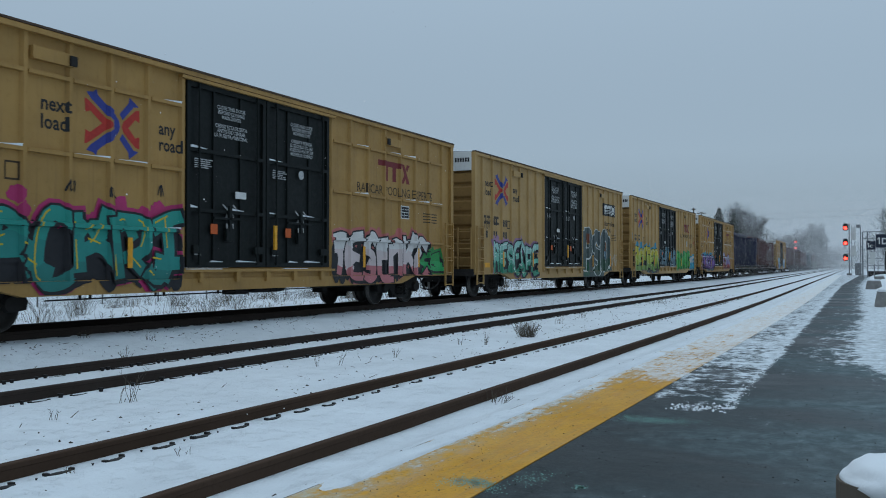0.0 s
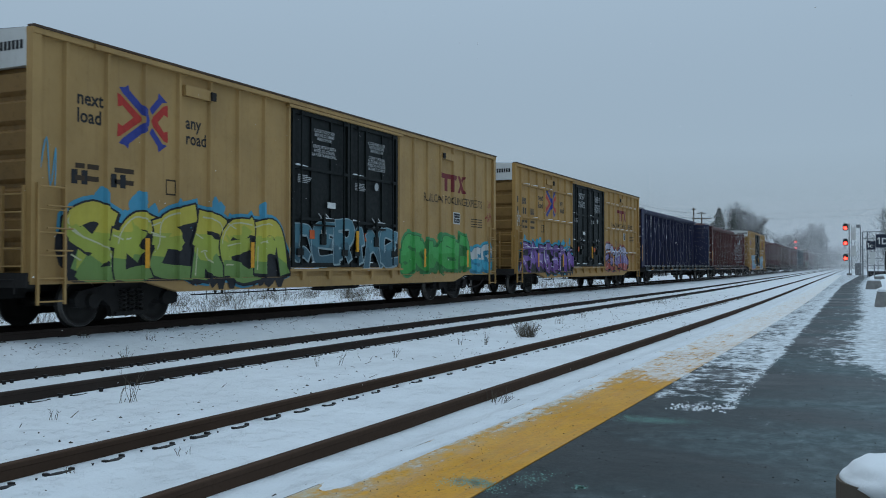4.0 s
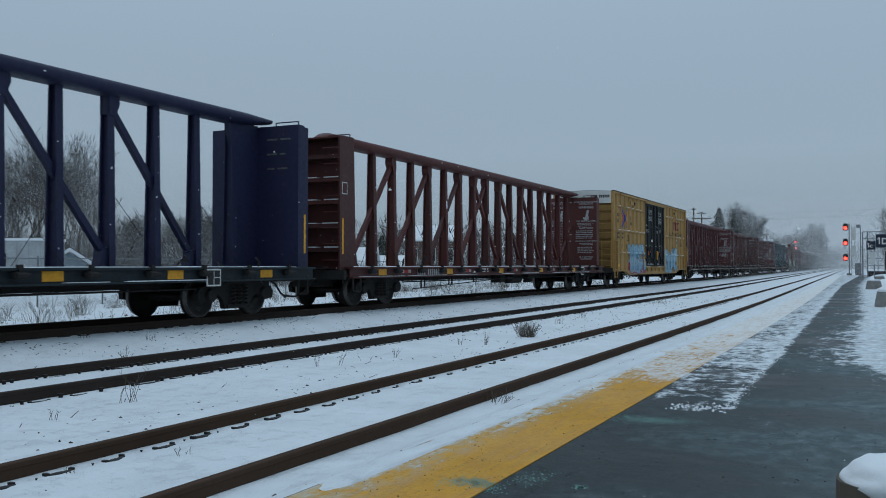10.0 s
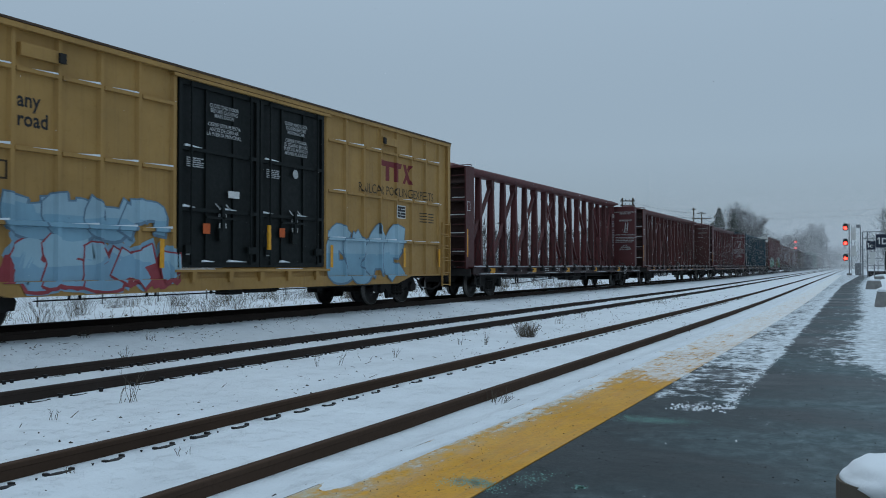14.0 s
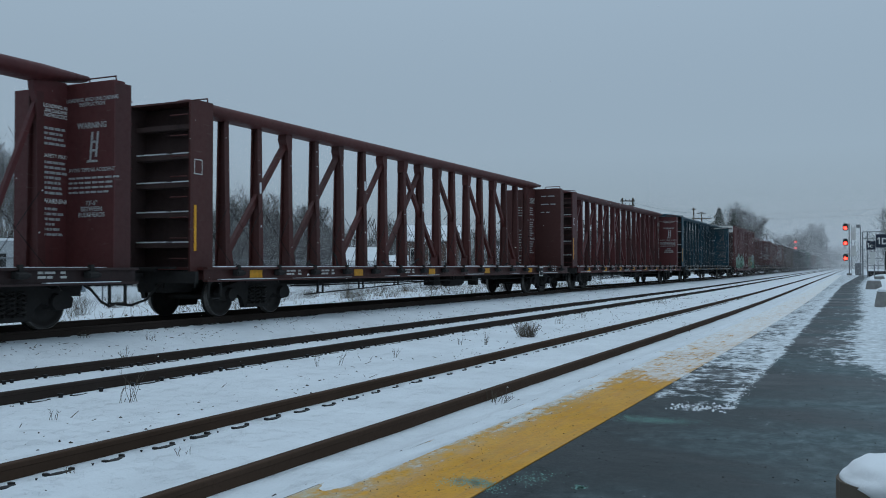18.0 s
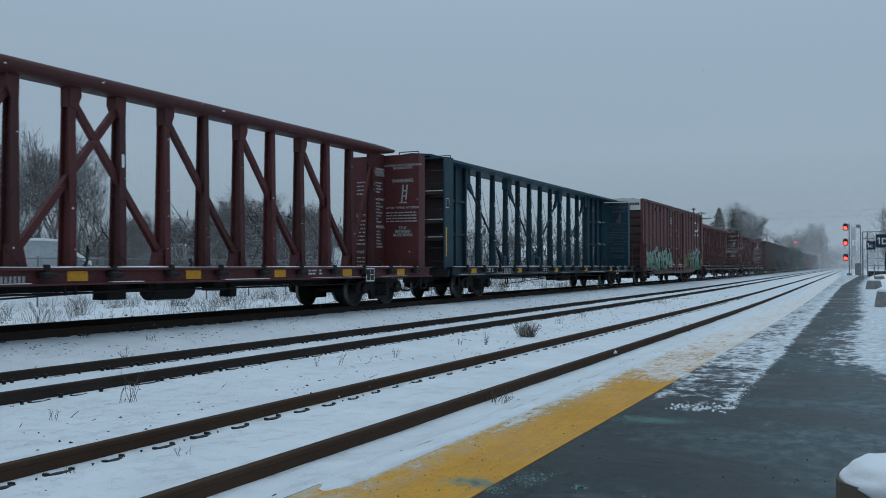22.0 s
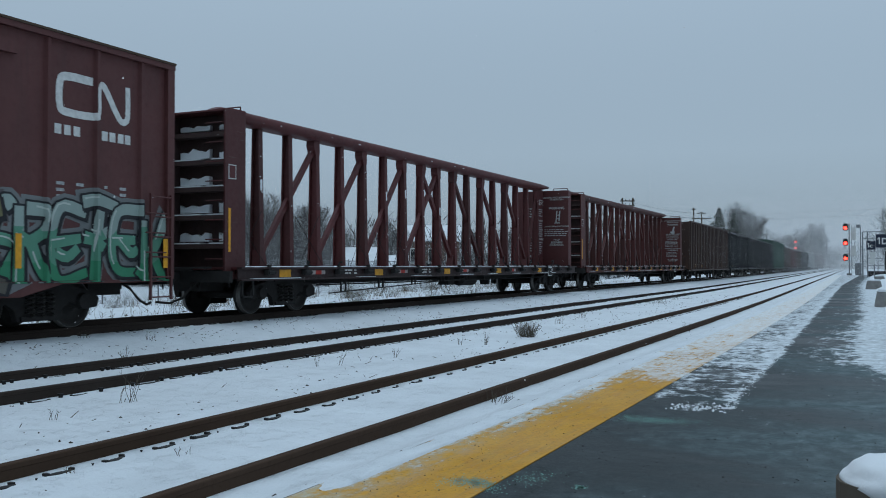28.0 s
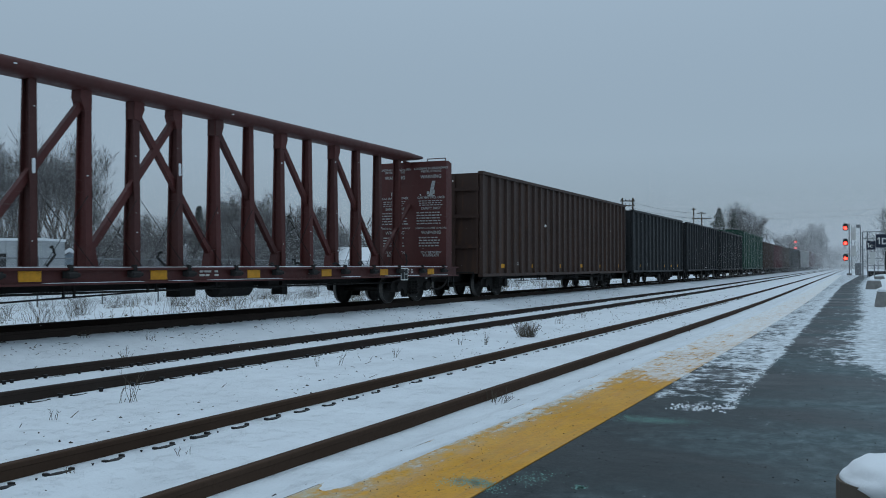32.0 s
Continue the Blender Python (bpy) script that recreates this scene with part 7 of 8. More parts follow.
        put(zc * (-0.4294 + 0.9031 * u), zc * (0.9031 + 0.4294 * u), h, (rnd.choice((1, 3, 0, 6)) if zc < 195 else 5 + rnd.randrange(2)), -0.3, wd)
    # conifers
    for px, zc, h, r in ((1273, 160, 11.9, 4.6), (1299, 158, 11.0, 3.8), (352, 86, 7.2, 1.2), (512, 90, 6.6, 1.6), (676, 100, 4.9, 1.5)):
        u = (px - 784) / 1615.5
        t = thing("conifer", "dark green conifer dusted with snow", "tree", "conifers")
        segs = [(Vector((0, 0, 0)), Vector((0, 0, h)), 0.16, 0.02)]
        mesh_part("trunk", seg_mesh("trunk", segs, 6), M["bark"], t)
        rn = random.Random(int(px))
        verts, faces = [], []
        for i in range(3600):
            q = rn.random() ** 1.25
            z = h * (0.08 + 0.9 * q)
            rad = r * (1 - q ** 1.3) * rn.uniform(0.3, 1.08) * (0.8 + 0.25 * math.sin(z * 5.0)) + 0.08
            a = rn.uniform(0, 6.283)
            c = Vector((rad * math.cos(a), rad * math.sin(a), z - 0.25 * rad))
            out = Vector((math.cos(a), math.sin(a), -0.35)) * rn.uniform(0.25, 0.5) * (1.2 - q * 0.6)
            w = Vector((-math.sin(a), math.cos(a), rn.uniform(-0.4, 0.4))) * rn.uniform(0.1, 0.24)
            k = len(verts)
            verts += [c - out * 0.5 - w, c - out * 0.5 + w, c + out]
            faces.append((k, k + 1, k + 2))
        me = bpy.data.meshes.new("crown")
        me.from_pydata(verts, [], faces)
        mesh_part("crown", me, M["needle"], t)
        t.matrix_basis = pose(zc * (-0.4294 + 0.9031 * u), zc * (0.9031 + 0.4294 * u), -0.3)
    # thicket of thin stems behind the fence
    rn = random.Random(77)
    segs = []
    for i in range(9000):
        px = rn.uniform(-80, 1180)
        if (585 < px < 860 and rn.random() < 0.75) or (px < 190 and rn.random() < 0.6):
            continue
        zc = rn.uniform(62, 100) if px < 585 else rn.uniform(125, 160)
        u = (px - 784) / 1615.5
        p = Vector((zc * (-0.4294 + 0.9031 * u), zc * (0.9031 + 0.4294 * u), -0.35))
        hh = rn.uniform(1.5, 4.6) * (1.0 if px < 700 else 0.8)
        e = p + Vector((rn.uniform(-0.8, 0.8), rn.uniform(-0.8, 0.8), hh))
        m = (p + e) / 2 + Vector((rn.uniform(-0.3, 0.3), rn.uniform(-0.3, 0.3), 0))
        segs += [(p, m, 0.026, 0.019), (m, e, 0.019, 0.009)]
        for _ in range(2):
            b = m.lerp(e, rn.random())
            segs.append((b, b + Vector((rn.uniform(-0.9, 0.9), rn.uniform(-0.9, 0.9), rn.uniform(0.3, 1.0))), 0.016, 0.008))
    ob = mesh_part("thicket", seg_mesh("thicket", segs, 3), M["twig"])
    tagged(ob, "grey thicket of bare stems behind the fence", "undergrowth", "", "stuff")


def distant_woods():
    """The grey line of far woods where the tracks run out of sight."""
    rn = random.Random(41)
    verts, faces = [], []
    for i in range(30000):
        far = i < 16000
        u = ((rn.uniform(1330, 1660) if far else rn.uniform(-120, 1120)) - 784) / 1615.5
        zc = rn.uniform(400, 620) if far else rn.uniform(104, 124)
        x, y = zc * (-0.4294 + 0.9031 * u), zc * (0.9031 + 0.4294 * u)
        top = (9.0 if far else 6.0) + (5.0 if far else 2.2) * noise.noise((u * 26, zc * 0.01, 3)) + rn.uniform(-1.5, 1.5)
        z = rn.uniform(-0.5, top)
        w, t = rn.uniform(0.15, 0.5) * (1 if far else 0.22), rn.uniform(0, 3.14)
        dx, dy = w * math.cos(t), w * math.sin(t)
        k = len(verts)
        verts += [(x - dx, y - dy, z - 0.5), (x + dx, y + dy, z - 0.5), (x + rn.uniform(-0.9, 0.9), y + rn.uniform(-0.9, 0.9), z + (rn.uniform(0.8, 2.4) if far else rn.uniform(-0.3, 0.9)))]
        faces.append((k, k + 1, k + 2))
    me = bpy.data.meshes.new("distant_woods")
    me.from_pydata(verts, [], faces)
    tagged(mesh_part("distant_woods", me, M["twig"]), "hazy grey lines of distant bare woods", "woods", "", "stuff")


def fence():
    f = thing("chain_link_fence", "grey chain-link fence on steel posts in snow", "fence")
    x, z0, h = -26.8, -0.36, 1.82
    y0, n, step = 2.0, 34, 3.0
    for k in range(n + 1):
        cached("post", "fencepost", lambda bm: (rod(bm, (0, 0, -0.1), (0, 0, h + 0.05), 0.032, 0.032, 8), rod(bm, (0, 0, h + 0.05), (0, 0, h + 0.09), 0.045, 0.02, 8)), M["galv"], f, (x, y0 + k * step, z0))
    for k in range(n):
        a = y0 + k * step
        cached("top_rail", "fencerail", lambda bm: rod(bm, (0, 0, 0), (0, step, 0), 0.022, 0.022, 6), M["galv"], f, (x, a, z0 + h))

        def mesh_(bm):
            q = 0.11
            m = int(step / q)
            for i in range(-int(h / q), m):
                for sg in (1, -1):
                    ya, za, yb, zb = i * q, 0.0, i * q + h, h
                    if ya < 0:
                        za -= ya
                        ya = 0.0
                    if yb > step:
                        zb -= yb - step
                        yb = step
                    if zb > za:
                        if sg < 0:
                            ya, yb = step - ya, step - yb
                        rod(bm, (0.01 * sg, ya, za), (0.01 * sg, yb, zb), 0.0045, 0.0045, 3, False)
        cached("chain_link", "fencemesh", mesh_, M["galv"], f, (x, a, z0 + 0.02))


def at_px(px, zc):
    """Place on the ground plan at a bearing and a depth from the origin."""
    u = (px - 784) / 1615.5
    return zc * (-0.4294 + 0.9031 * u), zc * (0.9031 + 0.4294 * u)


def gabled(name, label, px, zc, w, d, wall_h, roof_h, wall_m, turn, windows=2, group=""):
    x, y = at_px(px, zc)
    t = thing(name, label, "house" if wall_h > 2.1 else "shed", group)
    boxes("wall", [(-w / 2, w / 2, -d / 2, d / 2, 0, wall_h)], wall_m, t)
    bm = bmesh.new()
    prism(bm, [(-d / 2, wall_h), (d / 2, wall_h), (0, wall_h + roof_h - 0.06)], "x", -w / 2, w / 2)
    part("gable", bm, wall_m, t)
    bm = bmesh.new()
    for s in (-1, 1):
        prism(bm, [(0, wall_h + roof_h), (s * (d / 2 + 0.3), wall_h - 0.12), (s * (d / 2 + 0.3), wall_h + 0.08), (0, wall_h + roof_h + 0.2)], "x", -w / 2 - 0.3, w / 2 + 0.3)
    part("roof", bm, M["snow_cap"], t, "snow-covered roof")
    for k in range(windows):
        c = -w / 2 + (k + 0.5) * w / windows
        wn_ = boxes("window", [(c - 0.45, c + 0.45, -d / 2 - 0.04, -d / 2 - 0.01, wall_h * 0.4, wall_h * 0.8)], M["white"], t)
        boxes("pane", [(c - 0.38, c + 0.38, -d / 2 - 0.05, -d / 2 - 0.04, wall_h * 0.43, wall_h * 0.77)], M["signal_black"], wn_)
    t.matrix_basis = pose(x, y, -0.4, 0, 0, turn)
    return t


def buildings():
    M["siding_grey"] = plain("grey_siding", (0.34, 0.36, 0.37), 0.7, 0, 0.2, 2)
    M["siding_blue"] = plain("blue_grey_siding", (0.22, 0.27, 0.31), 0.7, 0, 0.2, 2)
    M["brick_far"] = plain("brown_brick", (0.16, 0.10, 0.08), 0.85, 0, 0.3, 3)
    # site trailer
    x, y = at_px(20, 47)
    t = thing("site_trailer", "long pale grey site trailer with flat snowy roof", "trailer")
    bm = bmesh.new()
    box(bm, -4.5, 2.2, -1.3, 1.3, 0.5, 2.85)
    part("body", bm, M["siding_grey"], t)
    boxes("roof_snow", [(-4.55, 2.25, -1.35, 1.35, 2.85, 2.97)], M["snow_cap"], t)
    boxes("wall_batten", [(-4.5 + 0.6 * k, -4.46 + 0.6 * k, -1.33, -1.3, 0.5, 2.85) for k in range(12)], M["siding_grey"], t)
    boxes("window", [(-0.6, 0.4, -1.335, -1.3, 1.5, 2.2)], M["signal_black"], t)
    for q in (-4.3, 1.7):
        boxes("skid", [(q, q + 0.3, -1.2, 1.2, -0.1, 0.5)], M["under"], t)
    t.matrix_basis = pose(x, y, -0.4, 0, 0, 24)
    s = gabled("garden_shed", "small pale blue gabled shed with snowy roof", 123, 52, 2.0, 1.7, 1.75, 0.65, M["siding_blue"], -42, 0)
    boxes("shed_door", [(1.0, 1.04, -0.35, 0.35, 0.05, 1.6)], M["siding_grey"], s)
    boxes("shed_window", [(1.04, 1.05, -0.2, 0.2, 0.95, 1.4)], M["signal_black"], s)
    gabled("house", "low house with snow-covered gable roof", 630, 92, 3.9, 5.0, 1.7, 1.55, M["siding_blue"], 24, 2, "houses beyond the fence")
    gabled("house", "dark brick house with broad snow-covered roof", 766, 112, 6.4, 6.0, 4.6, 1.75, M["brick_far"], 24, 3, "houses beyond the fence")
    gabled("house", "low outbuilding with a snow-covered roof", 690, 98, 3.4, 4.0, 1.3, 1.2, M["brick_far"], 24, 1, "houses beyond the fence")
    gabled("house", "grey house with snowy roof among trees", 930, 135, 8.0, 6.0, 2.4, 1.9, M["siding_grey"], 24, 3, "houses beyond the fence")
    gabled("house", "pale house with snowy roof among trees", 330, 88, 6.0, 5.0, 2.0, 1.6, M["siding_grey"], 10, 2, "houses beyond the fence")
    gabled("house", "far house with snow-covered roof beside a conifer", 1225, 175, 9.0, 7.0, 4.4, 2.4, M["siding_grey"], 24, 3, "houses beyond the fence")
    gabled("house", "far house with snow-covered roof under trees", 1325, 185, 9.0, 7.0, 4.2, 2.6, M["siding_grey"], 24, 3, "houses beyond the fence")


def pole(name, label, px, zc, h, arms, double=0.0):
    x, y = at_px(px, zc)
    t = thing(name, label, "utility pole", "utility poles")
    for s in ((-double / 2, double / 2) if double else (0,)):
        rods("pole", [((s, 0, 0), (s, 0, h), 0.16, 0.11)], M["wood_post"], t)
    for z, w in arms:
        boxes("crossarm", [(-w / 2, w / 2, -0.06, 0.06, z - 0.07, z + 0.07)], M["wood_post"], t)
        for k in range(4):
            q = -w / 2 + 0.12 + k * (w - 0.24) / 3
            cached("insulator", "insulator", lambda bm: rod(bm, (0, 0, 0), (0, 0, 0.2), 0.06, 0.04, 8), M["galv"], t, (q, 0, z + 0.07))
    t.matrix_basis = pose(x, y, -0.3, 0, 0, 25)
    return x, y, h


def poles():
    a = pole("utility_pole", "timber two-post pole with stacked crossarms", 1111, 120, 10.4, [(10.0, 1.9), (9.4, 1.9), (8.7, 1.9)], 1.35)
    b = pole("utility_pole", "timber utility pole with two crossarms", 1242, 150, 10.3, [(10.1, 1.4), (9.2, 3.3)])
    c = pole("utility_pole", "slim pole beside the crossarm pole", 1228, 158, 11.5, [(11.2, 0.7)])
    d = pole("utility_pole", "far timber utility pole", 1356, 230, 9.8, [(9.4, 2.2)])
    e = at_px(1700, 140)
    w = thing("overhead_wire", "dark overhead wires between poles", "wire")
    for (p, q, z0, z1) in ((a, b, 10.0, 10.1), (a, b, 9.3, 9.3), (b, d, 10.1, 9.4), (b, d, 9.3, 9.2)):
        bm = bmesh.new()
        prev = None
        for k in range(13):
            f = k / 12
            pt = Vector((p[0] + (q[0] - p[0]) * f, p[1] + (q[1] - p[1]) * f, z0 + (z1 - z0) * f - 0.3 - 0.8 * 4 * f * (1 - f) * 0.5))
            if prev:
                rod(bm, prev, pt, 0.018, 0.018, 4, False)
            prev = pt
        part("wire", bm, M["under"], w)
    # service lines crossing over the far platform end
    p0, p1 = Vector((*at_px(1290, 200), 12.4)), Vector((*at_px(1720, 150), 11.6))
    for dz in (0.0, -1.0):
        bm = bmesh.new()
        prev = None
        for k in range(13):
            f = k / 12
            pt = p0.lerp(p1, f) + Vector((0, 0, dz - 1.6 * f * (1 - f)))
            if prev:
                rod(bm, prev, pt, 0.014, 0.014, 4, False)
            prev = pt
        part("wire", bm, M["under"], w)


# ---- weeds and grass ----
def weeds():
    M["weed"] = plain("dry_weed", (0.10, 0.082, 0.06), 0.95, 0, 0.4, 8)
    M["grass"] = plain("dead_grass", (0.19, 0.145, 0.095), 0.95, 0, 0.4, 8)
    rn = random.Random(5)

    def plant(x, y, h, w, n, label, lean=0.5):
        segs = []
        for i in range(n):
            a = rn.uniform(0, 6.283)
            d = Vector((math.cos(a) * lean * rn.random(), math.sin(a) * lean * rn.random(), 1)).normalized()
            p = Vector((rn.uniform(-w, w) * 0.3, rn.uniform(-w, w) * 0.3, -0.03))
            L = h * rn.uniform(0.5, 1.0)
            m = p + d * L * 0.55
            e = m + (d + Vector((rn.uniform(-0.5, 0.5), rn.uniform(-0.5, 0.5), 0))).normalized() * L * 0.45
            segs += [(p, m, 0.0038, 0.003), (m, e, 0.003, 0.0015)]
            for _ in range(2):
                b = m.lerp(e, rn.random())
                segs.append((b, b + Vector((rn.uniform(-1, 1), rn.uniform(-1, 1), rn.uniform(0.2, 1))).normalized() * L * 0.22, 0.0022, 0.0012))
        ob = mesh_part("dry_weed", seg_mesh("dry_weed", segs, 3), M["weed"])
        ob.location = (x, y, ground_height(x, y))
        tagged(ob, label, "weed", "weeds between the tracks")
    for px, py, h, w, n in ((932, 600, 0.42, 0.5, 130), (860, 612, 0.28, 0.15, 8), (600, 650, 0.3, 0.12, 3), (561, 652, 0.3, 0.1, 3), (228, 715, 0.42, 0.3, 9), (226, 645, 0.3, 0.2, 9), (880, 716, 0.22, 0.35, 16), (90, 748, 0.16, 0.15, 4),
                            (1030, 566, 0.3, 0.3, 10), (988, 575, 0.28, 0.3, 9), (1165, 540, 0.35, 0.8, 30), (1215, 590, 0.25, 0.25, 12), (1195, 535, 0.3, 0.4, 14), (698, 632, 0.25, 0.1, 4), (815, 612, 0.2, 0.15, 5), (1300, 512, 0.4, 0.8, 20), (270, 620, 0.2, 0.3, 8), (150, 625, 0.2, 0.3, 8), (330, 812, 0.12, 0.15, 4), (130, 845, 0.12, 0.1, 4), (1100, 545, 0.25, 0.3, 8)):
        zc = 1.47 * 1615.5 / (py - 470.3)
        x, y = at_px(px, zc)
        plant(x, y, h, w, n, "bushy dry brown weed standing in snow" if n > 25 else "thin dry weed stalks poking through snow", 1.3 if n > 12 else 0.6)
    # grass and brush along the far side of the tracks
    segs = []
    for i in range(5000):
        x, y = rn.uniform(-26.5, -15.6), rn.uniform(6, 75)
        if noise.noise((x * 0.5, y * 0.35, 9)) < -0.02:
            continue
        L = rn.uniform(0.08, 0.34)
        p = Vector((x, y, ground_height(x, y) - 0.03))
        m = p + Vector((rn.uniform(-0.06, 0.06), rn.uniform(-0.07, 0.07), L * 0.6))
        e = m + Vector((rn.uniform(-0.12, 0.12), rn.uniform(-0.14, 0.14), L * rn.uniform(0.1, 0.5)))
        segs += [(p, m, 0.005, 0.004), (m, e, 0.004, 0.002)]
    tagged(mesh_part("dead_grass", seg_mesh("dead_grass", segs, 3), M["grass"]), "tufts of dead tan grass in snow", "grass", "", "stuff")
    for i in range(85):
        x, y = rn.uniform(-25.0, -15.6), rn.uniform(8, 60)
        h = rn.uniform(0.35, 1.0)
        ob_n = rn.randrange(20, 52)
        plant(x, y, h, 0.9, ob_n, "leafless brush leaning over snow", 1.1)
    segs = []
    for i in range(420):
        x, y = rn.choice((rn.uniform(-12.0, -10.4), rn.uniform(-7.6, -5.9), rn.uniform(-12.3, -11.2))), rn.uniform(4, 45)
        p = Vector((x, y, ground_height(x, y) - 0.02))
        segs.append((p, p + Vector((rn.uniform(-0.12, 0.12), rn.uniform(-0.2, 0.2), rn.uniform(0.01, 0.07))), 0.006, 0.003))
    tagged(mesh_part("weed_stubble", seg_mesh("weed_stubble", segs, 3), M["weed"]), "sparse weed stubble poking through the snow", "grass", "", "stuff")


# ---- platform furniture ----
def signal_head(parent, x, y, z, lit=True, size=1.0):
    bm = bmesh.new()
    prism(bm, [(x + 0.2 * size * a, z + size * (0.09 + 0.30 * b)) for a, b in ((-0.6, -1), (0.6, -1), (1, -0.7), (1, 0.6), (0.6, 1), (-0.6, 1), (-1, 0.6), (-1, -0.7))], "y", y - 0.05, y + 0.22)
    bmesh.ops.recalc_face_normals(bm, faces=bm.faces[:])
    hd = part("signal_head", bm, M["signal_black"], parent, "black signal head")
    rods("lens", [((x, y - 0.10, z), (x, y - 0.05, z), 0.142 * size)], M["lamp_red"], hd, "glowing red lens", 16)
    bm = bmesh.new()
    n = 14
    for i in range(n):
        a0, a1 = math.pi * (-0.1 + 1.2 * i / n), math.pi * (-0.1 + 1.2 * (i + 1) / n)
        r = 0.16 * size
        bm.faces.new([bm.verts.new((x + r * math.cos(a), yy, z + r * math.sin(a))) for a, yy in ((a0, y - 0.06), (a1, y - 0.06), (a1, y - 0.38), (a0, y - 0.38))])
    part("hood", bm, M["signal_black"], hd)


def lineside():
    # three-headed signal at the platform end
    x, y = at_px(1503, 113)
    s = thing("railway_signal", "tall railway signal mast showing three red lights", "signal")
    rods("mast", [((x, y, 0), (x, y, 6.4), 0.085, 0.07)], M["galv"], s)
    boxes("mast_base", [(x - 0.3, x + 0.3, y - 0.3, y + 0.3, -0.1, 0.25)], M["concrete"], s)
    for z in (5.85, 3.98, 2.08):
        signal_head(s, x - 0.42, y - 0.1, z, True, 1.45)
        boxes("bracket", [(x - 0.4, x, y - 0.04, y + 0.04, z - 0.05, z + 0.05)], M["galv"], s)
    rods("ladder_rail", [((x + q, y + 0.25, 0.2), (x + q, y + 0.25, 6.2), 0.025) for q in (0.25, 0.65)], M["galv"], s, "", 6)
    rods("ladder_rung", [((x + 0.25, y + 0.25, 0.4 + 0.4 * k), (x + 0.65, y + 0.25, 0.4 + 0.4 * k), 0.018) for k in range(15)], M["galv"], s, "", 6)
    boxes("backing_panel", [(x + 0.2, x + 0.75, y - 0.05, y + 0.02, 4.4, 5.9), (x + 0.2, x + 0.75, y - 0.05, y + 0.02, 2.4, 3.6)], M["end_white"], s)
    x2, y2 = at_px(1519, 113)
    c = thing("equipment_cabinet", "grey steel signal equipment cabinet", "cabinet")
    boxes("body", [(x2 - 0.35, x2 + 0.35, y2 - 0.3, y2 + 0.3, 0, 1.5)], M["galv"], c)
    boxes("cabinet_roof", [(x2 - 0.4, x2 + 0.4, y2 - 0.35, y2 + 0.35, 1.5, 1.56)], M["snow_cap"], c)
    p = thing("light_pole", "slim grey steel pole at the platform end", "pole")
    rods("pole", [((x2 + 0.25, y2 + 0.6, 0), (x2 + 0.25, y2 + 0.6, 6.0), 0.08, 0.06)], M["galv"], p)
    boxes("pole_head", [(x2 - 0.25, x2 + 0.25, y2 + 0.5, y2 + 0.7, 5.9, 6.3)], M["galv"], p)
    # far signal beyond the train
    x3, y3 = at_px(1408, 243)
    f = thing("railway_signal", "far railway signal with two red lights", "signal")
    rods("mast", [((x3, y3, -0.2), (x3, y3, 7.9), 0.09, 0.07)], M["galv"], f)
    for z in (7.5, 5.9):
        signal_head(f, x3, y3 - 0.1, z, True, 1.5)
    # frame carrying signs across the platform
    x4, y4 = at_px(1531, 92)
    g = thing("sign_gantry", "grey steel frame with lattice arm over the platform", "gantry")
    for q in (-0.22, 0.22):
        rods("column", [((x4 + q, y4, 0), (x4 + q, y4, 4.6), 0.07)], M["galv"], g)
    rods("lattice_arm", [((x4 - 0.2, y4, z), (x4 + 6, y4, z), 0.05) for z in (4.6, 3.9)] + [((x4 + 0.5 * k, y4, 4.6 if k % 2 else 3.9), (x4 + 0.5 * k + 0.5, y4, 3.9 if k % 2 else 4.6), 0.03) for k in range(12)], M["galv"], g, "", 6)
    # low wall and railing that close the platform end
    r = thing("railing", "grey steel railing on a low dark wall", "railing")
    xr, yr = at_px(1534, 96)
    boxes("base_wall", [(xr, xr + 9, yr, yr + 0.25, 0, 0.62)], M["under"], r, "low dark wall")
    for k in range(10):
        boxes("upright", [(xr + 0.02 + k, xr + 0.1 + k, yr + 0.08, yr + 0.16, 0.62, 3.3)], M["galv"], r)
    for z in (1.2, 1.9, 2.6, 3.25):
        boxes("rail", [(xr, xr + 9, yr + 0.04, yr + 0.08, z, z + 0.07)], M["galv"], r)
    # lettered bay signs
    for txt, px, zc, w, hgt, zc0, base in (("1c", 1541.5, 79, 0.72, 0.74, 2.95, 0), ("1D", 1570, 51, 1.12, 0.74, 2.58, 0)):
        xs, ys = at_px(px, zc)
        b = thing("platform_sign", "dark blue platform position sign with white characters", "sign", "platform position signs")
        boxes("board", [(-w / 2, w / 2, -0.03, 0.03, zc0 - hgt / 2, zc0 + hgt / 2)], M["sign_navy"], b)
        boxes("numeral", [(-w / 2 + 0.14, -w / 2 + 0.20, -0.034, -0.03, zc0 - 0.18, zc0 + 0.2)], M["white"], b, "white numeral one")
        bm = bmesh.new()
        prism(bm, [(-w / 2 + 0.14, zc0 + 0.2), (-w / 2 + 0.14, zc0 + 0.12), (-w / 2 + 0.06, zc0 + 0.07), (-w / 2 + 0.06, zc0 + 0.13)], "y", -0.034, -0.03)
        bmesh.ops.recalc_face_normals(bm, faces=bm.faces[:])
        part("numeral_flag", bm, M["white"], b)
        words(txt[1], 0.50, M["white"], b, (-w / 2 + 0.26, -0.034, zc0 - 0.18), "inner", "LEFT", "white letter")
        rods("post", [((w * 0.36, 0.06, 0), (w * 0.36, 0.06, zc0 + hgt / 2 - 0.05), 0.05)], M["galv"], b)
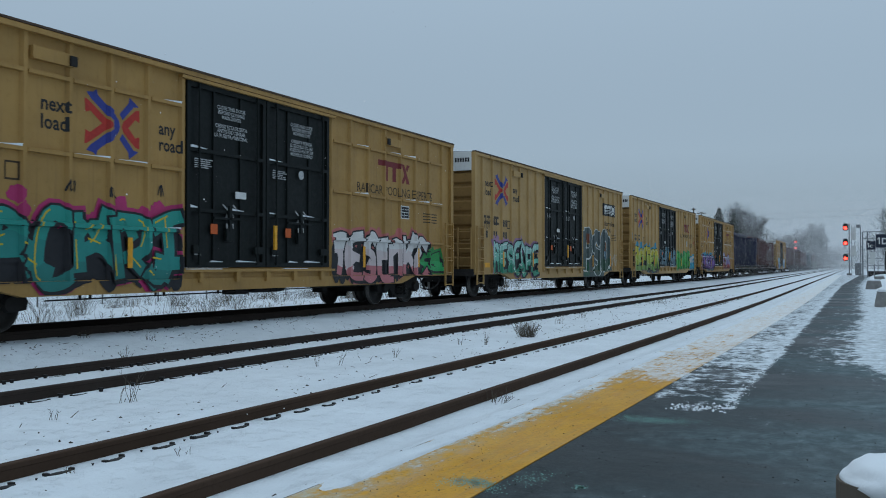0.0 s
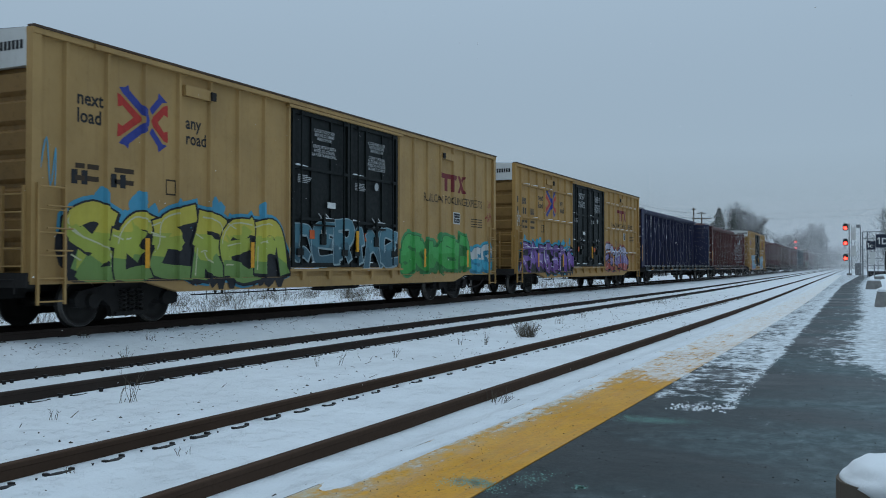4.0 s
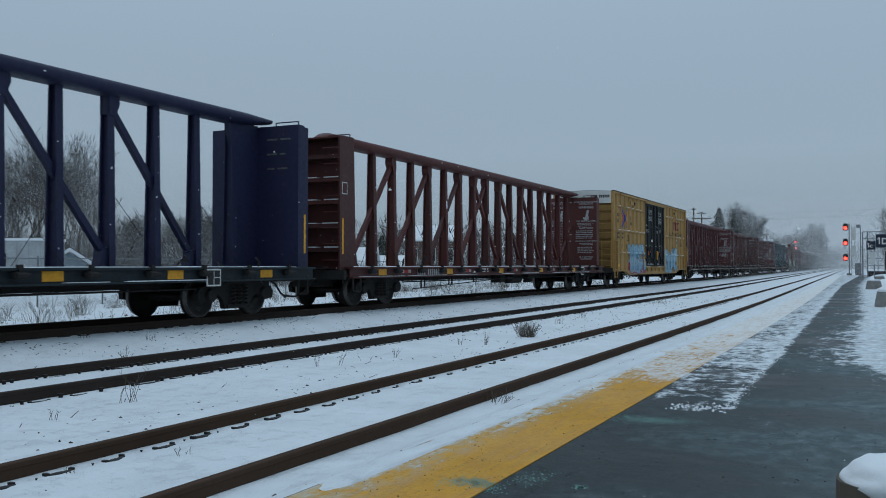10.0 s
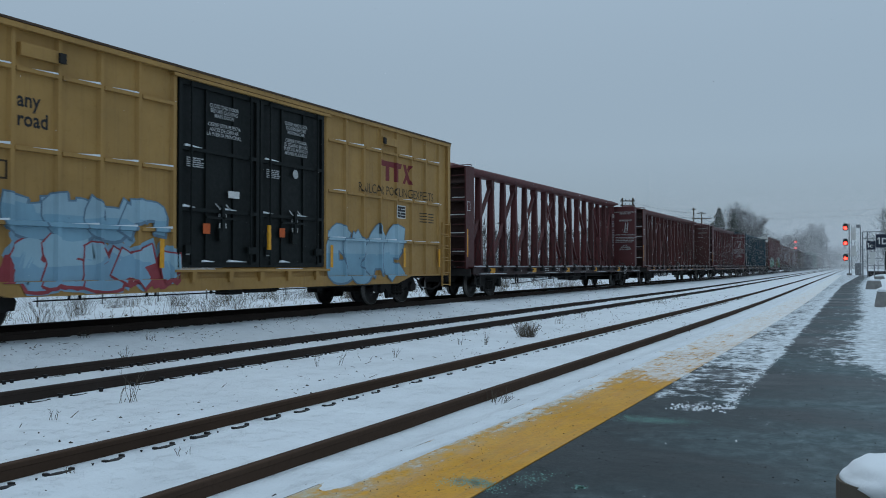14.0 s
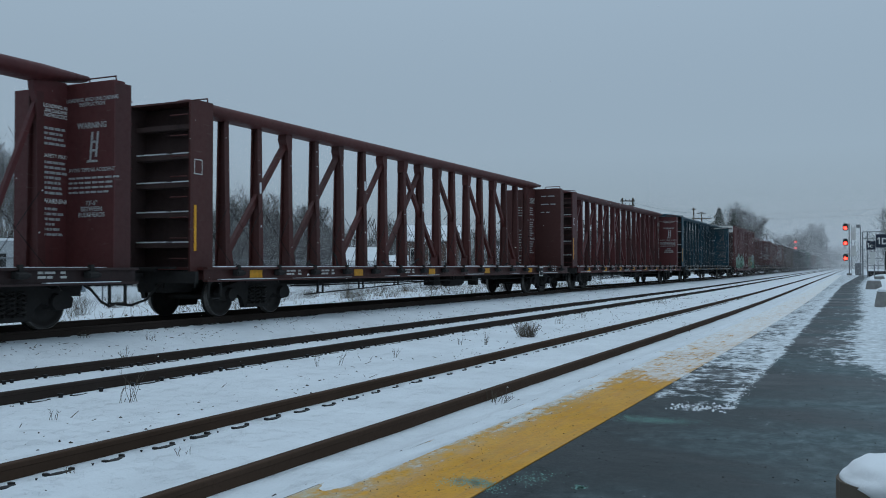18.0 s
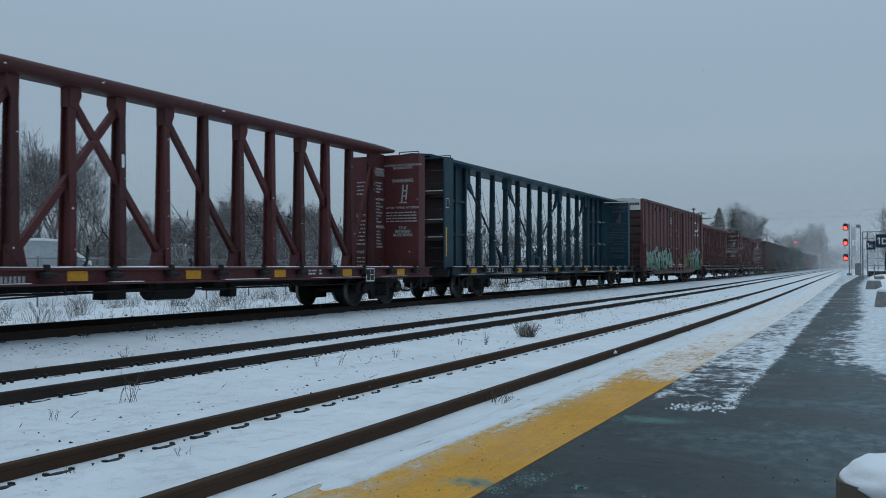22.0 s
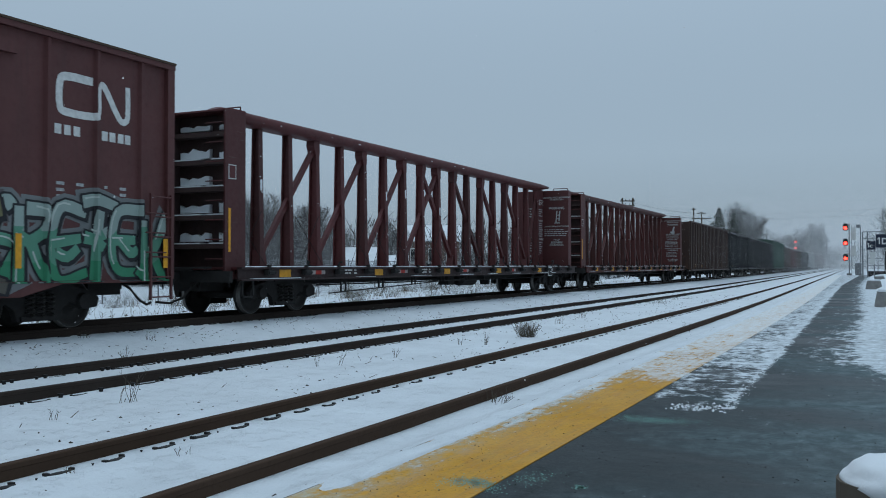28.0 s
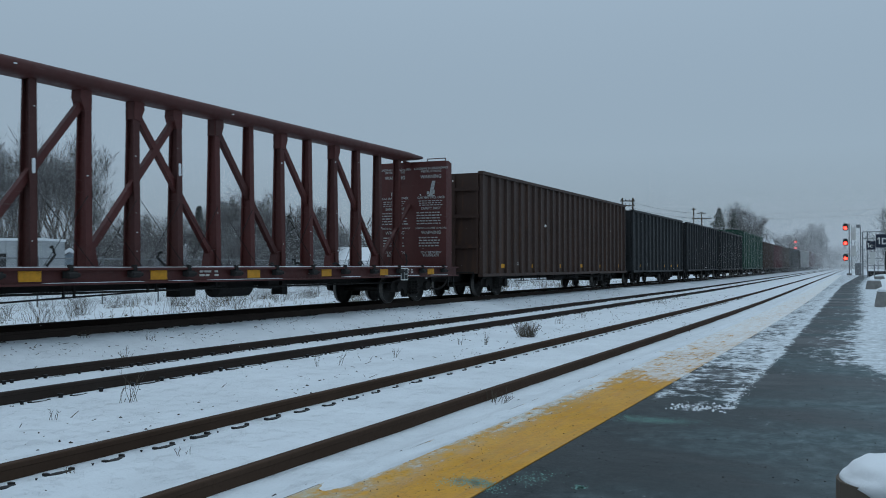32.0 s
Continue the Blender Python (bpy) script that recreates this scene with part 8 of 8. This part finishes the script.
        boxes("notice_panel", [(-w * 0.1, w * 0.42, -0.02, 0.02, zc0 - hgt / 2 - 1.25, zc0 - hgt / 2 - 0.2)], M["end_white"] if txt == "1c" else M["signal_black"], b)
        b.matrix_basis = pose(xs, ys, 0, 0, 0, 6)
    # concrete blocks along the back of the platform
    for k, (px, zc, w, hgt) in enumerate(((1546, 46.5, 0.62, 0.42), (1573, 26.7, 0.62, 0.44), (1556, 66, 0.6, 0.42), (1640, 14.5, 0.62, 0.44))):
        xs, ys = at_px(px, zc)
        b = thing("concrete_block", "weathered concrete block with snow on top", "block", "blocks along the platform")
        bm = bmesh.new()
        prism(bm, [(-w / 2 - 0.08, 0), (w / 2 + 0.08, 0), (w / 2, hgt), (-w / 2, hgt)], "y", -0.55, 0.55)
        bmesh.ops.recalc_face_normals(bm, faces=bm.faces[:])
        part("block", bm, M["concrete"], b)
        boxes("snow_cap", [(-w / 2 + 0.02, w / 2 - 0.02, -0.52, 0.52, hgt, hgt + 0.07)], M["snow_cap"], b)
        b.matrix_basis = pose(xs, ys, 0.002, 0, 0, 1)
    # snow bank behind the blocks
    bm = bmesh.new()
    rows = []
    for j in range(70):
        y = 16 + j * 1.5
        xl = at_px(1546, 46.5)[0] + (y - 50) * -0.006 + 0.25
        rows.append([bm.verts.new((xl - bend(-2, y) * 0.3 + q, y, 0.002 + hh * (1 + 0.4 * noise.noise((q, y * 0.3, 2))))) for q, hh in ((0, 0.0), (0.35, 0.16), (0.9, 0.28), (1.8, 0.33), (4.5, 0.3))])
    for a, b in zip(rows, rows[1:]):
        for i in range(4):
            bm.faces.new((a[i], a[i + 1], b[i + 1], b[i]))
    ob = part("snow_bank", bm, M["snow_cap"], None, "", True)
    tagged(ob, "shovelled snow bank along the back of the platform", "snow bank", "", "structure")
    # timber bollard in the foreground
    xs, ys = at_px(1578, 3.0)
    b = thing("timber_bollard", "dark weathered timber bollard with a thick snow cap", "bollard")
    bm = bmesh.new()
    rod(bm, (0, 0, 0), (0, 0, 0.494), 0.180, 0.174, 28)
    for v in bm.verts:
        a = math.atan2(v.co.y, v.co.x)
        f = 1 + 0.02 * noise.noise((math.cos(a) * 5, math.sin(a) * 5, 1))
        v.co.x, v.co.y = v.co.x * f, v.co.y * f
    part("post", bm, M["bollard_wood"], b)
    bm = bmesh.new()
    bmesh.ops.create_uvsphere(bm, u_segments=40, v_segments=20, radius=1.0)
    for v in bm.verts:
        n1 = noise.noise((v.co.x * 1.6, v.co.y * 1.6, v.co.z * 1.6 + 4)) + 0.4 * noise.noise((v.co.x * 4, v.co.y * 4, v.co.z * 4))
        r = 0.188 * (1 + 0.06 * n1)
        z = v.co.z * (0.075 if v.co.z > 0 else 0.03 + 0.13 * max(0.0, 0.55 * v.co.x - 0.8 * v.co.y) + 0.03 * noise.noise((v.co.x * 2.5, v.co.y * 2.5, 7)))
        flat = math.copysign(abs(v.co.z) ** 0.6, v.co.z)
        q = 1.0 if abs(v.co.z) > 0.999 else (1 - abs(flat) ** 3) ** 0.33 / max(1e-4, (1 - v.co.z ** 2) ** 0.5)
        v.co = (0.022 + v.co.x * r * q, v.co.y * r * q, 0.496 + z * (1 + 0.35 * n1) + 0.06 * max(0.0, v.co.x) * (v.co.z > 0))
    part("snow_cap", bm, M["snow_cap"], b, "thick rounded snow cap", True)
    b.matrix_basis = pose(xs, ys, 0)


# ---- falling snow: fine flakes fill the air and veil the distance ----
def flake_cloud(name, depths, tri, density, z_top, seed, lo_px=-60, hi_px=1640, behind=900.0):
    rs = np.random.RandomState(seed)
    zmin, zmax = depths
    mean_area = tri * tri * 0.433 * 0.5
    zs = np.linspace(zmin, zmax, 9)
    width = (hi_px - lo_px) / 1615.5
    vol = (zmax - zmin) * width * (zmin + zmax) / 2 * (z_top + 0.3)
    n = int(vol * density / mean_area)
    u = rs.uniform((lo_px - 784) / 1615.5, (hi_px - 784) / 1615.5, n)
    zc = np.sqrt(rs.uniform(zmin ** 2, zmax ** 2, n))
    x, y = zc * (-0.4294 + 0.9031 * u), zc * (0.9031 + 0.4294 * u)
    z = rs.uniform(-0.25, z_top, n)
    c = np.stack([x, y, z], 1)
    c = c[x < behind]
    n = len(c)
    d1 = rs.normal(size=(n, 3))
    d1 /= np.linalg.norm(d1, axis=1)[:, None]
    d2 = np.cross(d1, rs.normal(size=(n, 3)))
    d2 /= np.linalg.norm(d2, axis=1)[:, None]
    v = np.empty((n, 3, 3))
    for k in range(3):
        a = 2 * math.pi * k / 3
        v[:, k] = c + (d1 * math.cos(a) + d2 * math.sin(a)) * tri * 0.577
    me = bpy.data.meshes.new(name)
    me.vertices.add(3 * n)
    me.vertices.foreach_set("co", v.reshape(-1).astype(np.float32))
    me.loops.add(3 * n)
    me.loops.foreach_set("vertex_index", np.arange(3 * n, dtype=np.int32))
    me.polygons.add(n)
    me.polygons.foreach_set("loop_start", np.arange(0, 3 * n, 3, dtype=np.int32))
    me.update()
    ob = mesh_part(name, me, M["flake"])
    tagged(ob, "fine falling snow hanging in the winter air", "falling snow", "", "stuff")
    return ob


def snowfall():
    m, nt, b = node_mat("snow_flake")
    b.inputs["Base Color"].default_value = (0.8, 0.8, 0.8, 1)
    b.inputs["Roughness"].default_value = 1.0
    b.inputs["Specular IOR Level"].default_value = 0.0
    M["flake"] = m
    flake_cloud("falling_snow", (30, 62), 0.0135, 0.0020, 8, 1, -60, 1150, -17.5)
    flake_cloud("falling_snow", (62, 120), 0.018, 0.0009, 9, 2, 1080, 1600)
    flake_cloud("falling_snow", (120, 200), 0.036, 0.0021, 15, 3, 1150, 1600)
    flake_cloud("falling_snow", (200, 330), 0.08, 0.0042, 17, 4, 1300, 1600)
    flake_cloud("falling_snow", (330, 600), 0.15, 0.0040, 18, 5, 1350, 1600)


FLAKES = []


def near_flakes():
    """Larger flakes close by, which fall through the view in one drifting body."""
    rn = random.Random(3)
    bm = bmesh.new()
    for i in range(5200):
        zc = 3.0 + 22 * rn.random() ** 0.6
        u = rn.uniform(-1.0, 0.75)
        x, y = zc * (-0.4294 + 0.9031 * u), zc * (0.9031 + 0.4294 * u)
        z = rn.uniform(0, 46)
        r = rn.uniform(0.004, 0.008)
        p = Vector((x, y, z))
        vs = [bm.verts.new(p + Vector(o) * r) for o in ((1, 0, 0), (-0.5, 0.87, 0), (-0.5, -0.87, 0), (0, 0, 1))]
        for f in ((0, 1, 3), (1, 2, 3), (2, 0, 3), (0, 2, 1)):
            bm.faces.new([vs[k] for k in f])
    ob = part("drifting_snowflakes", bm, M["flake"])
    tagged(ob, "small white snowflakes falling past the train", "snowflakes", "", "stuff")
    FLAKES.append(ob)

ground()
tracks()
rail_fixings()
platform()
stains()
fence()
buildings()
poles()
trees()
distant_woods()
weeds()
lineside()
train()
snowfall()
near_flakes()


# ---- movement ----
def run(t):
    """Metres the train has come by t seconds."""
    u = t / 32.0
    return u * (303.6929 + u * (-9.7354 + u * (52.7487 + u * (-136.28 + u * (194.644 + u * (-151.5276 + 48.0867 * u))))))


def track_point(y):
    return Vector((-13.25 - bend(-13.25, y), y, 0.136))


def motions():
    for ob, start, length in TRAIN:
        rows = []
        for k in range(33):
            c = start + length / 2 - run(k)
            a, b = track_point(c - length * 0.35), track_point(c + length * 0.35)
            d = b - a
            m = Matrix.Translation((a + b) / 2) @ Matrix.Rotation(-math.atan2(d.x, d.y), 4, "Z")
            rows.append((float(k), m))
        walk(ob, rows)
    for ob in FLAKES:
        walk(ob, [(0.0, pose(-2.0, 0, -1.0)), (32.0, pose(3.0, -3.0, -44.0))])
    # wheels turn with the distance run
    for ob, y in SPIN:
        walk(ob, [(k / 15, pose(0, y, 0.42, math.degrees(run(k / 15) / 0.42))) for k in range(481)])


motions()
